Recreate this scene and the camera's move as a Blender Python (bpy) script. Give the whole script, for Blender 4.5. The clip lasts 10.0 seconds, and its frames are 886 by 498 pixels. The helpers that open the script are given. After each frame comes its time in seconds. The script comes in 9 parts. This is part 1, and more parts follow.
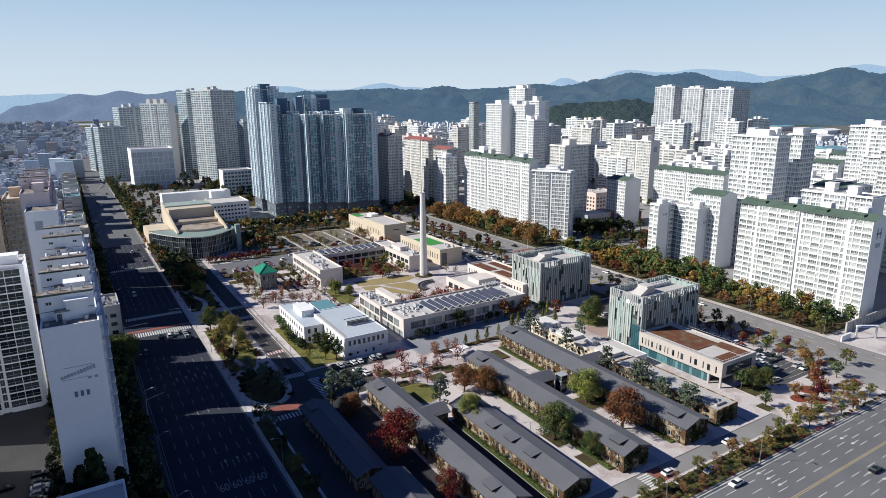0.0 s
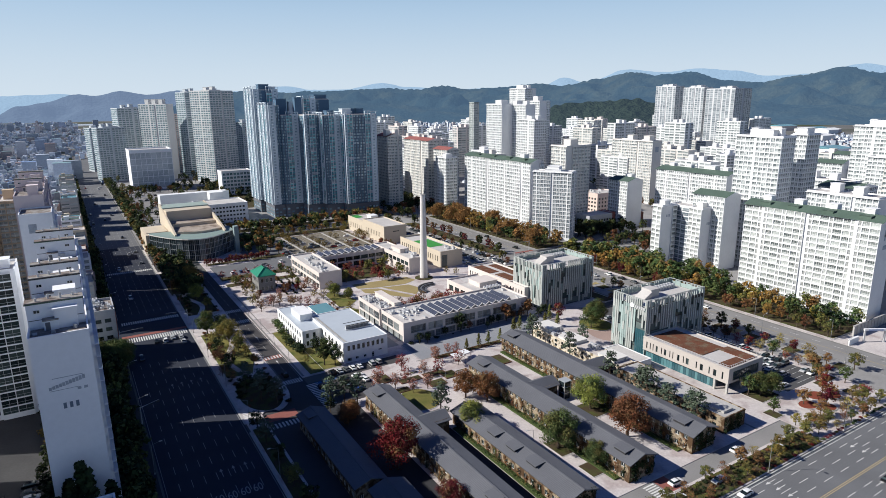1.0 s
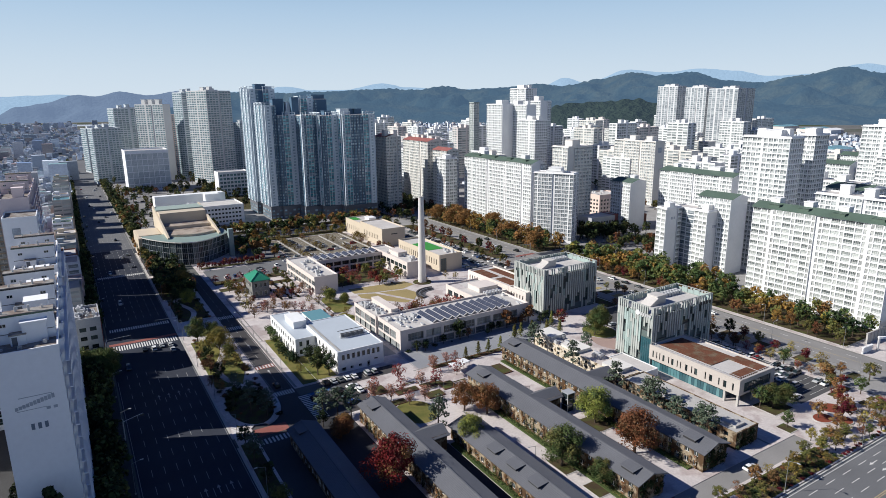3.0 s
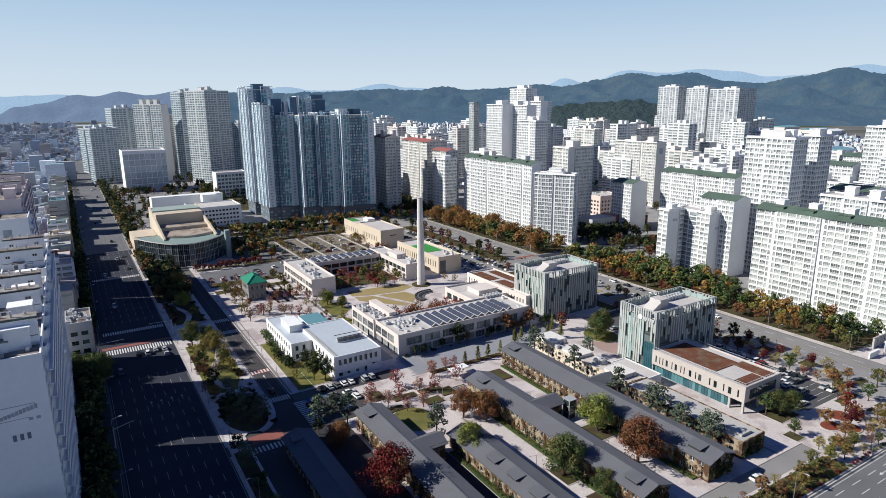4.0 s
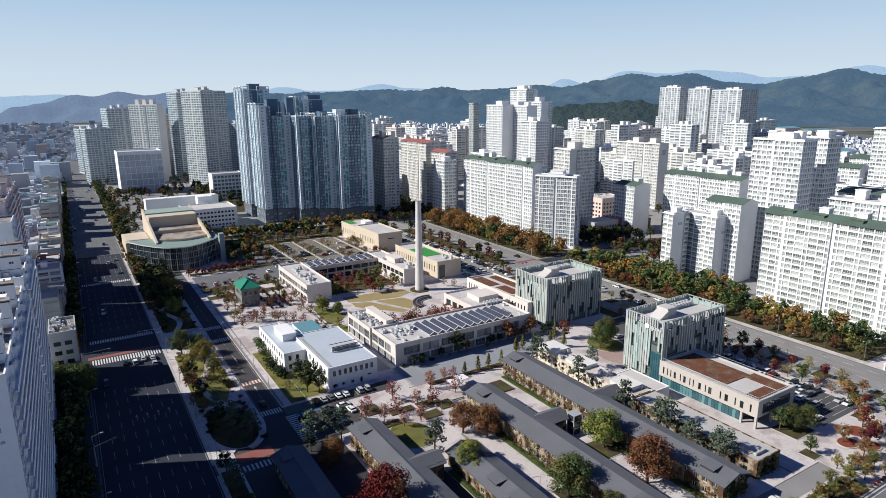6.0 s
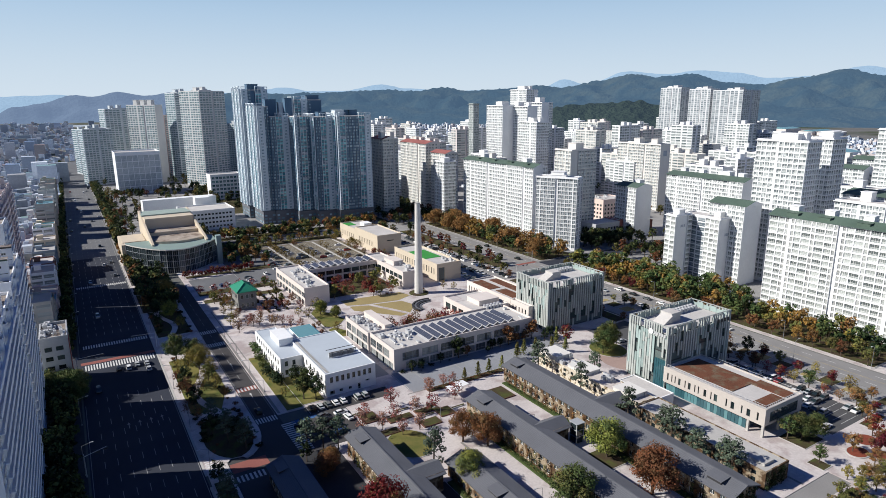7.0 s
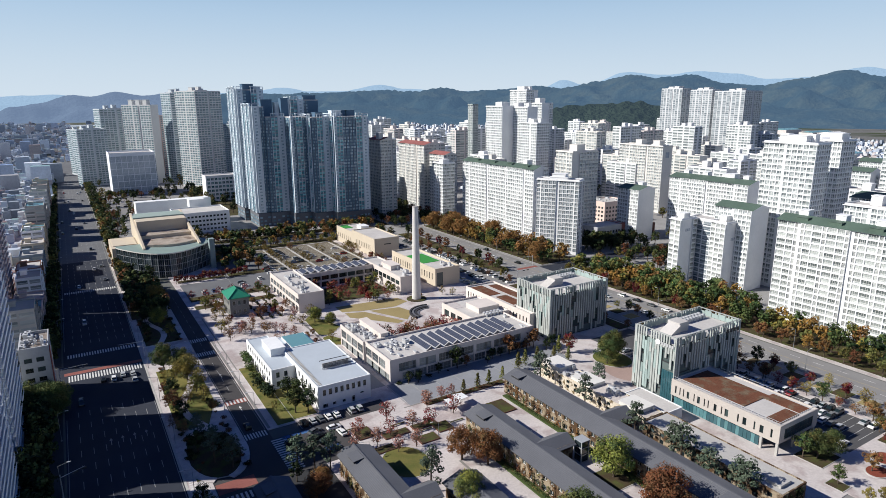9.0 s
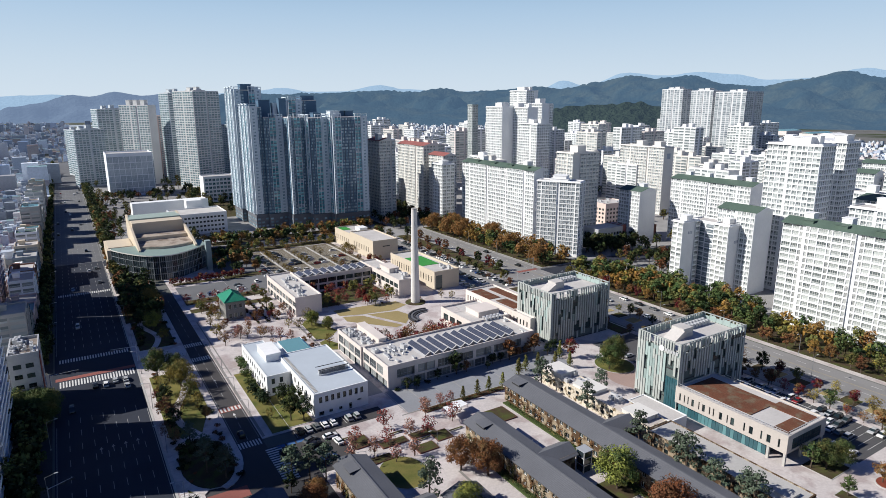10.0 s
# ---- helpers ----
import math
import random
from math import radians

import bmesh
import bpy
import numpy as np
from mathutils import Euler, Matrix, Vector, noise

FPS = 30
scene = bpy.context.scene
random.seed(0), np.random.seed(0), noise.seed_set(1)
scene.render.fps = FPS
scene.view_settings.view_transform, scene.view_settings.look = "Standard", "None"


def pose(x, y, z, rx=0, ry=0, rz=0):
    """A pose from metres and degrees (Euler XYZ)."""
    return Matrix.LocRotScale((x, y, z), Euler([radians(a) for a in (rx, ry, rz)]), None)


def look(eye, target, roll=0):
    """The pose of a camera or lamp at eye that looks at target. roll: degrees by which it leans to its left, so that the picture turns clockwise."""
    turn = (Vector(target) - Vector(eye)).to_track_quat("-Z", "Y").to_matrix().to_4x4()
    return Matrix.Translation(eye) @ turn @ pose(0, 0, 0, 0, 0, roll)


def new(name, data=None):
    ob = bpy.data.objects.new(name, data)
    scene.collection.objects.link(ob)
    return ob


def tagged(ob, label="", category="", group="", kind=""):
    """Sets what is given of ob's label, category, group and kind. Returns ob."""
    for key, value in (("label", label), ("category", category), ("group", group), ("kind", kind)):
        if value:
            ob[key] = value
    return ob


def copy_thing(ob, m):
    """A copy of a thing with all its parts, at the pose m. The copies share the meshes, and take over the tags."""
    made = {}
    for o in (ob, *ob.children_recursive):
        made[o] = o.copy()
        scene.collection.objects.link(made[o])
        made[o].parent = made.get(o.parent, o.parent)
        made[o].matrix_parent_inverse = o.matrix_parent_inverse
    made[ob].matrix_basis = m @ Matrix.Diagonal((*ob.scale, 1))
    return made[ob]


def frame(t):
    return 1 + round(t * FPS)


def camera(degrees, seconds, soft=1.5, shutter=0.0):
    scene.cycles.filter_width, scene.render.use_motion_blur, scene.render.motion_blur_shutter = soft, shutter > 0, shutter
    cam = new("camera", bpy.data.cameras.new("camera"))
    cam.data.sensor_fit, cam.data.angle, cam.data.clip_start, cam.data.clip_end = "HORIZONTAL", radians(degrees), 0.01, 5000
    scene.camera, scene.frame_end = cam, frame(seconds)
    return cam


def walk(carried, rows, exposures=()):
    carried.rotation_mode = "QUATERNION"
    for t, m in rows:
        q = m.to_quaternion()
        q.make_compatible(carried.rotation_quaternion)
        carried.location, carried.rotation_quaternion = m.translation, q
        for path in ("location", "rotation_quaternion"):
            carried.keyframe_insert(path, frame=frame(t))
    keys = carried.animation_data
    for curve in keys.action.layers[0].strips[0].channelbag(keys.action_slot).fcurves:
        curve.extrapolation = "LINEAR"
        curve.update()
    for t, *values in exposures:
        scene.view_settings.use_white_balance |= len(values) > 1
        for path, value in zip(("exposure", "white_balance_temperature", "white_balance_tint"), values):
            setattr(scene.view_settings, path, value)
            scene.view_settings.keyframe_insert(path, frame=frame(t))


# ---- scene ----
cam = camera(71.9, 10.0, soft=0.2)
METRES, EYE, TILT, LEAN, TURN = 46.47, 100.0, 0.0, 0.0, -31.5
ROWS = [
    (0.0, 0.0, 0.0, 0.0, -0.1, -13.64, 0.41),
    (0.5, -0.0024, 0.0482, 0.0039, -0.11, -13.65, 0.45),
    (1.0, -0.0032, 0.0968, 0.0039, -0.11, -13.65, 0.5),
    (1.5, 0.0011, 0.1461, 0.0017, -0.1, -13.64, 0.52),
    (2.0, 0.0066, 0.1959, -0.0005, -0.07, -13.64, 0.53),
    (2.5, 0.0116, 0.2461, -0.0025, -0.07, -13.63, 0.54),
    (4.0, 0.0233, 0.3957, -0.0077, -0.08, -13.58, 0.47),
    (4.5, 0.0252, 0.4454, -0.0088, -0.09, -13.57, 0.46),
    (5.0, 0.0263, 0.4952, -0.0087, -0.09, -13.56, 0.44),
    (5.5, 0.0271, 0.5449, -0.0088, -0.11, -13.55, 0.41),
    (7.0, 0.0308, 0.696, -0.0075, -0.13, -13.5, 0.38),
    (7.5, 0.0322, 0.7463, -0.0086, -0.16, -13.49, 0.35),
    (8.0, 0.0343, 0.7965, -0.009, -0.15, -13.48, 0.34),
    (8.5, 0.0359, 0.8469, -0.0084, -0.18, -13.47, 0.31),
    (9.0, 0.0367, 0.8968, -0.0072, -0.21, -13.46, 0.29),
    (9.5, 0.0382, 0.9472, -0.0069, -0.23, -13.43, 0.27),
    (10.0, 0.0399, 0.998, -0.0055, -0.24, -13.42, 0.22),
]
walk(cam, [(t, pose(0, 0, EYE, TILT, LEAN, TURN) @ pose(METRES * x, METRES * y, METRES * z, 90 + pitch, roll, yaw)) for t, x, y, z, yaw, pitch, roll in ROWS])

# ---- world and sun ----
SUN_FROM = Vector((-0.895, 0.446, 0.0)).normalized()
SUN_ELEV = radians(34)
world = bpy.data.worlds.new("world")
scene.world = world
world.use_nodes = True
wn = world.node_tree.nodes
sky = wn.new("ShaderNodeTexSky")
sky.sky_type = 'NISHITA'
sky.sun_disc = False
sky.sun_elevation = SUN_ELEV
sky.sun_rotation = math.atan2(SUN_FROM.x, SUN_FROM.y)
sky.air_density, sky.dust_density, sky.ozone_density, sky.altitude = 1.0, 0.2, 4.0, 100
# haze: the sky pales towards the horizon
coord, split = wn.new("ShaderNodeTexCoord"), wn.new("ShaderNodeSeparateXYZ")
wl = world.node_tree.links.new
wl(coord.outputs["Generated"], split.inputs[0])


def sky_mix(low, high, at_low, at_high, below, colour):
    """Lays a colour over the sky, fading with the height above the horizon."""
    fade, mix = wn.new("ShaderNodeMapRange"), wn.new("ShaderNodeMix")
    fade.interpolation_type, mix.data_type = 'SMOOTHSTEP', 'RGBA'
    for i, v in ((1, low), (2, high), (3, at_low), (4, at_high)):
        fade.inputs[i].default_value = v
    mix.inputs[7].default_value = (*colour, 1)
    wl(split.outputs[2], fade.inputs[0])
    wl(fade.outputs[0], mix.inputs[0])
    wl(below, mix.inputs[6])
    return mix.outputs[2]


deep = sky_mix(0.14, 0.40, 0.0, 0.94, sky.outputs[0], (0.26, 0.90, 3.6))
blue = sky_mix(0.12, 0.34, 0.84, 0.0, deep, (6.4, 9.8, 13.8))
wl(sky_mix(-0.02, 0.22, 0.88, 0.0, blue, (11.6, 13.2, 14.6)), wn["Background"].inputs[0])
wn["Background"].inputs[1].default_value = 0.0462
sun = new("sun", bpy.data.lights.new("sun", 'SUN'))
sun.data.energy, sun.data.angle, sun.data.color = 5.0, radians(0.5), (1.0, 0.96, 0.90)
sun_way = SUN_FROM * math.cos(SUN_ELEV) + Vector((0, 0, math.sin(SUN_ELEV)))
sun.matrix_world = look(sun_way * 300 + Vector((100, 200, 0)), (100, 200, 0))
scene.view_settings.exposure = 0.36


# ---- materials ----
def mat(name, colour, rough=0.85, metal=0.0, fine=(3.0, 0.15), broad=(0.15, 0.2), rnd=0.0, isl=0.0, bump=0.0, hue=0.0, spec=0.12, second=None):
    """Procedural surface: base colour, grain and stains at two scales, change from piece to piece."""
    m = bpy.data.materials.new(name)
    m.use_nodes = True
    nt = m.node_tree
    b = nt.nodes["Principled BSDF"]
    b.inputs["Roughness"].default_value, b.inputs["Metallic"].default_value = rough, metal
    b.inputs["Specular IOR Level"].default_value = spec
    geo = nt.nodes.new("ShaderNodeNewGeometry")
    link = nt.links.new

    def noise_at(scale, detail):
        n = nt.nodes.new("ShaderNodeTexNoise")
        n.inputs["Scale"].default_value, n.inputs["Detail"].default_value = scale, detail
        link(geo.outputs["Position"], n.inputs["Vector"])
        return n.outputs["Fac"]

    def maths(op, a, c):
        n = nt.nodes.new("ShaderNodeMath")
        n.operation = op
        for i, v in enumerate((a, c)):
            if isinstance(v, (int, float)):
                n.inputs[i].default_value = v
            else:
                link(v, n.inputs[i])
        return n.outputs[0]

    def spread(v, amount):
        return maths('ADD', maths('MULTIPLY', v, amount * 2), 1 - amount)

    f = noise_at(fine[0], 3)
    value = maths('MULTIPLY', spread(f, fine[1]), spread(noise_at(broad[0], 4), broad[1]))
    info = nt.nodes.new("ShaderNodeObjectInfo") if rnd or hue else None
    if rnd:
        value = maths('MULTIPLY', value, spread(info.outputs["Random"], rnd))
    if isl:
        value = maths('MULTIPLY', value, spread(geo.outputs["Random Per Island"], isl))
    hsv = nt.nodes.new("ShaderNodeHueSaturation")
    hsv.inputs["Color"].default_value = (*colour, 1)
    if second:
        mix = nt.nodes.new("ShaderNodeMix")
        mix.data_type = 'RGBA'
        mix.inputs[6].default_value, mix.inputs[7].default_value = (*colour, 1), (*second[0], 1)
        ramp = nt.nodes.new("ShaderNodeMapRange")
        ramp.inputs[1].default_value, ramp.inputs[2].default_value = second[2], second[3]
        link(noise_at(second[1], 5), ramp.inputs[0])
        link(ramp.outputs[0], mix.inputs[0])
        link(mix.outputs[2], hsv.inputs["Color"])
    if hue:
        link(maths('ADD', maths('MULTIPLY', info.outputs["Random"], hue * 2), 0.5 - hue), hsv.inputs["Hue"])
    link(value, hsv.inputs["Value"])
    link(hsv.outputs[0], b.inputs["Base Color"])
    if bump:
        bn = nt.nodes.new("ShaderNodeBump")
        bn.inputs["Strength"].default_value, bn.inputs["Distance"].default_value = bump, 0.2
        link(f, bn.inputs["Height"])
        link(bn.outputs[0], b.inputs["Normal"])
    return m


def glass_mat(name, dark, light, share=0.3, rough=0.08, rnd='object'):
    """Opaque window glass: rooms, blinds and pale reflections put into the colour, different from pane to pane."""
    m = bpy.data.materials.new(name)
    m.use_nodes = True
    nt = m.node_tree
    b = nt.nodes["Principled BSDF"]
    b.inputs["Roughness"].default_value = rough
    b.inputs["Specular IOR Level"].default_value = 0.6
    src = nt.nodes.new("ShaderNodeObjectInfo").outputs["Random"] if rnd == 'object' else nt.nodes.new("ShaderNodeNewGeometry").outputs["Random Per Island"]
    ramp = nt.nodes.new("ShaderNodeValToRGB")
    ramp.color_ramp.elements[0].color = (*dark, 1)
    ramp.color_ramp.elements[0].position = 1 - share - 0.25
    ramp.color_ramp.elements[1].color = (*light, 1)
    nt.links.new(src, ramp.inputs[0])
    nt.links.new(ramp.outputs[0], b.inputs["Base Color"])
    return m


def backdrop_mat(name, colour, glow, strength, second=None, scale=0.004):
    """Far hills: woods, with the haze of the air put in as bluish emission."""
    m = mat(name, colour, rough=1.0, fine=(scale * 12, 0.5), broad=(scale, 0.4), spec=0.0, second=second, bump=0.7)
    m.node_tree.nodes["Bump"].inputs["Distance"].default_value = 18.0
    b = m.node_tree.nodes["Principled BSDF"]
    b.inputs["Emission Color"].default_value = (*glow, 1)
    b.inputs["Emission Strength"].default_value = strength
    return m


WHITE = mat("white_paint", (0.74, 0.75, 0.755), fine=(0.8, 0.06), broad=(0.08, 0.12))
WHITE2 = mat("cream_paint", (0.65, 0.635, 0.60), fine=(0.8, 0.05), broad=(0.08, 0.08))
COOL = mat("cool_white_paint", (0.81, 0.83, 0.86), fine=(0.8, 0.05), broad=(0.06, 0.08))
GREYP = mat("grey_paint", (0.15, 0.19, 0.25), fine=(0.8, 0.05), broad=(0.06, 0.1))
FADED = mat("faded_grey_paint", (0.36, 0.40, 0.45), fine=(1.5, 0.3), broad=(0.4, 0.3))
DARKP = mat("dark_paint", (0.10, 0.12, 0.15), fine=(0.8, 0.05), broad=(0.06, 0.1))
BEIGE = mat("beige_paint", (0.58, 0.47, 0.34), fine=(0.8, 0.05), broad=(0.08, 0.08))
PINK = mat("pinkish_paint", (0.60, 0.48, 0.45), fine=(0.8, 0.05), broad=(0.08, 0.08))
CREAM = mat("cream_stone", (0.54, 0.47, 0.37), fine=(1.5, 0.06), broad=(0.1, 0.08), bump=0.1)
STONE = mat("pale_stone_cladding", (0.64, 0.58, 0.54), fine=(1.5, 0.06), broad=(0.15, 0.1), bump=0.1)
CONC = mat("concrete", (0.42, 0.41, 0.39), fine=(2.0, 0.12), broad=(0.15, 0.2), bump=0.2)
ROOFC = mat("roof_screed", (0.50, 0.48, 0.46), fine=(1.2, 0.12), broad=(0.12, 0.22), bump=0.1)
GREENROOF = mat("green_roof_paint", (0.085, 0.125, 0.10), rough=0.6, fine=(1.0, 0.15), broad=(0.12, 0.25))
BRIGHTGREEN = mat("bright_green_floor", (0.05, 0.26, 0.06), fine=(1.0, 0.1), broad=(0.12, 0.15))
REDROOF = mat("red_roof_tiles", (0.27, 0.105, 0.095), fine=(1.0, 0.15), broad=(0.12, 0.2))
JADE = mat("jade_roof_tiles", (0.03, 0.22, 0.14), rough=0.5, fine=(1.5, 0.15), broad=(0.2, 0.15))
SLATE = mat("slate_grey_roofing", (0.125, 0.13, 0.145), rough=0.6, fine=(2.5, 0.15), broad=(0.12, 0.18), bump=0.1)
BRICKW = mat("weathered_plaster_and_ivy", (0.30, 0.245, 0.175), fine=(2.5, 0.25), broad=(0.25, 0.3), bump=0.3, second=((0.085, 0.052, 0.03), 0.45, 0.42, 0.54))
# asphalt with the street's deep shade put into its base colour
ASPHALT_SHADED = mat("asphalt", (0.037, 0.042, 0.056), rough=0.9, fine=(4.0, 0.15), broad=(0.06, 0.3), bump=0.1)
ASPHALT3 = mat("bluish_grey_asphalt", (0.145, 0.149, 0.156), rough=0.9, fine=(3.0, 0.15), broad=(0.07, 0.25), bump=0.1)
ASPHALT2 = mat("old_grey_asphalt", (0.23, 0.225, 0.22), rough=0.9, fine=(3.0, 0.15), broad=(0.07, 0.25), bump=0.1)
PAVE = mat("granite_paving", (0.52, 0.48, 0.465), rough=0.85, fine=(1.4, 0.22), broad=(0.09, 0.22), bump=0.1, second=((0.40, 0.345, 0.335), 0.12, 0.5, 0.6))
# sidewalk tone lowered to near black, as shade below flats and trees
SIDEWALK_SHADED = mat("sidewalk_blocks", (0.058, 0.058, 0.06), rough=0.9, fine=(2.0, 0.2), broad=(0.1, 0.25), bump=0.1)
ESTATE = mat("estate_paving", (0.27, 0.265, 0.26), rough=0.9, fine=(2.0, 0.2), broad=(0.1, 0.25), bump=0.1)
# road paint dimmed for lines lying in shade, with stronger wear mottling
MARK_SHADED = mat("worn_road_paint", (0.28, 0.28, 0.28), fine=(4.0, 0.4), broad=(0.25, 0.4))
MARK = mat("road_paint", (0.58, 0.58, 0.56), fine=(4.0, 0.3), broad=(0.3, 0.3))
YELLOW = mat("yellow_road_paint", (0.46, 0.37, 0.19), fine=(4.0, 0.15), broad=(0.3, 0.2))
REDPAVE = mat("red_road_coating", (0.25, 0.095, 0.08), fine=(3.0, 0.15), broad=(0.2, 0.2))
GRASS = mat("autumn_lawn", (0.17, 0.15, 0.05), rough=1.0, fine=(3.0, 0.25), broad=(0.12, 0.25), bump=0.3, second=((0.09, 0.11, 0.03), 0.15, 0.4, 0.65))
DRYGRASS = mat("dry_lawn", (0.30, 0.24, 0.115), rough=1.0, fine=(3.0, 0.2), broad=(0.1, 0.2), bump=0.2)
SOIL = mat("bark_mulch_beds", (0.065, 0.048, 0.03), rough=1.0, fine=(3.0, 0.3), broad=(0.2, 0.3), bump=0.4, second=((0.07, 0.08, 0.025), 0.3, 0.45, 0.65))
BROWNROOF = mat("brown_planted_roof", (0.135, 0.058, 0.036), rough=1.0, fine=(2.0, 0.35), broad=(0.25, 0.3), bump=0.4, second=((0.15, 0.11, 0.075), 0.35, 0.5, 0.66))
TOWN = mat("town_ground", (0.15, 0.15, 0.145), rough=1.0, fine=(0.08, 0.3), broad=(0.006, 0.3), second=((0.05, 0.065, 0.03), 0.004, 0.5, 0.62))
METAL = mat("painted_metal", (0.55, 0.56, 0.57), rough=0.45, metal=0.3, fine=(2.0, 0.08), broad=(0.4, 0.1))
DMETAL = mat("dark_metal", (0.06, 0.06, 0.065), rough=0.5, metal=0.4, fine=(2.0, 0.1), broad=(0.4, 0.1))
SOLAR = mat("solar_cells", (0.06, 0.068, 0.095), rough=0.18, fine=(3.0, 0.2), broad=(0.3, 0.2), spec=0.7)
WROOF = mat("pale_blue_metal_roof", (0.44, 0.49, 0.54), rough=0.5, fine=(1.0, 0.05), broad=(0.12, 0.08))
TEALROOF = mat("teal_glass_roof", (0.13, 0.28, 0.32), rough=0.25, fine=(1.0, 0.05), broad=(0.12, 0.08))
FRAME = mat("white_window_frame", (0.70, 0.70, 0.69), rough=0.6, fine=(2.0, 0.05), broad=(0.2, 0.05))
SASH = mat("grey_sash_paint", (0.33, 0.35, 0.37), rough=0.6, fine=(2.0, 0.05), broad=(0.2, 0.08))
GLASS = glass_mat("flat_glass", (0.10, 0.12, 0.12), (0.46, 0.50, 0.48), 0.5)
GLASS_LOW = glass_mat("frosted_lower_glass", (0.30, 0.335, 0.33), (0.58, 0.61, 0.60), 0.5)
GLASS_LOWI = glass_mat("far_frosted_lower_glass", (0.32, 0.36, 0.36), (0.58, 0.61, 0.61), 0.5, rnd='island')
GLASS_I = glass_mat("far_flat_glass", (0.13, 0.155, 0.165), (0.46, 0.50, 0.50), 0.45, rnd='island')
GLASS_HI = glass_mat("highrise_glass", (0.13, 0.16, 0.185), (0.36, 0.40, 0.42), 0.5, rnd='island')
GLASS_FT = glass_mat("far_tower_glass", (0.06, 0.12, 0.15), (0.22, 0.33, 0.36), 0.35, rnd='island')
GLASS_T = glass_mat("teal_glass", (0.03, 0.09, 0.11), (0.12, 0.26, 0.28), 0.4)
GLASS_TI = glass_mat("far_teal_glass", (0.045, 0.21, 0.27), (0.22, 0.56, 0.62), 0.5, rnd='island')
GLASS_TH = glass_mat("theatre_glass", (0.02, 0.03, 0.036), (0.10, 0.13, 0.145), 0.25)
GLASS_FIN = glass_mat("grey_green_office_glass", (0.045, 0.066, 0.066), (0.13, 0.165, 0.16), 0.4)
GLASS_D = glass_mat("dark_office_glass", (0.012, 0.02, 0.022), (0.06, 0.085, 0.085), 0.3, rough=0.05)


# ---- mesh helpers ----
class Acc:
    """Gathers boxes and faces for one mesh."""

    def __init__(self):
        self.v, self.f, self.m = [], [], []

    def quad(self, pts, m=0):
        n = len(self.v)
        self.v += [tuple(p) for p in pts]
        self.f.append(tuple(range(n, n + len(pts))))
        self.m.append(m)
        return self

    def box(self, x0, y0, z0, x1, y1, z1, m=0, top=None):
        n = len(self.v)
        self.v += [(x0, y0, z0), (x1, y0, z0), (x1, y1, z0), (x0, y1, z0), (x0, y0, z1), (x1, y0, z1), (x1, y1, z1), (x0, y1, z1)]
        self.f += [(n + 3, n + 2, n + 1, n), (n + 4, n + 5, n + 6, n + 7), (n, n + 1, n + 5, n + 4), (n + 1, n + 2, n + 6, n + 5), (n + 2, n + 3, n + 7, n + 6), (n + 3, n, n + 4, n + 7)]
        self.m += [m, m if top is None else top, m, m, m, m]
        return self

    def prism(self, poly, z0, z1, m=0, top=None):
        """A flat outline (x, y, anticlockwise) raised from z0 to z1."""
        n, k = len(self.v), len(poly)
        self.v += [(x, y, z0) for x, y in poly] + [(x, y, z1) for x, y in poly]
        self.f += [tuple(n + k + i for i in range(k)), tuple(n + k - 1 - i for i in range(k))]
        self.m += [m if top is None else top, m]
        for i in range(k):
            j = (i + 1) % k
            self.f.append((n + i, n + j, n + k + j, n + k + i))
            self.m.append(m)
        return self

    def cyl(self, x, y, z0, z1, r0, r1, k=10, m=0):
        n = len(self.v)
        for z, r in ((z0, r0), (z1, r1)):
            self.v += [(x + r * math.cos(2 * math.pi * i / k), y + r * math.sin(2 * math.pi * i / k), z) for i in range(k)]
        self.f += [(n + i, n + (i + 1) % k, n + k + (i + 1) % k, n + k + i) for i in range(k)] + [tuple(n + k + i for i in range(k)), tuple(n + k - 1 - i for i in range(k))]
        self.m += [m] * (k + 2)
        return self

    def tube(self, a, b, r0, r1, k=6, m=0):
        """A tapered limb from a to b."""
        a, b = Vector(a), Vector(b)
        w = (b - a).normalized()
        u = w.orthogonal().normalized()
        v = w.cross(u)
        n = len(self.v)
        for p, r in ((a, r0), (b, r1)):
            self.v += [tuple(p + u * r * math.cos(2 * math.pi * i / k) + v * r * math.sin(2 * math.pi * i / k)) for i in range(k)]
        self.f += [(n + i, n + (i + 1) % k, n + k + (i + 1) % k, n + k + i) for i in range(k)] + [tuple(n + k + i for i in range(k))]
        self.m += [m] * (k + 1)
        return self

    def mesh(self, name, mats):
        me = bpy.data.meshes.new(name)
        me.from_pydata(self.v, [], self.f)
        for one in mats if isinstance(mats, (list, tuple)) else [mats]:
            me.materials.append(one)
        me.polygons.foreach_set("material_index", self.m)
        me.update()
        return me


def thing(name, at, label, category, group="", kind="", rz=0.0):
    ob = new(name)
    ob.empty_display_size = 0.5
    ob.matrix_basis = pose(*at, 0, 0, rz)
    return tagged(ob, label, category, group, kind)


def part(name, acc, mats, parent, label="", at=None, kind=""):
    """One mesh object under a thing or a part, in the thing's own coordinates."""
    me = acc if isinstance(acc, bpy.types.Mesh) else acc.mesh(name, mats)
    ob = new(name, me)
    ob.parent = parent
    if at is not None:
        ob.matrix_basis = at
    return tagged(ob, label, kind=kind)


def solid(name, acc, mats, label, category, kind="", group=""):
    """A thing that is one mesh."""
    return tagged(new(name, acc.mesh(name, mats)), label, category, group, kind)


# ---- ground, roads and pavements ----
a = Acc()
a.box(-4900, -800, -3, 4900, 4900, -0.05)
solid("ground", a, TOWN, "grey and green town ground reaching the hills", "ground", "structure")


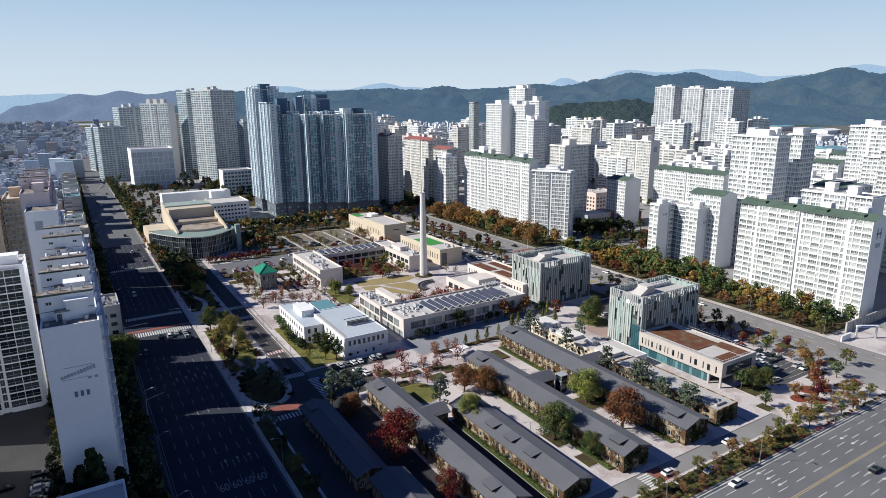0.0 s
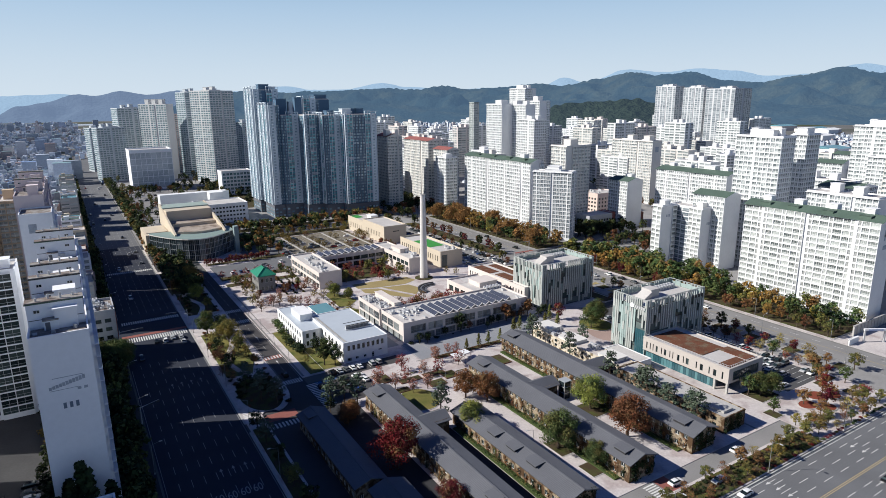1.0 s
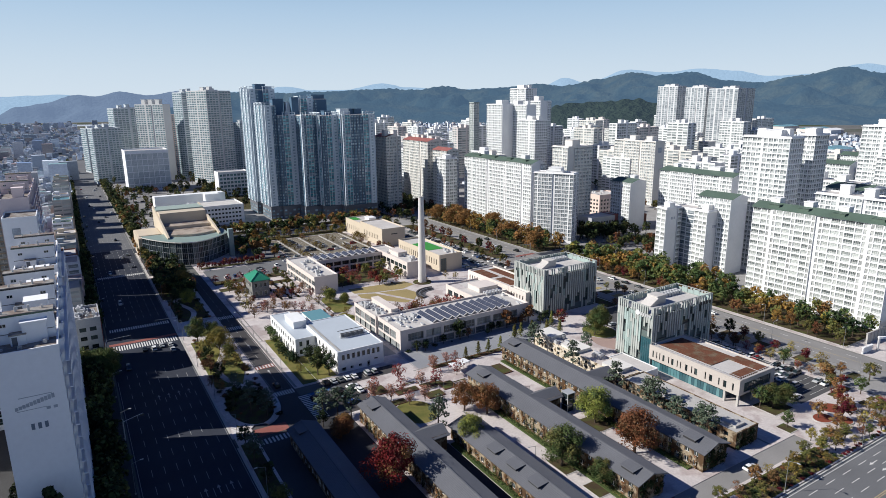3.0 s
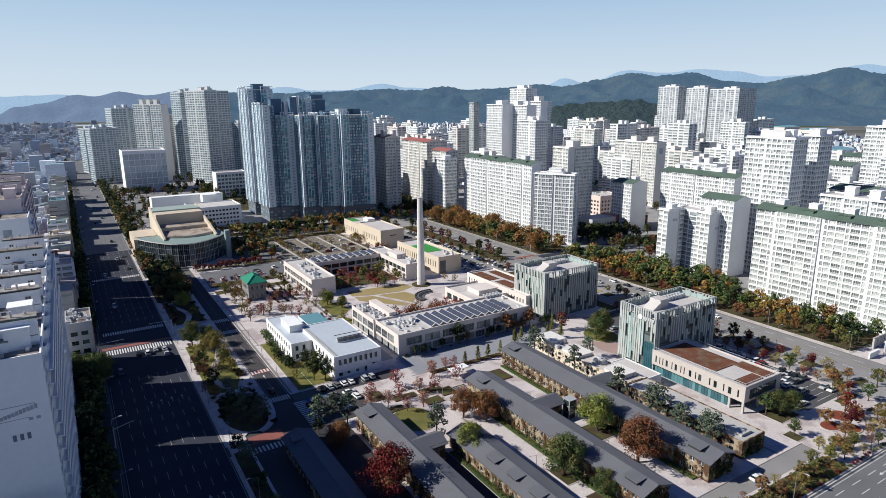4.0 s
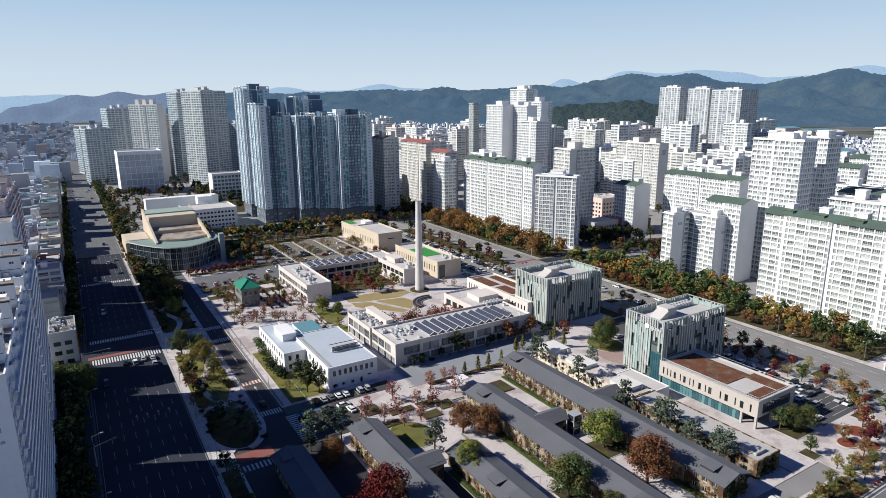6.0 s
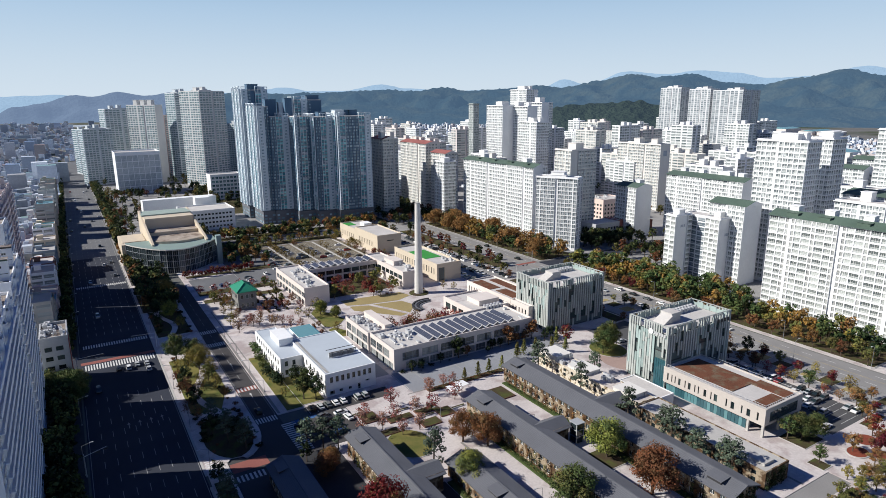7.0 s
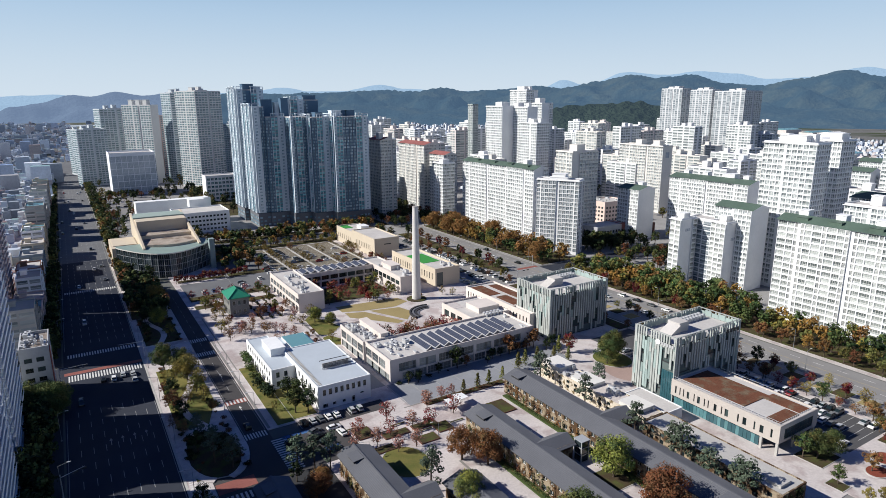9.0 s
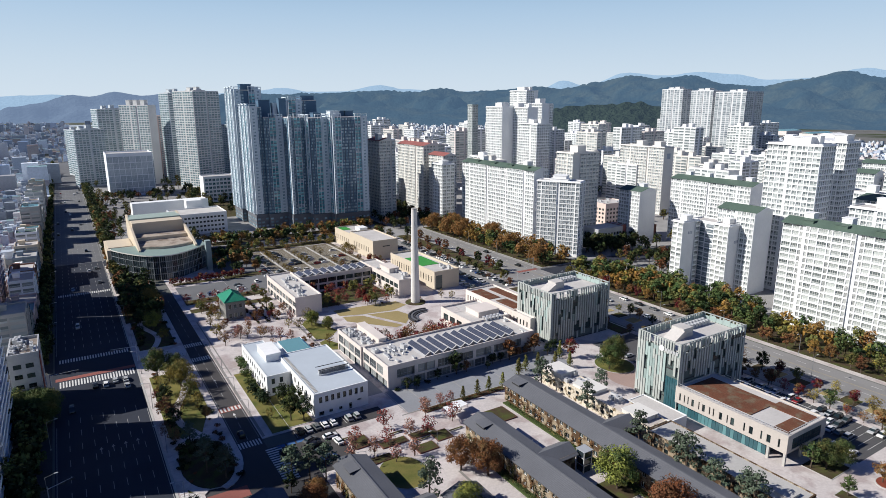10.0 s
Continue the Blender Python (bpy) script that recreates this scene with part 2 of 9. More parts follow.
def sheet(name, rects, z, m, label, category, base=-0.04):
    for x0, y0, x1, y1 in rects:
        a = Acc()
        a.box(x0, y0, base, x1, y1, z)
        solid(name, a, m, label, category, "structure")


sheet("road_avenue", [(13, -200, 40, 83 - 25.6), (13, 83.2, 40, 486)], 0.0, ASPHALT_SHADED, "wide dark asphalt avenue with eight lanes", "road")
# the avenue's asphalt again, in a lighter tone where sun falls on it
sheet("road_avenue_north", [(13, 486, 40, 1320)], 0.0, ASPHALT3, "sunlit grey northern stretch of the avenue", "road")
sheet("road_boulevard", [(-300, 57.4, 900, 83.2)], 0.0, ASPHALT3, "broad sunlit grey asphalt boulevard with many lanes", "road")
sheet("road_east", [(251, 83.2, 267.4, 640), (231, 299, 251, 317)], 0.0, ASPHALT2, "sunlit grey road between tree belts", "road")
sheet("road_north", [(40, 470, 235, 486)], 0.0, ASPHALT_SHADED, "shaded cross street below the towers", "road")
sheet("road_side", [(-300, 261.5, 13, 300), (267.4, 300, 640, 316)], 0.0, ASPHALT_SHADED, "side street between apartment blocks", "road")
sheet("road_inner", [(59.5, 205, 67, 385), (46.5, 83.4, 56.5, 184), (46.5, 184, 76, 205), (76, 184, 88, 204), (76, 204, 106, 211)], 0.0, mat("brownish_inner_asphalt", (0.066, 0.063, 0.064), fine=(3.0, 0.2), broad=(0.07, 0.3)), "narrow inner road and forecourt in dark asphalt", "road")
sheet("road_service", [(76, 92.5, 186, 98.5)], 0.0, ASPHALT2, "narrow service lane with pale edges", "road")
sheet("car_park_east", [(207, 108, 231, 212)], 0.0, mat("worn_dark_asphalt", (0.085, 0.085, 0.088), fine=(3.0, 0.2), broad=(0.08, 0.25)), "dark asphalt car park with white bays", "car park")
sheet("car_park_north", [(126, 368, 186, 455)], 0.0, mat("tan_block_paving", (0.17, 0.15, 0.115), fine=(2.0, 0.2), broad=(0.1, 0.25)), "tan block-paved car park with white bays", "car park")
sheet("car_park_north_east", [(207, 296, 233, 440)], 0.0, ASPHALT2, "grey car park with white bays", "car park")
sheet("car_park_far", [(48, 615, 130, 770)], 0.16, ASPHALT2, "pale far car park beside the avenue", "car park", 0.1)
# raised paved areas with kerb faces, leaving the roads free
sheet("pavement_plaza", [(40.6, 205, 59.5, 470), (67, 211, 207, 296), (67, 296, 207, 368), (67, 368, 126, 470), (126, 455, 233, 470), (186, 368, 207, 455),
                         (40.6, 84, 46.5, 205), (88, 184, 112, 204), (106, 204, 112, 211), (76, 98.5, 207, 184), (112, 184, 207, 211), (186, 84, 234, 98.5), (207, 98.5, 234, 108), (56.5, 84, 186, 92.5), (56.5, 92.5, 76, 98.5),
                         (207, 212, 234, 296), (207, 440, 234, 455), (231, 108, 234.4, 212), (233, 296, 234.4, 440)], 0.14, PAVE, "pale granite plaza paving between the halls", "pavement")
# court surface much darker than the plaza paving around it
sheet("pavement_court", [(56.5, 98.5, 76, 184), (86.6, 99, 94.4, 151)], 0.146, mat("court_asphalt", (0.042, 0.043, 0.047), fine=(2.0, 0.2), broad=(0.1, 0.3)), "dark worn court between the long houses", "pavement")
sheet("pavement_avenue_west", [(-40, 84, 12.4, 261), (-40, 301, 12.4, 900)], 0.14, SIDEWALK_SHADED, "grey sidewalk below the apartment row", "pavement")
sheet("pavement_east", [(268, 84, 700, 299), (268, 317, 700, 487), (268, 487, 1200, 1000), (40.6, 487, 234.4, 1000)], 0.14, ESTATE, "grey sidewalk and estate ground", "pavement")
sheet("ground_planted", [(136, 606, 234, 800), (243, 488, 250, 640)], 0.2, SOIL, "dark planted ground among the towers", "ground", 0.1)
sheet("pavement_verge", [(235, 84, 250.4, 298.4), (234.8, 317.6, 250.4, 640)], 0.14, ESTATE, "grey paved verge between car park and east road", "pavement")
sheet("pavement_gate", [(268.1, 84.2, 300, 124)], 0.147, PAVE, "pale concrete apron before the estate gate", "pavement", 0.1)
# out of view; pale tone chosen to bounce light onto south walls
sheet("pavement_south", [(40.6, -200, 900, 57), (-300, -200, 12.4, 57)], 0.14, ESTATE, "grey sidewalk across the boulevard", "pavement")


# ---- apartment blocks ----
WINDOWS = {}


def plate(a, us, zs, is_open, put, depth, pane=None, m=0):
    """A connected sheet over the grid us x zs with recesses of that depth; put(u, n, z) gives the place; pane: the material at the back of a recess."""
    n0 = len(a.v)
    nz = len(zs)
    a.v += [put(u, 0.0, z) for u in us for z in zs]
    at = lambda i, j: n0 + i * nz + j
    for i in range(len(us) - 1):
        for j in range(nz - 1):
            rim = [at(i, j), at(i + 1, j), at(i + 1, j + 1), at(i, j + 1)]
            if not is_open(i, j):
                a.f.append(tuple(rim))
                a.m.append(m)
                continue
            k = len(a.v)
            a.v += [put(us[p], -depth, zs[q]) for p, q in ((i, j), (i + 1, j), (i + 1, j + 1), (i, j + 1))]
            for e in range(4):
                a.f.append((rim[e], rim[(e + 1) % 4], k + (e + 1) % 4, k + e))
                a.m.append(m)
            if pane is not None:
                a.f.append((k, k + 1, k + 2, k + 3))
                a.m.append(pane(i, j) if callable(pane) else pane)


def window_mesh(w, h, panes, frame_m, glass_m):
    """One window: a frame with sashes and recessed glass, standing in the y plane, facing -y."""
    key = (round(w, 1), round(h, 1), panes, frame_m.name, glass_m.name)
    if key not in WINDOWS:
        a = Acc()
        t = 0.09
        us = [-w / 2]
        for i in range(panes):
            x = -w / 2 + t + (w - t) * i / panes
            us += [x, x + (w - t) / panes - t]
        us.append(w / 2)
        zs = [0, t, h - t, h]
        if h > 1.5 and w > 2:
            zs = [0, t, h * 0.36, h * 0.36 + t, h - t, h]
        plate(a, us, zs, lambda i, j: i % 2 == 1 and j % 2 == 1, lambda u, n, z: (u, -0.03 - n, z), 0.07, lambda i, j: 2 if j == 1 and len(zs) > 4 else 1)
        WINDOWS[key] = a.mesh("window", [frame_m, glass_m, GLASS_LOW if glass_m is GLASS else glass_m])
    return WINDOWS[key]


# how a face lies: origin corner, direction along it, outward normal
def face_frame(side, w, d):
    return {'S': ((-w / 2, -d / 2), (1, 0), (0, -1), w, 0), 'N': ((w / 2, d / 2), (-1, 0), (0, 1), w, 180),
            'W': ((-w / 2, d / 2), (0, -1), (-1, 0), d, -90), 'E': ((w / 2, -d / 2), (0, 1), (1, 0), d, 90)}[side]


def put_box(a, fr, u0, u1, n0, n1, z0, z1, m=0):
    """A box on a face: from u0 to u1 along it, n0 to n1 outwards."""
    (ox, oy), (ux, uy), (nx, ny), _, _ = fr
    xs = sorted((ox + ux * u0 + nx * n0, ox + ux * u1 + nx * n1))
    ys = sorted((oy + uy * u0 + ny * n0, oy + uy * u1 + ny * n1))
    a.box(xs[0], ys[0], z0, xs[1], ys[1], z1, m)


def glazed_face(root, wall, fr, h, floors, base, bays, sill, frame_m, glass_m, parts, glass_acc, pier=0.7, panes=4, head=0.22, relief=0.7):
    """Piers and parapet bands in front of the core, and a window in every opening. bays: relative widths; negative ones stay blank."""
    length = fr[3]
    fh = (h - base) / floors
    total = sum(abs(b) for b in bays)
    (ox, oy), (ux, uy), (nx, ny), _, turn = fr
    # wide bays become several windows
    most = 3.9 if parts else 6.5 if panes < 4 else 3.5
    fine = []
    for b in bays:
        w = abs(b) / total * length
        k = 1 if b < 0 else max(1, math.ceil(w / most - 0.15))
        fine += [(w / k, b < 0)] * k
    flat = not parts and panes < 4
    sink = -0.06 if flat else 0.24
    cols, kinds, u, out, flip = [(0.0, 0.0)], [], 0.0, 0.0, 0
    for w, blank in fine:
        if blank:
            if cols[-1][1] != 0:
                cols.append((u, 0.0))
                kinds.append(False)
            cols.append((u + w, 0.0))
            kinds.append(False)
            flip, out = flip + 1, 0.0
        else:
            want = relief if flip % 2 else 0.0
            if cols[-1][1] != want:
                cols.append((u, want))
                kinds.append(False)
            out = want
            cols += [(u + pier / 2, out), (u + w - pier / 2, out), (u + w, out)]
            kinds += [False, True, False]
            for f in range(floors):
                z = base + f * fh + sill
                ww, wh = w - pier, fh - sill - head
                um = u + w / 2
                if parts:
                    part("window", window_mesh(ww, wh, panes, frame_m, glass_m), None, root, at=pose(ox + ux * um - nx * (0.24 - out), oy + uy * um - ny * (0.24 - out), z, 0, 0, turn))
                else:
                    n = max(1, panes // 2)
                    for i in range(n):
                        u0, u1 = u + pier / 2 + ww * i / n, u + pier / 2 + ww * (i + 1) / n
                        for za, zb, which in ((z + 0.07, z + wh * 0.36, 2), (z + wh * 0.36 + 0.12, z + wh - 0.07, 1)):
                            pts = [(u0 + 0.09, za), (u1 - 0.09, za), (u1 - 0.09, zb), (u0 + 0.09, zb)]
                            glass_acc.quad([(ox + ux * p - nx * (sink - out), oy + uy * p - ny * (sink - out), q) for p, q in pts], which)
                    if flat:
                        continue
                    pts = [(u + pier / 2, z), (u + w - pier / 2, z), (u + w - pier / 2, z + wh), (u + pier / 2, z + wh)]
                    glass_acc.quad([(ox + ux * p - nx * (0.28 - out), oy + uy * p - ny * (0.28 - out), q) for p, q in pts], 0)
        u += w
    if cols[-1][1] != 0:
        cols.append((length, 0.0))
        kinds.append(False)
    zs = [-0.25]
    for f in range(floors):
        z = base + f * fh
        zs += [z + sill, z + fh - head]
    zs.append(h)
    if flat:
        zs, kinds = [-0.25, h], [False] * len(kinds)
    plate(wall, cols, zs, lambda i, j: kinds[i] and j % 2 == 1, lambda c, n, q: (ox + ux * c[0] + nx * (n + c[1]), oy + uy * c[0] + ny * (n + c[1]), q), 0.3)


def apartment(x0, y0, x1, y1, h, floors, label, faces, wall_m=WHITE, base=1.5, sill=0.45, parts=False, roof='flat', roof_m=ROOFC, glass=None, pier=0.45, panes=4,
              tops=(), name="apartment_block", group="apartment blocks", logo=(), rz=0.0, cornice=True, frame_m=None):
    """faces: for each side S, W, E, N its bays. tops: boxes on the roof (u, v, w, d, h) in shares of the plan."""
    w, d = x1 - x0, y1 - y0
    root = thing(name, ((x0 + x1) / 2, (y0 + y1) / 2, 0.14), label, "apartment block", group, rz=rz)
    wall, glass_acc = Acc(), Acc()
    gm = glass or (GLASS if parts else GLASS_I)
    ins = {s: (0.4 if s in faces and faces[s] else 0.0) for s in "WESN"}
    wall.box(-w / 2 + ins['W'], -d / 2 + ins['S'], -0.25, w / 2 - ins['E'], d / 2 - ins['N'], h)
    for s, bays in faces.items():
        if bays:
            glazed_face(root, wall, face_frame(s, w, d), h, floors, base, bays, sill, frame_m or FRAME, gm, parts, glass_acc, pier, panes)
    part("wall", wall, wall_m, root)
    if glass_acc.v:
        part("glazing", glass_acc, [FRAME, gm, GLASS_LOWI if gm is GLASS_I else gm], root, kind="stuff")
    r = Acc()
    if roof == 'gable_y':
        e = 0.85
        n = [(-w / 2 - e, -d / 2 - e, h), (w / 2 + e, -d / 2 - e, h), (w / 2 + e, d / 2 + e, h), (-w / 2 - e, d / 2 + e, h), (0, -d / 2 - e, h + 2.6), (0, d / 2 + e, h + 2.6)]
        r.v += n
        r.f += [(0, 4, 5, 3), (1, 2, 5, 4), (0, 1, 4), (2, 3, 5), (3, 2, 1, 0)]
        r.m += [0, 0, 1, 1, 1]
        part("roof", r, [roof_m, wall_m], root)
    else:
        t = 0.3
        r.box(-w / 2 + t, -d / 2 + t, h + 0.25, w / 2 - t, d / 2 - t, h + 0.4)
        part("roof", r, roof_m, root)
        if panes > 2 and cornice:
            p = Acc()
            p.box(-w / 2 - 0.75, -d / 2 - 0.75, h, w / 2 + 0.75, d / 2 + 0.75, h + 0.25)
            part("cornice", p, wall_m, root)
        p = Acc()
        p.box(-w / 2, -d / 2, h, w / 2, -d / 2 + t, h + 1.1).box(-w / 2, d / 2 - t, h, w / 2, d / 2, h + 1.1)
        p.box(-w / 2, -d / 2 + t, h, -w / 2 + t, d / 2 - t, h + 1.1).box(w / 2 - t, -d / 2 + t, h, w / 2, d / 2 - t, h + 1.1)
        part("parapet", p, wall_m, root)
    span = max(w, d)
    if span > 26 and len(tops) < 2 and h > 30:
        tops = list(tops) + [((0.65, (i + 0.5) / int(span / 14)) if d > w else ((i + 0.5) / int(span / 14), 0.65)) + (4.2, 4.2, 4.6) for i in range(int(span / 14))]
    for u, v, tw, td, th in tops:
        q = Acc()
        cx, cy = (u - 0.5) * w, (v - 0.5) * d
        q.box(cx - tw / 2, cy - td / 2, h + 0.1, cx + tw / 2, cy + td / 2, h + th)
        q.box(cx - tw / 2 - 0.25, cy - td / 2 - 0.25, h + th, cx + tw / 2 + 0.25, cy + td / 2 + 0.25, h + th + 0.3)
        part("lift_house", q, wall_m, root)
    for u0, u1, z0, z1, s in logo:
        q = Acc()
        put_box(q, face_frame(s, w, d), u0, u1, 0.0, 0.03, z0, z1)
        part("sign_bar", q, FADED, root, "faded grey painted marking")
    return root


def dormer(root, x, y, z, m=GREENROOF):
    a = Acc()
    a.box(x - 1.6, y - 2.6, z - 1.2, x + 1.6, y + 2.6, z + 0.35)
    a.box(x - 1.8, y - 2.8, z + 0.35, x + 1.8, y + 2.8, z + 0.5)
    part("roof_hatch", a, [m], root)


B1 = [3, 2.4, 1.2, -1.0, 1.2, 2.4, 3, 1.3, 3, 2.4, 1.2, -1.0, 1.2, 2.4, 3, 1.3, 3, 2.4, 1.2, -1.0, 1.2, 2.4, 3]
# the green-roofed slab across the east road
ob = apartment(301, 126, 313, 189.5, 46.5, 16, "long white slab of flats with a green pitched roof", {'W': B1, 'S': [-1]}, parts=True, roof='gable_y', roof_m=GREENROOF,
               logo=[(4, 5.2, 38, 43, 'S'), (7, 8.2, 38, 43, 'S'), (4, 8.2, 40, 41, 'S'), (4, 8.5, 34, 36, 'S')])
for v in (-24, -8, 8, 22):
    dormer(ob, -3.0, v, 48.2)
apartment(303, 243, 316, 250, 37, 13, "narrow white end block of flats", {'W': [3, -0.8, 3], 'S': [-3, 1.2]}, parts=True, logo=[(4 + 1.3 * k, 4.9 + 1.3 * k, 30.5, 32, 'S') for k in range(3)], tops=[(0.5, 0.5, 5, 4, 3)])
apartment(317.2, 234.3, 329, 249.8, 36.2, 13, "recessed wing of flats with dark glazed balconies", {'W': [2.5, 2.5, -0.4, 2.5], 'S': [-1]}, glass=GLASS_HI, sill=0.3, pier=0.2, panes=2)
apartment(316, 225, 328, 234, 36.5, 13, "white block of flats with plain end wall", {'W': [3, -0.7, 3, 3], 'S': [-1]}, parts=True, logo=[(5 + 1.3 * k, 5.9 + 1.3 * k, 27, 28.5, 'S') for k in range(3)], tops=[(0.6, 0.6, 5, 4, 3)])
ob = apartment(325, 217, 340, 238.5, 44, 15, "white slab of flats with green roof", {'W': [3, 3, -1, 3, 3], 'S': [-1]}, roof='gable_y', roof_m=GREENROOF)
apartment(402, 268, 418, 330, 46, 16, "long white slab of flats with green roof", {'W': B1, 'S': [-1]}, roof='gable_y', roof_m=GREENROOF, tops=[(0.7, 0.3, 6, 5, 5)])
apartment(345, 199, 358, 227, 78, 27, "tall white tower of flats with a stepped top", {'W': [3, 3, -0.8, 3, 3, 2], 'S': [2, 2, 2]}, tops=[(0.5, 0.5, 9, 14, 4)], panes=4)
apartment(381, 205, 396, 214, 78, 27, "tall white tower of flats beside another", {'W': [3, 3], 'S': [2, 2, 2]}, tops=[(0.4, 0.5, 8, 6, 4)])
ob = apartment(404, 185, 430, 207, 46, 16, "shaded slab of flats with dark green roof", {'S': [3, 2, -0.8, 2, 3, 2], 'W': [3, 2, -0.8, 3]}, wall_m=COOL, roof='gable_y', roof_m=GREENROOF)
apartment(511, 245, 524, 265, 50, 17, "white block of flats with green roof", {'W': [3, 2, 3], 'S': [-1]}, roof='gable_y', roof_m=GREENROOF)
apartment(549, 250, 562, 271, 54, 18, "white block of flats with green roof", {'W': [3, 2, 3], 'S': [-1]}, roof='gable_y', roof_m=GREENROOF)
apartment(480, 192, 494, 226, 80, 28, "tall white tower of flats", {'W': [3, 2, -0.8, 3, 2, 3], 'S': [2, 2]}, tops=[(0.4, 0.6, 8, 10, 4)])
ob = apartment(305, 369, 318, 460, 53, 18, "very long white slab of flats with green roof", {'W': B1 + [3, 3, -1.2, 3, 3], 'S': [-2, 1]}, roof='gable_y', roof_m=GREENROOF, tops=[(0.7, 0.2, 5, 5, 5), (0.7, 0.8, 5, 5, 5)])
for v in (-34, -15, 6, 28):
    dormer(ob, -3.0, v, 54.8)
# darker glass puts the shade of deep balconies into the panes
apartment(299.5, 326.5, 309.5, 355.5, 49, 17, "broad white block of flats with deep balconies", {'W': [1.5, -0.4, 3, 3, -1.1, 3, 3, -0.4, 1.5], 'S': [2, 2, -0.6, 2], 'N': [-1]}, glass=GLASS_HI, sill=0.35, pier=0.3, rz=30, tops=[(0.5, 0.5, 7, 9, 4), (0.3, 0.5, 4, 12, 2)])
apartment(376, 335, 393, 355, 37, 13, "white block of flats with green roof", {'W': [3, 3, -0.8, 3, 3], 'S': [-1]}, roof='gable_y', roof_m=GREENROOF, tops=[(0.8, 0.5, 5, 6, 4)])
apartment(336, 363, 361, 381, 64, 23, "white tower of flats behind the slabs", {'W': [3, 3, -0.8, 3], 'S': [-2, 2, 2, 2]}, wall_m=WHITE2, tops=[(0.5, 0.5, 8, 8, 5)])
apartment(482, 402, 495, 453, 60, 21, "tall cream slab of flats with lift houses", {'W': [3, 2, -0.8, 3, 2, 3, -0.8, 2, 3, 2], 'S': [-1]}, wall_m=WHITE2, tops=[(0.5, 0.2, 7, 7, 5), (0.5, 0.6, 7, 7, 5)], logo=[(4, 9, 50, 55, 'S')])
apartment(305, 524, 321, 574, 62, 22, "cream slab of flats with red roof", {'W': [3, 2, -0.8, 3, 2, 3, -0.8, 2, 3], 'S': [2, 2, -1]}, wall_m=WHITE2, roof='gable_y', roof_m=REDROOF, tops=[(0.7, 0.7, 6, 6, 5)])
apartment(307, 492, 320, 518, 55, 19, "cream block of flats with red roof", {'W': [3, 2, -0.8, 3], 'S': [2, 2]}, wall_m=WHITE2, roof='gable_y', roof_m=REDROOF)
apartment(259, 520, 274, 545, 68, 24, "cream tower of flats with red roof in shade", {'W': [3, 2, 3], 'S': [2, 2, 2, -0.6, 2]}, wall_m=WHITE2, roof='gable_y', roof_m=REDROOF, tops=[(0.2, 0.3, 4, 6, 6), (0.8, 0.3, 4, 6, 6)])
apartment(288, 464, 300, 479, 50.5, 17, "white block of flats with flat roof", {'W': [3, 3, 3], 'S': [2, 2, 2]}, tops=[(0.5, 0.5, 6, 6, 3)])
# white towers farther east
apartment(525, 648, 543, 682, 114, 40, "slender white tower of flats", {'W': [3, 3, -1, 3, 3], 'S': [2, 2, -2]}, tops=[(0.5, 0.5, 10, 14, 5)])
apartment(433, 576, 450, 606, 95, 34, "white tower of flats", {'W': [3, 2, 3, 2, 3], 'S': [-1]}, tops=[(0.4, 0.3, 8, 8, 5)])
apartment(448, 552, 462, 588, 94, 33, "white tower of flats", {'W': [3, 2, 3, 2, 3], 'S': [-2]}, tops=[(0.4, 0.6, 8, 8, 5)])
apartment(484, 571, 500, 596, 98, 35, "white tower of flats", {'W': [3, 2, 3], 'S': [-2, 1]}, tops=[(0.5, 0.5, 8, 8, 6)])
apartment(424, 507, 440, 536, 79, 28, "white tower of flats", {'W': [3, 3, -1, 3], 'S': [2, 2]}, tops=[(0.5, 0.5, 8, 8, 4)])
apartment(438, 640, 446, 650, 97, 33, "slender grey-green tower of flats", {'W': [3], 'S': [2]}, wall_m=mat("grey_green_paint", (0.34, 0.38, 0.37)))
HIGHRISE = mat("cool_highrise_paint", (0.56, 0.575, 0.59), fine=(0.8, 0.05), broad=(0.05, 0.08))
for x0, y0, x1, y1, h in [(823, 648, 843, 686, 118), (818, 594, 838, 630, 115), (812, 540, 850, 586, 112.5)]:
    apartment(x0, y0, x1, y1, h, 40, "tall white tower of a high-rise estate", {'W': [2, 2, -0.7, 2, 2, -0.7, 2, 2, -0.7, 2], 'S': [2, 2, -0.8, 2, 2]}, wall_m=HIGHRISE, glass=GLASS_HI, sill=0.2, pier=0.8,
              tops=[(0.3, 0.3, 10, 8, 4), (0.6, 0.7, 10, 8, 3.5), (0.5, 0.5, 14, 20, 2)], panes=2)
# grey towers above the plaza
PALEGREY = mat("pale_grey_tower_paint", (0.58, 0.65, 0.70), fine=(0.8, 0.06), broad=(0.06, 0.1))
SLATEGREY = mat("slate_grey_tower_panels", (0.085, 0.15, 0.225), fine=(0.8, 0.06), broad=(0.06, 0.1))
PLINTHGREY = mat("grey_plinth_stone", (0.14, 0.15, 0.17), fine=(0.8, 0.08), broad=(0.08, 0.15))
TOWER_L = "tall blue-grey residential tower with teal glazing"
GLASS_RIB = glass_mat("blue_grey_tower_glass", (0.11, 0.20, 0.26), (0.36, 0.49, 0.56), 0.4, rnd='island')


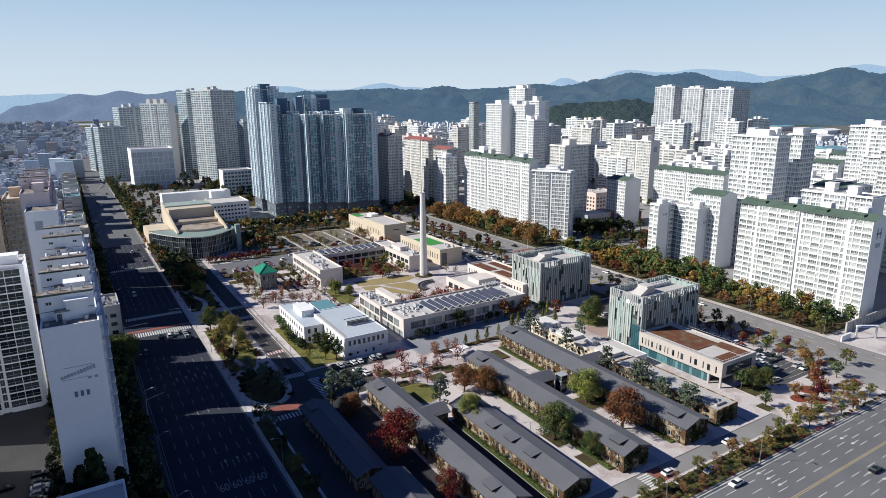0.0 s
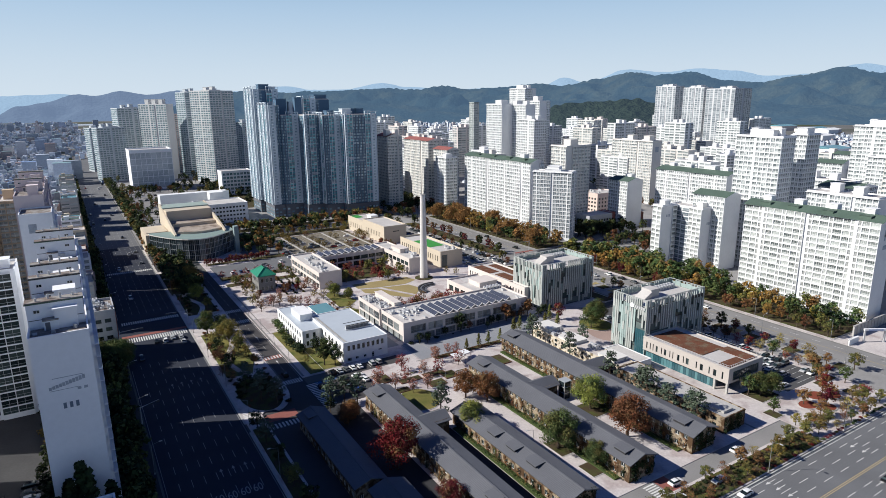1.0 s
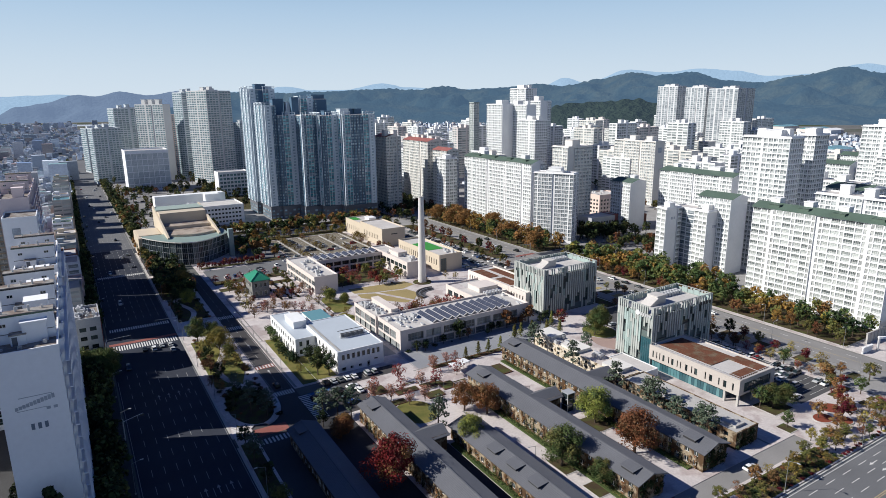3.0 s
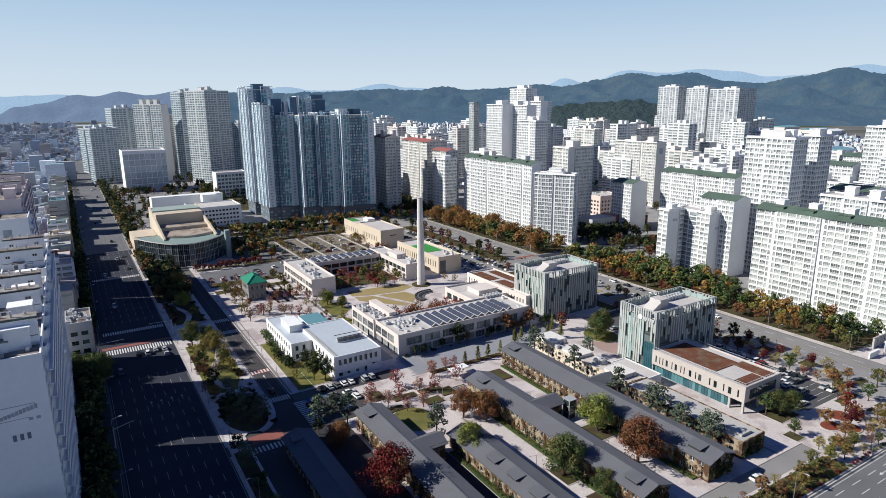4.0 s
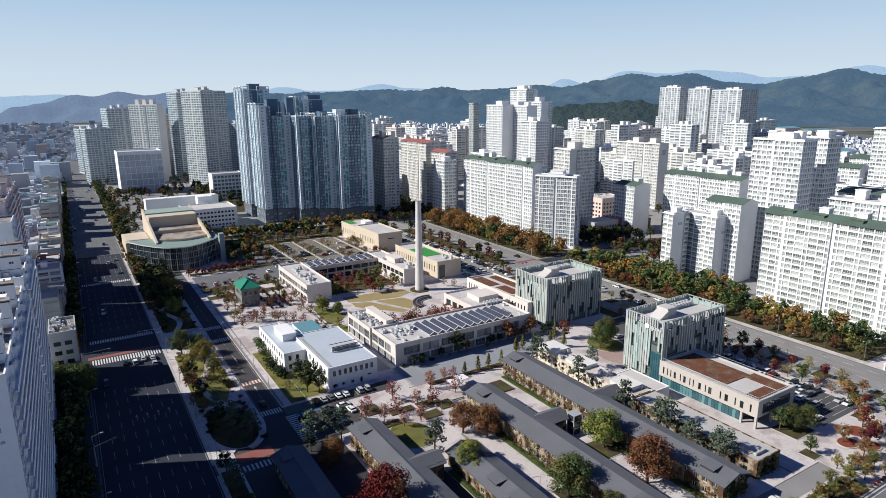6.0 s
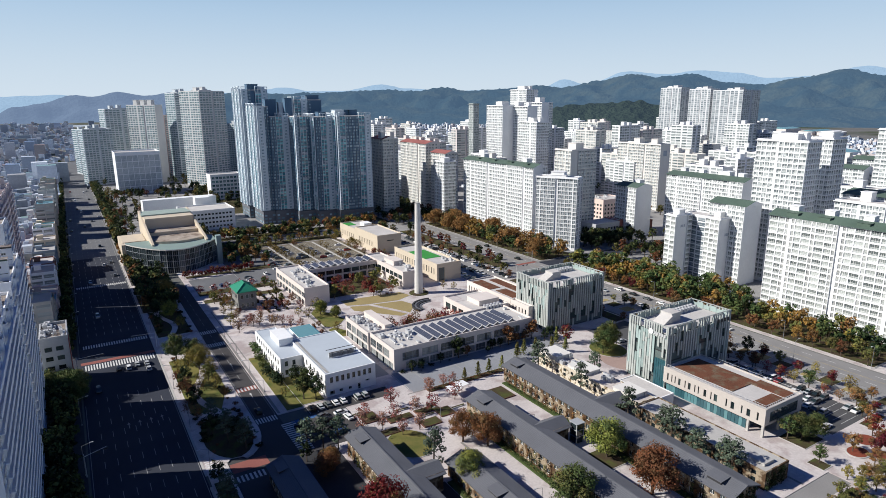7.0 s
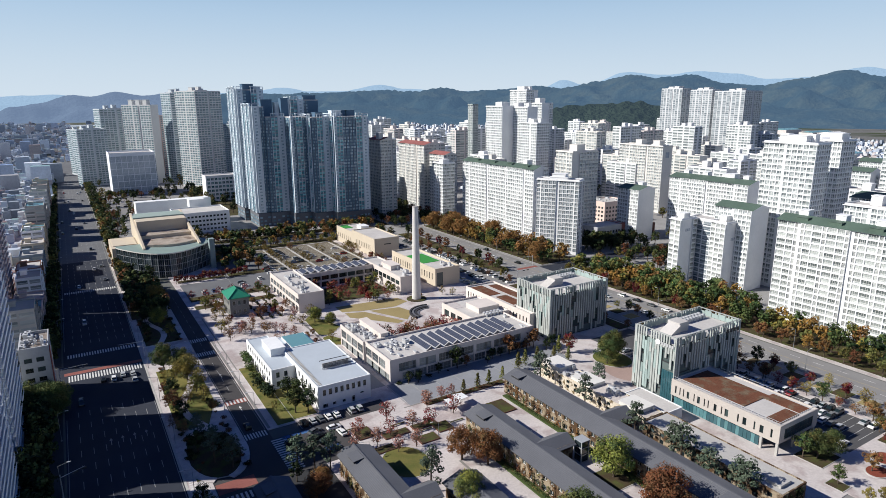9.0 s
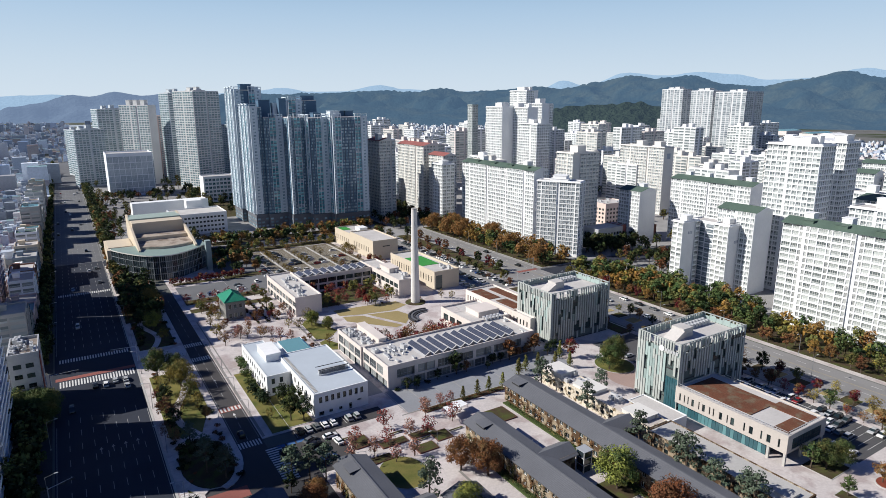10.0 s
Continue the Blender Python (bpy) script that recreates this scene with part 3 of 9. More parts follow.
def rib_column(root, fr, kind, u0, u1, h, fl, base, step):
    """One full-height strip of a tower face: p pale with small windows, t teal glazing in a pale frame, d dark with paired windows, r plain recess."""
    fh = (h - base) / fl
    body, glass = Acc(), Acc()
    if kind == 'r':
        put_box(body, fr, u0, u1, -0.6, 0.0, base, h)
        part("recess_panel", body, SLATEGREY, root)
        return
    if kind == 'p':
        put_box(body, fr, u0, u1, -0.6, 1.3, base, h + 1.4)
        put_box(body, fr, u0, u0 + 0.45, 1.3, 1.75, base, h + 2.6)
        put_box(body, fr, u1 - 0.45, u1, 1.3, 1.75, base, h + 2.6)
        put_box(body, fr, u0, u1, 1.3, 1.75, h + 2.6, h + 3.2)
        mid = (u0 + u1) / 2
        for f in range(fl):
            z = base + f * fh
            put_box(glass, fr, mid - 0.75, mid - 0.05, 1.28, 1.36, z + 1.0, z + 2.2)
            put_box(glass, fr, mid + 0.25, mid + 0.85, 1.28, 1.36, z + 1.0, z + 2.2)
        part("pale_column", body, PALEGREY, root)
        part("slot_glazing", glass, GLASS_RIB, root, kind="stuff")
        return
    if kind == 'd':
        put_box(body, fr, u0, u1, -0.6, 0.4, base, h)
        n = max(1, round((u1 - u0) / 2.6))
        w = (u1 - u0) / n
        pale = Acc()
        for k in range(n):
            a0 = u0 + k * w
            for f in range(fl):
                z = base + f * fh
                put_box(glass, fr, a0 + 0.35, a0 + w / 2 - 0.06, 0.38, 0.46, z + 0.85, z + 2.35)
                put_box(glass, fr, a0 + w / 2 + 0.06, a0 + w - 0.35, 0.38, 0.46, z + 0.85, z + 2.35)
            put_box(pale, fr, a0 - 0.07, a0 + 0.07, 0.4, 0.6, base, h)
        part("dark_column", body, SLATEGREY, root, "slate grey panelled strip")
        part("strip_frame", pale, PLINTHGREY, root)
        part("paired_glazing", glass, GLASS_RIB, root, kind="stuff")
        return
    put_box(body, fr, u0, u1, -0.6, 0.7, base, h + 0.4)
    frame_a = Acc()
    mid = (u0 + u1) / 2
    for u in (u0 + 0.16, mid, u1 - 0.16):
        put_box(frame_a, fr, u - 0.16, u + 0.16, 0.7, 1.25, base, h + 3.0)
    put_box(frame_a, fr, u0, u1, -0.6, 1.25, h + 3.0, h + 3.5)
    for f in range(fl):
        z = base + f * fh
        if f % 8 == step % 8:
            for e in (0.0, 1.0, 2.0):
                put_box(frame_a, fr, u0, u1, 0.7, 1.2, z + e, z + e + 0.35)
            continue
        for v0, v1 in ((u0 + 0.34, mid - 0.18), (mid + 0.18, u1 - 0.34)):
            put_box(glass, fr, v0, v1, 0.68, 0.95, z + 0.3, z + 1.05, 1)
            put_box(glass, fr, v0, v1, 0.68, 0.95, z + 1.15, z + fh - 0.05, 0)
    part("glazed_column", body, SLATEGREY, root)
    part("column_frame", frame_a, PALEGREY, root, "pale frame of the glazed strip")
    part("teal_glazing", glass, [GLASS_TI, GLASS_RIB], root, "teal glazed strip", kind="stuff")


def rib_tower(x0, y0, x1, y1, h, fl, south, west, label, tops, base=11.5):
    """A tower in dark panels with teal glazed strips and pale full-height columns; south and west: (kind, share) from one end."""
    w, d = x1 - x0, y1 - y0
    root = thing("residential_tower", ((x0 + x1) / 2, (y0 + y1) / 2, 0.14), label, "apartment block", "residential towers")
    a = Acc()
    a.box(-w / 2 + 0.5, -d / 2 + 0.5, -0.2, w / 2 - 0.5, d / 2 - 0.5, h)
    part("wall", a, SLATEGREY, root)
    for side, strips in (('S', south), ('W', west)):
        fr = face_frame(side, w, d)
        total, u = sum(q for _, q in strips), 0.0
        for k, (kind, q) in enumerate(strips):
            wid = q / total * fr[3]
            rib_column(root, fr, kind, u, u + wid, h, fl, base, k * 3 + 4)
            u += wid
    a = Acc()
    a.box(-w / 2 - 0.3, -d / 2 - 1.0, -0.2, w / 2 + 0.3, d / 2, base - 0.5)
    for k in range(1, 4):
        a.box(-w / 2 - 0.5, -d / 2 - 1.2, k * base / 4 - 0.4, w / 2 + 0.5, d / 2, k * base / 4)
    part("plinth", a, PLINTHGREY, root, "grey stone plinth storeys")
    g = Acc()
    for k in range(3):
        z = k * base / 4 + 0.7
        n = int(w // 3.2)
        for i in range(n):
            u = -w / 2 + (i + 0.5) * w / n
            if (i + k) % 4 != 3:
                g.box(u - 1.05, -d / 2 - 1.06, z, u + 1.05, -d / 2 - 0.98, z + 1.5)
        n = int(d // 3.2)
        for i in range(n):
            v = -d / 2 + (i + 0.5) * d / n
            g.box(-w / 2 - 0.36, v - 1.05, z, -w / 2 - 0.28, v + 1.05, z + 1.5)
    part("plinth_glazing", g, GLASS_RIB, root, kind="stuff")
    r = Acc()
    r.box(-w / 2 + 0.2, -d / 2 + 0.2, h, w / 2 - 0.2, d / 2 - 0.2, h + 0.8)
    part("roof", r, ROOFC, root)
    for u, v, tw, td, th, dark in tops:
        q = Acc()
        cx, cy = (u - 0.5) * w, (v - 0.5) * d
        q.box(cx - tw / 2, cy - td / 2, h, cx + tw / 2, cy + td / 2, h + th)
        q.box(cx - tw / 2 - 0.3, cy - td / 2 - 0.3, h + th, cx + tw / 2 + 0.3, cy + td / 2 + 0.3, h + th + 0.5)
        part("lift_house", q, SLATEGREY if dark else PALEGREY, root)
    return root


WSIDE = [('p', 3), ('t', 4), ('p', 3.2), ('t', 3)]
rib_tower(153, 575, 175.5, 600, 110.5, 38, [('p', 5), ('d', 3), ('r', 3.5), ('t', 5), ('p', 5)], [('p', 4), ('t', 4), ('p', 5), ('t', 4), ('p', 4)], TOWER_L, [(0.5, 0.3, 9, 8, 5, True), (0.8, 0.3, 8, 6, 3, False)])
rib_tower(155.5, 540, 165.5, 566, 96.5, 33, [('p', 6), ('d', 4)], [('p', 4), ('t', 4), ('p', 4), ('t', 4), ('p', 3)], TOWER_L, [(0.4, 0.5, 5, 9, 3, True)])
rib_tower(165.5, 538, 181, 562, 88.5, 30, [('d', 4.5), ('t', 5.5), ('p', 5.5)], [('d', 3), ('d', 3)], TOWER_L, [(0.4, 0.8, 9.3, 8, 14, True), (0.95, 0.7, 4, 6, 11.5, False)])
rib_tower(181.2, 524, 196, 550, 88.5, 30, [('p', 2.2), ('d', 2.2), ('t', 5.5), ('d', 5)], [('d', 3), ('d', 3)], TOWER_L, [(0.2, 0.9, 6, 6, 15, True)])
rib_tower(192.5, 556, 217.5, 578, 102, 35, [('t', 6), ('p', 5), ('d', 4), ('r', 9)], [('d', 3), ('p', 3)], TOWER_L, [(0.75, 0.5, 12, 12, 4, True)])
rib_tower(196.2, 516, 211.5, 542, 88, 30, [('d', 4.2), ('t', 5), ('p', 6)], WSIDE, TOWER_L, [(0.7, 0.6, 6, 8, 4, True)])
rib_tower(211.7, 508, 241.8, 546, 88.5, 30, [('p', 2.2), ('t', 5.5), ('d', 3), ('d', 6), ('d', 3), ('t', 5.5), ('p', 5.5)], WSIDE, TOWER_L, [(0.25, 0.4, 8, 8, 5, False), (0.5, 0.5, 6, 8, 5, True), (0.7, 0.5, 8, 8, 5, True)])
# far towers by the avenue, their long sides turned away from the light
# distance haze is mixed into both paints: paler and bluer
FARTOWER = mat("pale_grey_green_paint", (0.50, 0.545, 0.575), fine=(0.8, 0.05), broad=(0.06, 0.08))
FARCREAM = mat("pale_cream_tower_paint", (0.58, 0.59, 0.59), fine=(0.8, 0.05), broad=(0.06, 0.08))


def corner_tower(x, y, w, d, rz, h, fl, paint_m, tops, label="tall pale residential tower beside the avenue", south=(2.2, 2.2, -0.5, 2.2, 2.2), west=(2.2, 2.2, -0.5, 2.2, 2.2)):
    """A tower given by its nearest corner, turned about it."""
    c, s_ = math.cos(radians(rz)), math.sin(radians(rz))
    cx, cy = x + c * w / 2 - s_ * d / 2, y + s_ * w / 2 + c * d / 2
    return apartment(cx - w / 2, cy - d / 2, cx + w / 2, cy + d / 2, h, fl, label, {'S': list(south), 'W': list(west)}, wall_m=paint_m, glass=GLASS_FT, sill=0.75, pier=0.75, panes=2, tops=tops, name="residential_tower", group="residential towers", rz=rz)


LIFTS = [(0.3, 0.5, 5, 6, 5), (0.55, 0.5, 5, 6, 6), (0.5, 0.5, 18, 14, 2)]
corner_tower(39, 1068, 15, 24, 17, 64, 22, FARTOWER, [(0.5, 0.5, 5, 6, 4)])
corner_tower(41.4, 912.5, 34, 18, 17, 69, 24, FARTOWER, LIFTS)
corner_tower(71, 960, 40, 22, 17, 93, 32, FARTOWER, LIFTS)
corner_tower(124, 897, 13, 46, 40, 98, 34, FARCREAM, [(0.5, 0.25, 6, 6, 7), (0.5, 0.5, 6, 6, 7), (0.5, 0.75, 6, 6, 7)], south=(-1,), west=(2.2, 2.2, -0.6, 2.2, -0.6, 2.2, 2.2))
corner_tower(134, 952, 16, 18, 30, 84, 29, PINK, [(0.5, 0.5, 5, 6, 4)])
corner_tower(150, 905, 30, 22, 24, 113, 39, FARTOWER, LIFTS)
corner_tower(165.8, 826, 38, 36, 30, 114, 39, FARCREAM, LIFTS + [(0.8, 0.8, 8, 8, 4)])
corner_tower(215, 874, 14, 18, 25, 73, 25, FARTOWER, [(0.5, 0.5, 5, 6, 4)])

# the long stepped block west of the avenue
OLDROOF = mat("old_brown_roof", (0.20, 0.165, 0.145), fine=(1.2, 0.2), broad=(0.2, 0.3), second=((0.30, 0.29, 0.27), 0.3, 0.45, 0.6))


ROSE = mat("faded_rose_paint", (0.70, 0.61, 0.61), fine=(0.8, 0.05), broad=(0.08, 0.08))


def stepped_block(x0, x1, y0, y1, h, floors, houses, label, logo=(), parts=True, paint_m=COOL):
    root = apartment(x0, y0, x1, y1, h, floors, label, {'E': [3, -0.5, 1.4, -0.5] * int((y1 - y0) / 10), 'S': [-1]}, parts=parts, wall_m=paint_m, sill=0.9, pier=0.6, panes=3 if parts else 4, roof_m=OLDROOF, glass=GLASS_D if parts else None, logo=logo, cornice=False)
    cx, cy = (x0 + x1) / 2, (y0 + y1) / 2
    for f in range(1, floors):
        b = Acc()
        z = 1.5 + f * (h - 1.5) / floors
        b.box(x1 + 0.7 - cx, y0 + 0.6 - cy, z - 0.15, x1 + 1.5 - cx, y1 - 0.6 - cy, z)
        b.box(x1 + 1.42 - cx, y0 + 0.6 - cy, z, x1 + 1.5 - cx, y1 - 0.6 - cy, z + 0.95)
        part("balcony", b, paint_m, root)
    for n_h, yw in enumerate(houses):
        a = Acc()
        a.box(x0 + 0.05 - cx, yw - cy, h, x1 - 0.35 - cx, yw + 3.0 - cy, h + 6.2)
        roofwall = part("roof_house", a, paint_m, root, "shaded white roof storey")
        a = Acc()
        a.box(x0 - 0.1 - cx, yw - 0.12 - cy, h + 6.2, x1 - 0.2 - cx, yw + 3.1 - cy, h + 6.42)
        part("house_roof", a, OLDROOF, roofwall, "brown weathered roof sheet")
        a = Acc()
        a.box(x0 - 0.15 - cx, yw - 0.2 - cy, h + 5.95, x1 - 0.15 - cx, yw - 0.13 - cy, h + 6.25)
        part("eaves_gutter", a, (GREENROOF, DMETAL, DMETAL)[n_h % 3], roofwall)
        for k in range(4):
            a = Acc()
            a.cyl(x0 + 2 + k * 2.3 - cx, yw + 0.9 + (k % 2) - cy, h + 6.4, h + 7.1 + 0.3 * (k % 3), 0.22, 0.22, 8)
            part("roof_vent", a, METAL, roofwall)
        for u in (1.9, 8.4):
            part("window", window_mesh(1.2, 0.8, 2, FRAME, GLASS_D), None, roofwall, at=pose(x0 + u - cx, yw - 0.06 - cy, h + 3.9))
        a = Acc()
        a.box(x0 + 0.2 - cx, yw - 0.05 - cy, h + 2.35, x1 - 0.5 - cx, yw - 0.003 - cy, h + 2.5)
        part("wall_seam", a, PLINTHGREY, roofwall)
        b = Acc()
        b.box(x0 + 2.9 - cx, yw - 2.0 - cy, h + 0.3, x0 + 5.6 - cx, yw - cy, h + 2.5)
        b.box(x0 + 2.75 - cx, yw - 2.15 - cy, h + 2.5, x0 + 5.75 - cx, yw - cy, h + 2.75, 1)
        part("stair_box", b, [paint_m, OLDROOF], root)
        b = Acc()
        b.box(x0 + 3.2 - cx, yw - 2.06 - cy, h + 0.4, x0 + 4.1 - cx, yw - 2.003 - cy, h + 2.2)
        part("door", b, PLINTHGREY, root, "grey steel roof door")
        b = Acc()
        b.box(x0 + 6.2 - cx, yw - 1.0 - cy, h + 0.3, x0 + 7.6 - cx, yw - 0.1 - cy, h + 1.9)
        b.cyl(x0 + 8.6 - cx, yw - 3.0 - cy, h + 0.3, h + 1.3, 0.45, 0.45, 10)
        part("roof_unit", b, METAL, root)
        for k in range(3):
            c = Acc()
            u, v = x0 + 1.2 + k * 3.3 - cx, yw - 3.6 - 0.8 * (k % 2) - cy
            c.box(u - 0.4, v - 0.3, h + 0.3, u + 0.4, v + 0.3, h + (0.8, 1.1, 0.6)[k])
            part("roof_unit", c, (METAL, CONC, OLDROOF)[k], root)
    return root


ob = stepped_block(-9.2, 1.8, 147.6, 210.6, 52.6, 18, (155, 177.5, 192.7), "long white slab of flats with a blank end wall", logo=[(2.2 + 0.62 * k, 2.75 + 0.62 * k, 41.5 + 0.13 * k, 42.2 + 0.16 * k, 'S') for k in range(11)] + [(3.0, 8.6, 43.9, 44.05, 'S'), (2.4, 7.4, 41.2, 41.32, 'S'), (7.3, 8.0, 40.6, 41.2, 'S'), (8.5, 9.2, 40.6, 41.2, 'S')])
for i, u in enumerate((-0.9, 0.25, 1.4)):
    a = Acc()
    a.box(u - 0.3, -31.58, 36.9, u + 0.3, -31.52, 38.2)
    part("number_bar", a, GREYP, ob, "dark painted bar")
stepped_block(-9.2, 1.6, 220.6, 259.6, 52.6, 18, (225.5, 243.4), "white slab of flats with stepped roof storeys", parts=False)
stepped_block(-18, -5.8, 316, 336, 53.4, 18, (), "pale slab of flats behind the side street", logo=[(3, 6, 46, 50, 'S')], parts=False)
stepped_block(-20, -8.5, 336.5, 383.6, 58.9, 20, (360,), "pinkish slab of flats along the avenue", parts=False, paint_m=ROSE)
stepped_block(-20, -8.5, 390.4, 420, 58.9, 20, (398,), "pinkish slab of flats along the avenue", parts=False, paint_m=ROSE)
apartment(-39, 233.5, -16, 249, 48.6, 18, "white block of flats with glazed balconies", {'S': [1.2, -0.5, 3.6, 3.6, -0.5, 1.2, -0.5, 3.6, 3.6, -1.0], 'E': [-1]}, parts=True, wall_m=COOL, sill=0.12, pier=0.12, panes=2, frame_m=SASH, glass=GLASS_D, tops=[(0.8, 0.5, 6, 5, 3)])
# unseen westward extension, added so that its shade covers the court
apartment(-75, 233.5, -39.3, 249, 48.6, 18, "white block of flats with glazed balconies", {'S': [3, 3, -0.8, 3, 3]}, wall_m=COOL, panes=2)
# out of view; added to throw shade over the court and the western houses
apartment(-78, 118, -46, 203, 85, 29, "tall white slab of flats across the estate court", {'S': [3, 3, -0.8, 3, 3], 'E': [3, 3, -0.8, 3, 3]}, wall_m=COOL, panes=2)
apartment(-46, 330, -28, 350, 62, 22, "beige tower of flats with curved balconies", {'S': [3, 1, -2.5, 1.2, -2], 'E': [2, 2, 2]}, wall_m=BEIGE, tops=[(0.4, 0.5, 6, 6, 4)])
apartment(-27.5, 345, -20.5, 372, 56, 20, "beige tower of flats with dark balconies", {'S': [3, 3], 'E': [2, 2, 2]}, wall_m=BEIGE)


# low shops between the slabs and the avenue
shop_rng = random.Random(19)
SHOPPAINT = [PINK, CREAM, CONC, WHITE2, COOL, mat("shop_brick", (0.24, 0.13, 0.10), fine=(2.0, 0.15), broad=(0.2, 0.2)), mat("shop_blue_grey", (0.22, 0.27, 0.33), fine=(1.0, 0.1), broad=(0.1, 0.15))]
y = 317.0
while y < 770:
    depth = shop_rng.uniform(10, 20)
    floors = shop_rng.choice((3, 4, 4, 5, 6)) if y < 470 else shop_rng.choice((3, 4, 5, 6, 8))
    x1 = shop_rng.uniform(5.5, 7.5)
    apartment(-6.0 + shop_rng.uniform(0, 2), y, x1, y + depth, floors * 3.3, floors, "small flat-roofed shop house along the avenue", {'S': [2, 2], 'E': [2.5, -0.4, 2.5]}, wall_m=shop_rng.choice(SHOPPAINT), base=0.6, sill=1.0, pier=0.6, panes=2,
              roof_m=shop_rng.choice((ROOFC, TEALROOF, OLDROOF, GREENROOF, CONC)), tops=[(0.3, 0.6, 3.0, 3.2, 2.6)], name="shop_house", group="shop houses")
    y += depth + shop_rng.uniform(0.4, 3.0)


# ---- hills and the far town ----
def profile(table, u):
    """Smooth height between (bearing, height) pairs."""
    for (u0, h0), (u1, h1) in zip(table, table[1:]):
        if u <= u1:
            k = (u - u0) / (u1 - u0)
            k = k * k * (3 - 2 * k)
            return h0 + (h1 - h0) * k
    return table[-1][1]


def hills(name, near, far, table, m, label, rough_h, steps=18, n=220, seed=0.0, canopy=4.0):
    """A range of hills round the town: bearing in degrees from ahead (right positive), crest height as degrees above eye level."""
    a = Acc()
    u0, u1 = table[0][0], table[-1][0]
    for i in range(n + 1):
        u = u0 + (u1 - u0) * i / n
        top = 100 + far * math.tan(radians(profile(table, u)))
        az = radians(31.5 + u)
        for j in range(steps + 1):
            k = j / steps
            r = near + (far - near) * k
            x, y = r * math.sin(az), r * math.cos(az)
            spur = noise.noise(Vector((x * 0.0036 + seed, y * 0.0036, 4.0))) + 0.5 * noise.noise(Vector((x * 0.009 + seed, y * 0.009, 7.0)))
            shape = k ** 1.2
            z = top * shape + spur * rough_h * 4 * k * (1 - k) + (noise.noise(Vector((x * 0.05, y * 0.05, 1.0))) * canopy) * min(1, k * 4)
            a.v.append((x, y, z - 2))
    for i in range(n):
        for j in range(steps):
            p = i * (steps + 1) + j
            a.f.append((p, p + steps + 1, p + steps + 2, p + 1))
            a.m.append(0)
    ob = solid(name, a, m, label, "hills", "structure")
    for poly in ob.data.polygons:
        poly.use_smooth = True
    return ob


# bluish emission grows from range to range in place of real haze
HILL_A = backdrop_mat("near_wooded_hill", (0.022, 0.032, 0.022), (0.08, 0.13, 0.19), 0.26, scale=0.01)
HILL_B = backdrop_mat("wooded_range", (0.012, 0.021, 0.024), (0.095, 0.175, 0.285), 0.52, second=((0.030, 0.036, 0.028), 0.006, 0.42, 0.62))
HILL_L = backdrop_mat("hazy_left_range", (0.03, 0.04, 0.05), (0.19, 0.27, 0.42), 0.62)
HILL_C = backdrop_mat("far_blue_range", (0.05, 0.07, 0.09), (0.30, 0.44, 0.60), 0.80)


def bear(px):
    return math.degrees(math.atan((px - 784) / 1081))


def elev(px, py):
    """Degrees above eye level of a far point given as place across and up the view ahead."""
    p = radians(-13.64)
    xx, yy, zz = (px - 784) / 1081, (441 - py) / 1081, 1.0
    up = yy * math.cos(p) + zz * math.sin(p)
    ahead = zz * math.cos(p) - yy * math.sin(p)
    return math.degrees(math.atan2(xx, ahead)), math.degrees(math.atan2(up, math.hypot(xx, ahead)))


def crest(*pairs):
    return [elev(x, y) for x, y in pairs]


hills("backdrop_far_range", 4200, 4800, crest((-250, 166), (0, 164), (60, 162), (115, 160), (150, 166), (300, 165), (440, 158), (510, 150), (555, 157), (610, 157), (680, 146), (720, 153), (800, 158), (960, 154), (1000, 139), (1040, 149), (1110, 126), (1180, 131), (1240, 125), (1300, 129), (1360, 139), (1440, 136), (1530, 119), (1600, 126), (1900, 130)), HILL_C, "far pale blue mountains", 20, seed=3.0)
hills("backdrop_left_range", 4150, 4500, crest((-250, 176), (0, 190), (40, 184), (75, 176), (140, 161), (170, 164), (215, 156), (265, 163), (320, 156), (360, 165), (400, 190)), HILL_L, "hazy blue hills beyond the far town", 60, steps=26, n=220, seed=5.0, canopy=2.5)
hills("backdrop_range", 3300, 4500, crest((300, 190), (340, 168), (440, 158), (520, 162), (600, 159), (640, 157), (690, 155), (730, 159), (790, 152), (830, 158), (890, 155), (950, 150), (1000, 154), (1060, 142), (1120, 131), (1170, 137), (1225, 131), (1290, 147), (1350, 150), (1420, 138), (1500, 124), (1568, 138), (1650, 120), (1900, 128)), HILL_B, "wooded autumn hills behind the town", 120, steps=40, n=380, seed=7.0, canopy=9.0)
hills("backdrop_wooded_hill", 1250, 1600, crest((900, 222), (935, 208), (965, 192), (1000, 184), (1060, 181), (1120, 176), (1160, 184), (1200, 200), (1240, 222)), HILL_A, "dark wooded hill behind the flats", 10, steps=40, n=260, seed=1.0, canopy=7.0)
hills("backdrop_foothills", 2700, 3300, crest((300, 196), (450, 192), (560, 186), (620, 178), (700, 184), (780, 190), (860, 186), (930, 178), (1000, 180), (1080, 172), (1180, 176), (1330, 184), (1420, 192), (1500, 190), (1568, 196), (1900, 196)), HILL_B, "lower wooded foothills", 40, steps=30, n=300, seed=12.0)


def in_view_town(x, y):
    return not (8 < x < 45 and y < 1330)


a = Acc(); a.box(-1900, 3420, -0.04, 1500, 3640, 0.3)
solid("water", a, mat("pale_river", (0.55, 0.60, 0.64), rough=0.3, fine=(0.02, 0.1), broad=(0.002, 0.1), spec=0.5), "pale river beyond the far town", "river", "structure")

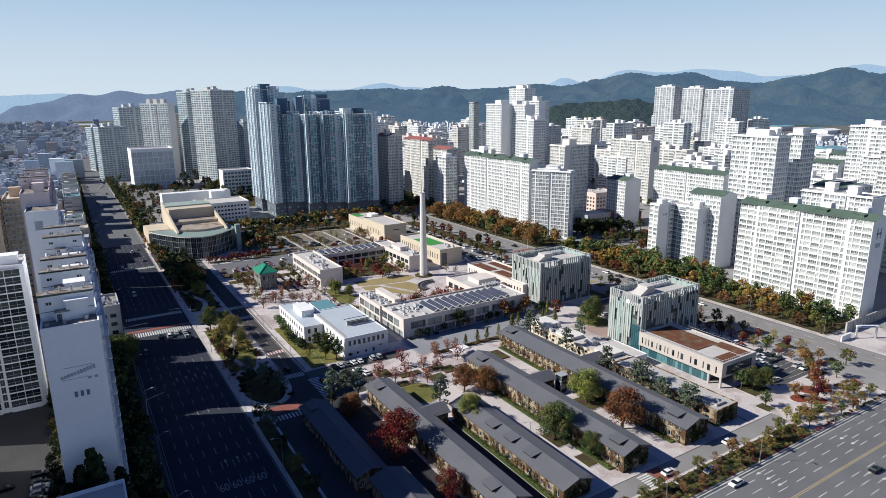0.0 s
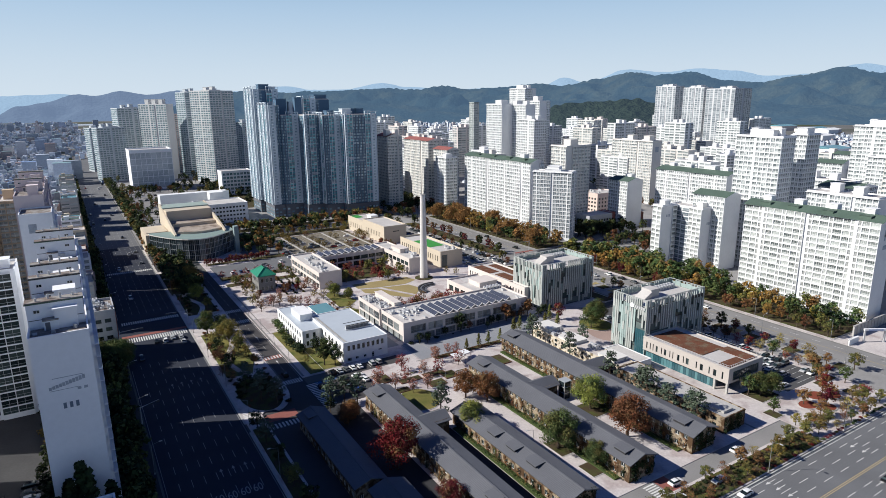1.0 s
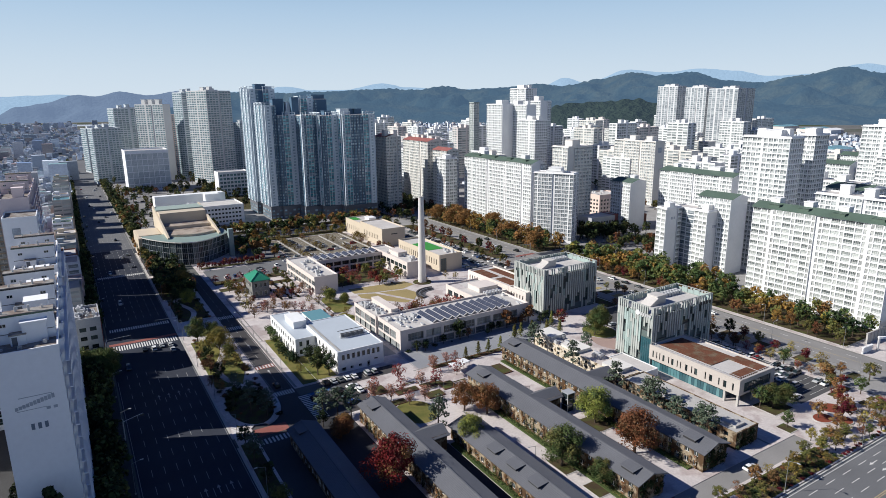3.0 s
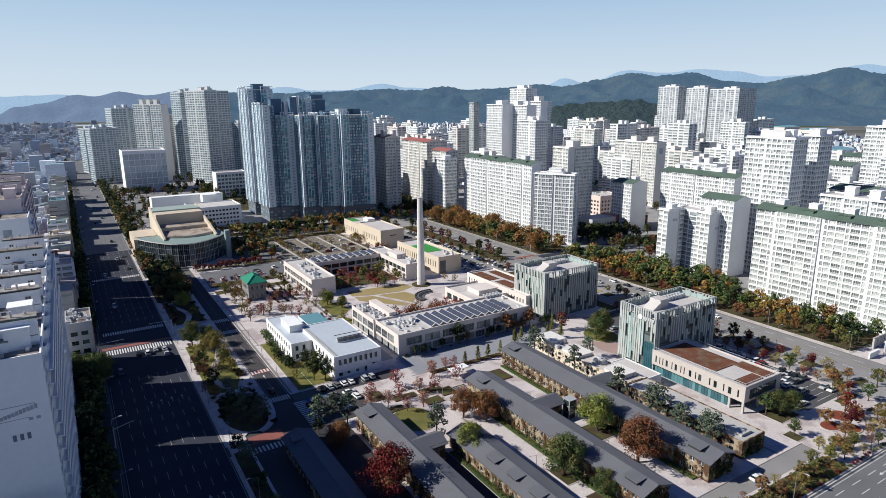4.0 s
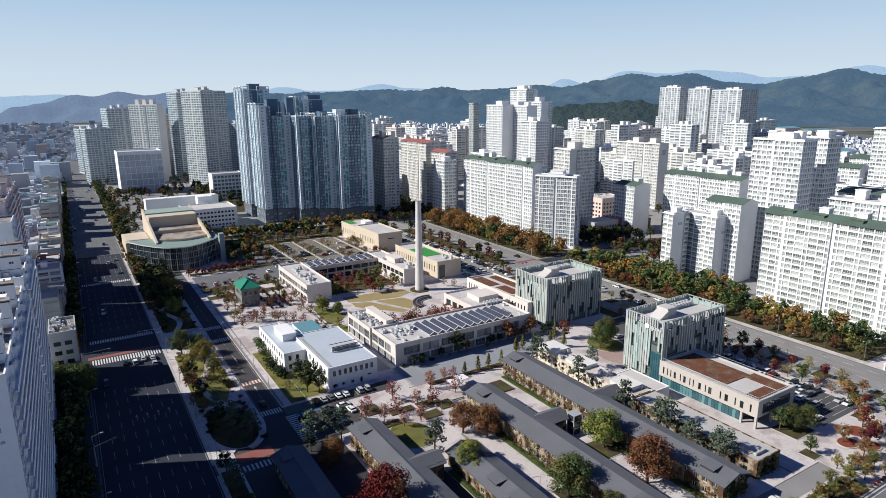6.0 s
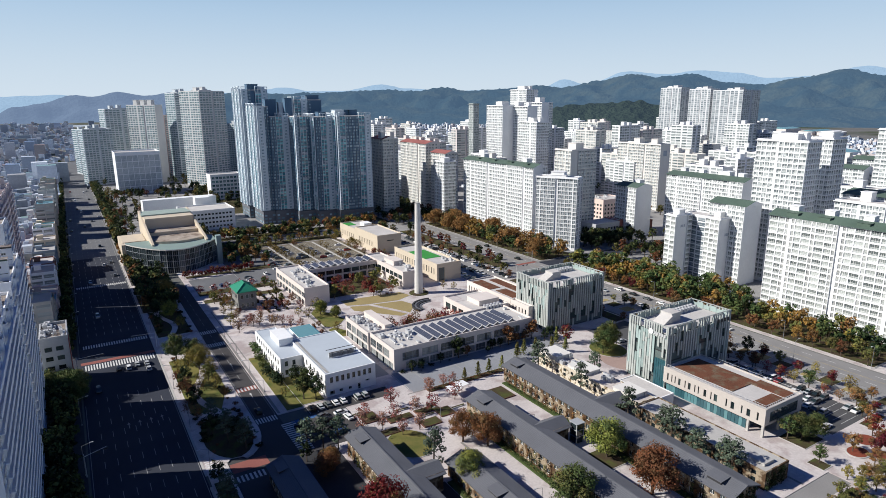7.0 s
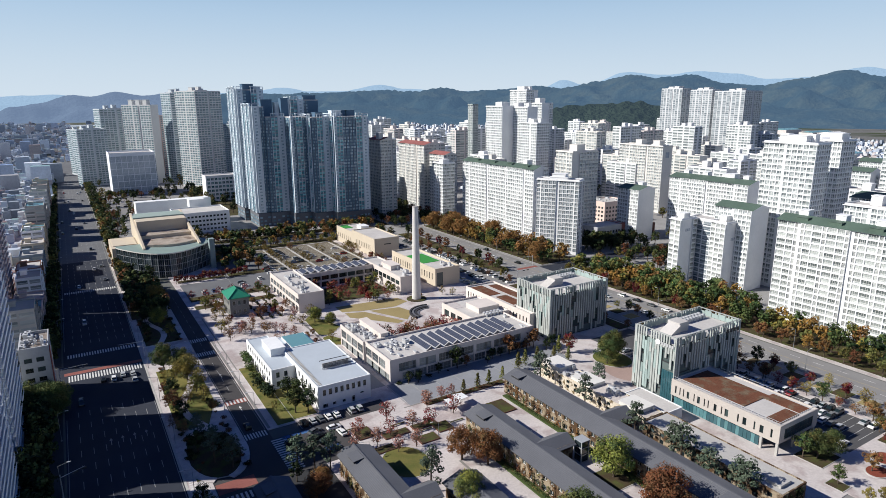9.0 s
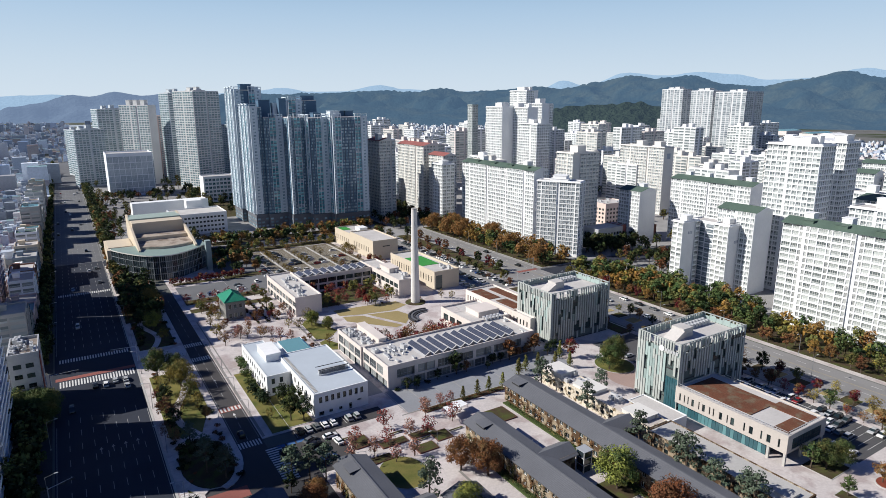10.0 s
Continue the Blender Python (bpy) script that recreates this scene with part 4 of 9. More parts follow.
# low town of houses and shops: too many to count
def town_mat(name, colours, rough=0.9):
    """One colour for each house out of a handful, stained at two scales."""
    m = mat(name, colours[0], rough=rough, fine=(0.5, 0.2), broad=(0.01, 0.25), isl=0.25)
    nt = m.node_tree
    hsv = next(n for n in nt.nodes if n.type == 'HUE_SAT')
    geo = next(n for n in nt.nodes if n.type == 'NEW_GEOMETRY')
    ramp = nt.nodes.new("ShaderNodeValToRGB")
    ramp.color_ramp.interpolation = 'CONSTANT'
    for k, c in enumerate(colours):
        e = ramp.color_ramp.elements[k] if k < 2 else ramp.color_ramp.elements.new(k / len(colours))
        e.position, e.color = k / len(colours), (*c, 1)
    shift = nt.nodes.new("ShaderNodeMath")
    shift.operation = 'FRACT'
    scale = nt.nodes.new("ShaderNodeMath")
    scale.operation = 'MULTIPLY'
    scale.inputs[1].default_value = 7.31
    nt.links.new(geo.outputs["Random Per Island"], scale.inputs[0])
    nt.links.new(scale.outputs[0], shift.inputs[0])
    nt.links.new(shift.outputs[0], ramp.inputs[0])
    nt.links.new(ramp.outputs[0], hsv.inputs["Color"])
    return m


# house colours pushed towards pale blue to carry the haze over the town
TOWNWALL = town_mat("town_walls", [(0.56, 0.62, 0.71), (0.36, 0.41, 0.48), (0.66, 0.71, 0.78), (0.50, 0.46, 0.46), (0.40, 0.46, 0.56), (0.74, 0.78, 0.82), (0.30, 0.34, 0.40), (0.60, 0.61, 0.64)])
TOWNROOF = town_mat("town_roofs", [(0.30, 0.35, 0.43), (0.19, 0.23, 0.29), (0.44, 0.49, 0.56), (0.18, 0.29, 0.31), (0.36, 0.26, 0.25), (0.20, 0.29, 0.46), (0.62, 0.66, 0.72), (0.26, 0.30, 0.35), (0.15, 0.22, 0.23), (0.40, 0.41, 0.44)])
rng = random.Random(5)
a = Acc()
for i in range(13500):
    y = 440 + (3400 if i % 2 else 2300) * rng.random() ** 1.7
    x = rng.uniform(-0.4 * y, 60) if i % 2 else rng.uniform(40, 1700)
    if in_view_town(x, y) and not (40 < x < 700 and y < 620) and not (40 < x < 240 and y < 1060) and not (-30 < x < 8 and y < 770 and x > -7) and not (-30 < x < 8 and y < 440) and not (640 < x < 1100 and y < 760):
        big = 1 + max(0, y - 1400) / 3200
        w, d, h = rng.uniform(4.5, 10) * big, rng.uniform(4.5, 10) * big, rng.choice((3.5, 4, 5, 6, 6, 7, 9, 12)) * rng.uniform(0.9, 1.2) * (0.6 + 0.4 * big)
        if x > 150 and y < 1100:
            h *= 0.8
        a.box(x - w / 2, y - d / 2, -0.05, x + w / 2, y + d / 2, h, 0, 1)
        if rng.random() < 0.5:
            u, v = rng.uniform(-0.3, 0.1) * w, rng.uniform(-0.3, 0.1) * d
            a.box(x + u, y + v, h, x + u + 3, y + v + 3, h + 2.5, 0, 1)
for i in range(170):
    y = 800 + 2600 * rng.random()
    x = rng.uniform(-0.35 * y, 8 if i % 2 else 500)
    if in_view_town(x, y) and not (40 < x < 700 and y < 700) and not (40 < x < 240 and y < 1060):
        w, d, h = rng.uniform(12, 30), rng.uniform(10, 18), rng.uniform(12, 34)
        a.box(x - w / 2, y - d / 2, -0.05, x + w / 2, y + d / 2, h, 0, 1)
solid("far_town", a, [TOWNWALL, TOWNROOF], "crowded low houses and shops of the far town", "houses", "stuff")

# middle-distance estates of white slabs
rng = random.Random(11)
NEAR_ESTATES = [(520, 470, 14, 40, 44, 15), (560, 420, 14, 44, 46, 15), (600, 470, 14, 44, 46, 15), (640, 420, 14, 44, 44, 15), (480, 430, 14, 36, 42, 15), (700, 500, 14, 44, 46, 15),
                          (470, 330, 14, 36, 46, 16), (460, 250, 14, 40, 46, 16), (500, 290, 14, 30, 62, 22), (520, 220, 14, 40, 46, 16), (430, 200, 14, 40, 46, 16), (470, 170, 14, 40, 60, 21), (352, 150, 14, 36, 49, 17), (400, 130, 14, 40, 70, 24)]
FAR_ESTATES = [(300, 600, 14, 40, 46, 16), (340, 640, 14, 40, 46, 16), (380, 700, 40, 14, 46, 16), (440, 760, 40, 14, 44, 15), (350, 760, 40, 14, 46, 16), (520, 800, 40, 14, 44, 15), (600, 760, 40, 14, 44, 15), (680, 800, 40, 14, 46, 16), (560, 860, 40, 14, 46, 16),
                          (740, 840, 40, 14, 44, 15), (300, 720, 40, 14, 46, 16), (640, 880, 40, 14, 46, 16), (420, 860, 40, 14, 46, 16), (1150, 720, 60, 16, 60, 20)]
for x, y, w, d, h, fl in NEAR_ESTATES + FAR_ESTATES:
    apartment(x, y, x + w, y + d, h, fl, "white slab of flats in a far estate", {'W': [3, 3, -0.8, 3, 3, -0.8, 3, 3] if d > w else [2, 2], 'S': [-1] if d > w else [3, 3, -0.8, 3, 3, -0.8, 3, 3]}, wall_m=rng.choice((WHITE, WHITE2)), panes=4 if y < 300 else 2, tops=[(0.3, 0.3, 5, 5, 5), (0.7, 0.7, 5, 5, 5)])

# crowded estates farther out, as far as the foot of the hills
FARPAINT = [WHITE, WHITE, WHITE2, COOL, mat("pale_pink_paint", (0.62, 0.57, 0.55), fine=(0.8, 0.05), broad=(0.08, 0.08))]
for i in range(1500):
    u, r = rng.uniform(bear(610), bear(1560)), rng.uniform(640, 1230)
    x, y = r * math.sin(radians(31.5 + u)), r * math.cos(radians(31.5 + u))
    spots = [o.matrix_basis.translation for o in bpy.data.objects if o.name.startswith(("apartment_block", "residential_tower"))]
    if len(spots) > 168 or y < 330 or (x < 260 and y < 640) or any(math.hypot(p.x - x, p.y - y) < (40 if r < 900 else 46) for p in spots):
        continue
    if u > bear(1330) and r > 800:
        continue
    long_x = rng.random() < 0.5
    w, d = (rng.uniform(24, 36), 13) if long_x else (13, rng.uniform(24, 36))
    h = rng.choice((43, 46, 46, 52, 58)) if r < 820 else rng.choice((46, 52, 60, 64, 70))
    apartment(x - w / 2, y - d / 2, x + w / 2, y + d / 2, h, int(h / 3.2), "pale slab of flats in a crowded far estate", {'W': [2, 2, -0.8] if long_x else [3, 3, -0.8, 3, 3], 'S': [3, 3, -0.8, 3, 3] if long_x else [2, -0.8, 2]}, wall_m=rng.choice(FARPAINT), panes=2, tops=[(0.3, 0.3, 5, 5, 5), (0.7, 0.7, 5, 5, 4)])
# long factory halls beyond the estates
for i in range(26):
    x, y = 1080 + rng.uniform(0, 900), 480 + rng.uniform(0, 900)
    w, d, h = rng.uniform(50, 120), rng.uniform(30, 60), rng.uniform(9, 15)
    fh = thing("factory_hall", (x, y, 0.0), "long pale factory hall with a low roof", "factory", "far factory halls")
    a = Acc(); a.box(-w / 2, -d / 2, -0.05, w / 2, d / 2, h); part("wall", a, rng.choice(FARPAINT), fh)
    a = Acc(); m = len(a.v)
    a.v += [(-w / 2 - 1, -d / 2 - 1, h), (w / 2 + 1, -d / 2 - 1, h), (w / 2 + 1, d / 2 + 1, h), (-w / 2 - 1, d / 2 + 1, h), (-w / 2 - 1, 0, h + 4), (w / 2 + 1, 0, h + 4)]
    a.f += [(m, m + 1, m + 5, m + 4), (m + 2, m + 3, m + 4, m + 5), (m, m + 4, m + 3), (m + 1, m + 2, m + 5), (m + 3, m + 2, m + 1, m)]
    a.m += [0] * 5
    part("roof", a, rng.choice((WROOF, ROOFC, TEALROOF, WHITE)), fh)


# ---- the halls round the plaza ----
def wpart(name, acc, mats, root, label="", kind=""):
    """A part given in world coordinates, under a thing that stands unturned."""
    o = root.matrix_basis.translation
    up = root.parent
    while up is not None:
        o = o + up.matrix_basis.translation
        up = up.parent
    acc.v = [(x - o.x, y - o.y, z - o.z) for x, y, z in acc.v]
    return part(name, acc, mats, root, label, kind=kind)


def opened_wall(acc, fr, h, holes, t=0.4, z_low=0.0, m=0):
    """A wall face with real recessed openings: holes are (u0, u1, z0, z1)."""
    us = sorted({0.0, fr[3]} | {h0[0] for h0 in holes} | {h0[1] for h0 in holes})
    zs = sorted({z_low, h} | {h0[2] for h0 in holes} | {h0[3] for h0 in holes})
    (ox, oy), (ux, uy), (nx, ny), _, _ = fr

    def is_open(i, j):
        um, zm = (us[i] + us[i + 1]) / 2, (zs[j] + zs[j + 1]) / 2
        return any(a0 <= um <= a1 and b0 <= zm <= b1 for a0, a1, b0, b1 in holes)
    plate(acc, us, zs, is_open, lambda p, n, q: (ox + ux * p + nx * n, oy + uy * p + ny * n, q), t, None, m)


def block(name, label, category, x0, y0, x1, y1, h, wall_m, roof_m, faces, parapet=0.7, z_low=0.0, glass_m=GLASS_D, frame_m=DMETAL, group="", panes=None, parent=None, coping=None):
    """A flat-roofed block; faces: side -> openings (u0, u1, z0, z1). Returns its root, centred on its plan."""
    w, d = x1 - x0, y1 - y0
    if parent is None:
        root = thing(name, ((x0 + x1) / 2, (y0 + y1) / 2, 0.14), label, category, group)
        off = Vector((0, 0, 0))
    else:
        root = parent
        off = Vector(((x0 + x1) / 2, (y0 + y1) / 2, 0.14)) - parent.matrix_basis.translation
    a, core = Acc(), Acc()
    for s in "SWEN":
        fr = face_frame(s, w, d)
        opened_wall(a, fr, h, faces.get(s, []), z_low=z_low)
    core.box(-w / 2 + 0.42, -d / 2 + 0.42, z_low, w / 2 - 0.42, d / 2 - 0.42, h - 0.02)
    for acc in (a, core):
        acc.v = [(x + off.x, y + off.y, z + off.z) for x, y, z in acc.v]
    part("wall", a, wall_m, root)
    # solid core painted dark for the gloom behind the openings
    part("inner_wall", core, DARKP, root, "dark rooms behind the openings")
    r = Acc()
    r.box(-w / 2 + 0.35, -d / 2 + 0.35, h, w / 2 - 0.35, d / 2 - 0.35, h + 0.12)
    r.v = [(x + off.x, y + off.y, z + off.z) for x, y, z in r.v]
    part("roof", r, roof_m, root)
    p = Acc()
    t = 0.35
    p.box(-w / 2 - 0.03, -d / 2 - 0.03, h, w / 2 + 0.03, -d / 2 + t, h + parapet).box(-w / 2 - 0.03, d / 2 - t, h, w / 2 + 0.03, d / 2 + 0.03, h + parapet)
    p.box(-w / 2 - 0.03, -d / 2 + t, h, -w / 2 + t, d / 2 - t, h + parapet).box(w / 2 - t, -d / 2 + t, h, w / 2 + 0.03, d / 2 - t, h + parapet)
    p.v = [(x + off.x, y + off.y, z + off.z) for x, y, z in p.v]
    part("parapet", p, coping or wall_m, root)
    for s, holes in faces.items():
        (ox, oy), (ux, uy), (nx, ny), _, turn = face_frame(s, w, d)
        for u0, u1, z0, z1 in holes:
            ww = u1 - u0
            k = panes or max(1, round(ww / 1.4))
            um = (u0 + u1) / 2
            part("window", window_mesh(ww, z1 - z0, k, frame_m, glass_m), None, root, at=pose(ox + ux * um - nx * 0.22 + off.x, oy + uy * um - ny * 0.22 + off.y, z0 + off.z, 0, 0, turn))
    return root


def slots(length, n, w, z0, z1, margin=1.5):
    step = (length - 2 * margin) / n
    return [(margin + step * (i + 0.5) - w / 2, margin + step * (i + 0.5) + w / 2, z0, z1) for i in range(n)]


def roof_units(root, rects, z, seed, kinds=("unit",)):
    """Cooling units, ducts and tanks on a flat roof, in world coordinates."""
    rg = random.Random(seed)
    for x0, y0, x1, y1, n in rects:
        for i in range(n):
            x, y = rg.uniform(x0, x1), rg.uniform(y0, y1)
            a = Acc()
            k = rg.random()
            if k < 0.55:
                w, d, h = rg.uniform(0.4, 0.9), rg.uniform(0.5, 1.5), rg.uniform(0.8, 2.1)
                a.box(x - w, y - d, z, x + w, y + d, z + h)
                a.cyl(x, y, z + h, z + h + 0.08, w * 0.45, w * 0.45, 10, 1)
                wpart("cooling_unit", a, [METAL, DMETAL], root)
            elif k < 0.8:
                l = rg.uniform(2, 5)
                a.box(x - 0.4, y - l / 2, z + 0.3, x + 0.4, y + l / 2, z + 0.95)
                a.box(x - 0.1, y - l / 2 + 0.2, z, x + 0.1, y - l / 2 + 0.4, z + 0.3).box(x - 0.1, y + l / 2 - 0.4, z, x + 0.1, y + l / 2 - 0.2, z + 0.3)
                wpart("duct", a, METAL, root)
            else:
                a.cyl(x, y, z, z + 0.9, 0.25, 0.25, 8)
                a.cyl(x, y, z + 0.9, z + 1.15, 0.5, 0.3, 8)
                wpart("roof_vent", a, METAL, root)


FLASHING = mat("grey_roof_flashing", (0.36, 0.36, 0.37), rough=0.5, fine=(2.0, 0.1), broad=(0.3, 0.15))


def solar_saw(root, x0, x1, y0, y1, z, n, along='x'):
    """A saw-tooth roof whose long slopes carry solar modules."""
    step = (x1 - x0) / n
    for i in range(n):
        a0, a1 = x0 + step * i, x0 + step * (i + 1)
        body = Acc()
        body.v += [(a0, y0, z), (a1, y0, z), (a0 + step * 0.72, y0, z + 1.7), (a0, y1, z), (a1, y1, z), (a0 + step * 0.72, y1, z + 1.7)]
        body.f += [(0, 1, 2), (5, 4, 3), (0, 2, 5, 3), (1, 4, 5, 2), (3, 4, 1, 0)]
        body.m += [0, 0, 1, 1, 0]
        saw = wpart("saw_tooth", body, [SLATE, FLASHING], root, "dark saw-tooth of the roof")
        so = saw.parent.matrix_basis.translation
        rows = max(2, int((y1 - y0) / 3.4))
        L = step * 0.72
        for j in range(rows):
            ya, yb = y0 + 0.5 + (y1 - y0 - 1.0) * j / rows, y0 + 0.5 + (y1 - y0 - 1.0) * (j + 1) / rows - 0.15
            p = Acc()
            s0, s1 = 0.34, 0.96
            pts = [(a0 + L * s0, ya, z + 1.7 * s0 + 0.1), (a0 + L * s0, yb, z + 1.7 * s0 + 0.1), (a0 + L * s1, yb, z + 1.7 * s1 + 0.1), (a0 + L * s1, ya, z + 1.7 * s1 + 0.1)]
            p.quad([pts[0], pts[3], pts[2], pts[1]])
            p.quad([(x, y, zz - 0.07) for x, y, zz in pts])
            for k in range(4):
                q, r = pts[k], pts[(k + 1) % 4]
                p.quad([q, r, (r[0], r[1], r[2] - 0.07), (q[0], q[1], q[2] - 0.07)])
            p.v = [(x - so.x, y - so.y, zz - so.z) for x, y, zz in p.v]
            part("solar_panel", p, SOLAR, saw)


# white building by the forecourt
wb = block("office_building", "white two-storey office with a pale blue roof", "office building", 85, 214, 104, 252, 8.2, WHITE, WROOF,
           {'S': slots(19, 8, 1.1, 4.9, 7.0, 1.2) + [(1.5, 3.2, 0.6, 1.9), (5, 6.2, 0.9, 1.9), (8.5, 9.6, 0.9, 1.9), (12, 13, 0.2, 2.3), (15, 16.5, 2.4, 3.0)], 'W': slots(38, 9, 1.3, 4.9, 7.0, 1.5) + slots(38, 9, 1.3, 1.0, 3.2, 1.5)}, parapet=0.35)
block("", "", "", 76.5, 237.5, 85, 272, 7.2, WHITE, WROOF, {'S': [(1.6, 2.8, 4.2, 6.2), (4.5, 5.7, 4.2, 6.2), (1.6, 2.8, 0.8, 2.8), (4.5, 5.7, 0.8, 2.8)], 'W': slots(34.5, 10, 1.3, 4.2, 6.2) + slots(34.5, 10, 1.3, 0.8, 2.8)}, parapet=0.35, parent=wb)
block("", "", "", 85, 252.2, 99, 268, 7.0, WHITE, WROOF, {}, parapet=0.35, parent=wb)
a = Acc(); a.box(80, 250, 7.4, 85.5, 262, 10.2); a.box(79.8, 249.8, 10.2, 85.7, 262.2, 10.4)
wpart("roof_house", a, WHITE, wb)
a = Acc(); a.box(89, 253, 7.2, 98, 266, 8.3, 0, 1); wpart("glass_roof", a, [WHITE, TEALROOF], wb, "teal glazed roof light")
for i in range(16):
    a = Acc(); x = 92.2 + i * 0.62
    a.box(x, 228.0, 8.3, x + 0.45, 229.3, 9.7); wpart("cooling_unit", a, METAL, wb)
for i in range(30):
    a = Acc(); x = 91.6 + i * 0.36
    a.box(x, 226.8, 8.3, x + 0.14, 226.9, 10.5); wpart("screen_slat", a, DMETAL, wb)
a = Acc(); a.box(91.5, 226.7, 10.4, 102.4, 226.95, 10.6).box(91.5, 229.8, 10.4, 102.4, 229.95, 10.6)
wpart("screen_rail", a, DMETAL, wb)
for y in [215.5 + i * 1.1 for i in range(32)]:
    a = Acc(); a.box(85.9, y, 8.35, 87.0, y + 0.85, 8.6); wpart("roof_slab", a, CONC, wb)

# paler panes carry the bright reflections of the museum windows as colour
GLASS_M = glass_mat("museum_glass", (0.07, 0.08, 0.085), (0.34, 0.36, 0.35), 0.45)
# museum hall with a solar saw roof, three wings round a roof garden
wide = [(3.6 + i * 8.6, 10.8 + i * 8.6, 3.8, 7.0) for i in range(6)] + [(56.6, 60.2, 3.8, 7.0)]
low = [(5 + i * 5.4, 9.9 + i * 5.4, 0.1, 3.1) for i in range(11)]
mh = block("museum_hall", "broad pale stone museum hall with large dark windows", "museum", 114.4, 219.5, 181, 241, 8.2, STONE, ROOFC, {'S': wide + low, 'W': [(0.6, 5.8, 3.9, 7.3), (6.4, 11.6, 3.9, 7.3), (12.2, 17.4, 3.9, 7.3), (0.6, 20.6, 0.2, 3.1)], 'E': slots(21.5, 3, 3, 4, 6.5)}, parapet=0.9, glass_m=GLASS_M, frame_m=SASH)
block("", "", "", 113.6, 241, 126, 264, 8.2, STONE, ROOFC, {'W': [(0.9 + i * 5.5, 5.9 + i * 5.5, 3.9, 7.3) for i in range(4)] + [(0.8, 22, 0.2, 3.1)]}, parapet=0.9, parent=mh, glass_m=GLASS_M, frame_m=SASH)
block("", "", "", 165, 241, 185, 266, 8.0, STONE, ROOFC, {'W': slots(25, 4, 4, 3.6, 6.6), 'S': []}, parapet=0.9, parent=mh)
solar_saw(mh, 130, 173, 221.2, 236, 8.4, 11)
roof_units(mh, [(116.5, 222, 128, 238, 24), (115.2, 243, 120, 262, 24), (172, 222, 179, 238, 6)], 8.3, 3)
a = Acc(); a.box(121.5, 241.5, 8.3, 124.8, 262, 10.6); a.box(121.3, 241.3, 10.6, 125.0, 262.2, 10.8); wpart("roof_corridor", a, STONE, mh)
a = Acc(); a.box(172, 246, 8.1, 183, 256, 10.6); a.box(171.8, 245.8, 10.6, 183.2, 256.2, 10.8); wpart("roof_house", a, STONE, mh)
for i in range(10):
    a = Acc(); x, y = 172.5 + (i % 5) * 1.9, 240.5 + (i // 5) * 2.0
    a.cyl(x, y, 8.2, 9.8, 0.7, 0.7, 12); a.cyl(x, y, 9.8, 10.0, 0.8, 0.4, 12); wpart("cooling_tower", a, METAL, mh)
a = Acc(); a.box(166, 257, 8.2, 171.5, 265, 8.35); wpart("roof_terrace", a, PAVE, mh)

# north-west hall
nh = block("exhibition_hall", "low white hall with long windows and a solar roof", "museum", 111.8, 312.5, 125, 360, 8.6, STONE, ROOFC, {'W': [(1.5 + i * 5.2, 6.0 + i * 5.2, 4.4, 7.0) for i in range(9)] + [(1 + i * 5.2, 5.2 + i * 5.2, 0.3, 3.0) for i in range(9)], 'S': []}, parapet=0.9, glass_m=GLASS_M, frame_m=SASH)
block("", "", "", 125.2, 347, 167.8, 360, 8.2, STONE, ROOFC, {'S': [(1 + i * 5.2, 5.6 + i * 5.2, 4.2, 6.6) for i in range(8)] + [(1 + i * 5.2, 5.0 + i * 5.2, 0.3, 3.2) for i in range(8)]}, parapet=0.7, parent=nh)
block("", "", "", 168, 313, 178, 362, 8.4, STONE, ROOFC, {'W': [(1.5 + i * 5.2, 6.0 + i * 5.2, 4.4, 6.8) for i in range(9)], 'S': []}, parapet=0.9, parent=nh)
solar_saw(nh, 126, 167, 349, 358.5, 8.3, 9)
roof_units(nh, [(114, 316, 123, 350, 22), (169.5, 316, 176.5, 345, 10)], 8.7, 4)
a = Acc(); a.box(171, 330, 8.5, 177, 342, 11.2); a.box(170.8, 329.8, 11.2, 177.2, 342.2, 11.4); wpart("roof_house", a, STONE, nh)

# guard pavilion with a jade hip roof
pv = block("pavilion", "small grey stone pavilion with a green tiled hip roof", "pavilion", 82, 324, 91, 337.5, 9.3, mat("grey_granite", (0.20, 0.20, 0.19), fine=(1.5, 0.12), broad=(0.3, 0.15), bump=0.2), ROOFC,
           {'S': slots(9, 3, 1.5, 1.0, 3.2, 0.8) + slots(9, 3, 1.5, 5.4, 7.6, 0.8), 'W': slots(13.5, 4, 1.5, 1.0, 3.2) + slots(13.5, 4, 1.5, 5.4, 7.6)}, parapet=0.1, frame_m=FRAME)
a = Acc()
n = [(-5.1, -7.5, 9.3), (5.1, -7.5, 9.3), (5.1, 7.5, 9.3), (-5.1, 7.5, 9.3), (0, -2.6, 12.6), (0, 2.6, 12.6), (-5.1, -7.5, 9.0), (5.1, -7.5, 9.0), (5.1, 7.5, 9.0), (-5.1, 7.5, 9.0)]
a.v += n
a.f += [(0, 1, 4), (1, 2, 5, 4), (2, 3, 5), (3, 0, 4, 5), (0, 6, 7, 1), (1, 7, 8, 2), (2, 8, 9, 3), (3, 9, 6, 0), (9, 8, 7, 6)]
a.m += [0] * 9
part("hip_roof", a, JADE, pv)
a = Acc()
for p, q in (((-5.1, -7.5, 9.35), (0, -2.6, 12.7)), ((5.1, -7.5, 9.35), (0, -2.6, 12.7)), ((-5.1, 7.5, 9.35), (0, 2.6, 12.7)), ((5.1, 7.5, 9.35), (0, 2.6, 12.7)), ((0, -2.6, 12.7), (0, 2.6, 12.7))):
    a.tube(p, q, 0.22, 0.22, 6)
part("ridge_cap", a, JADE, pv)

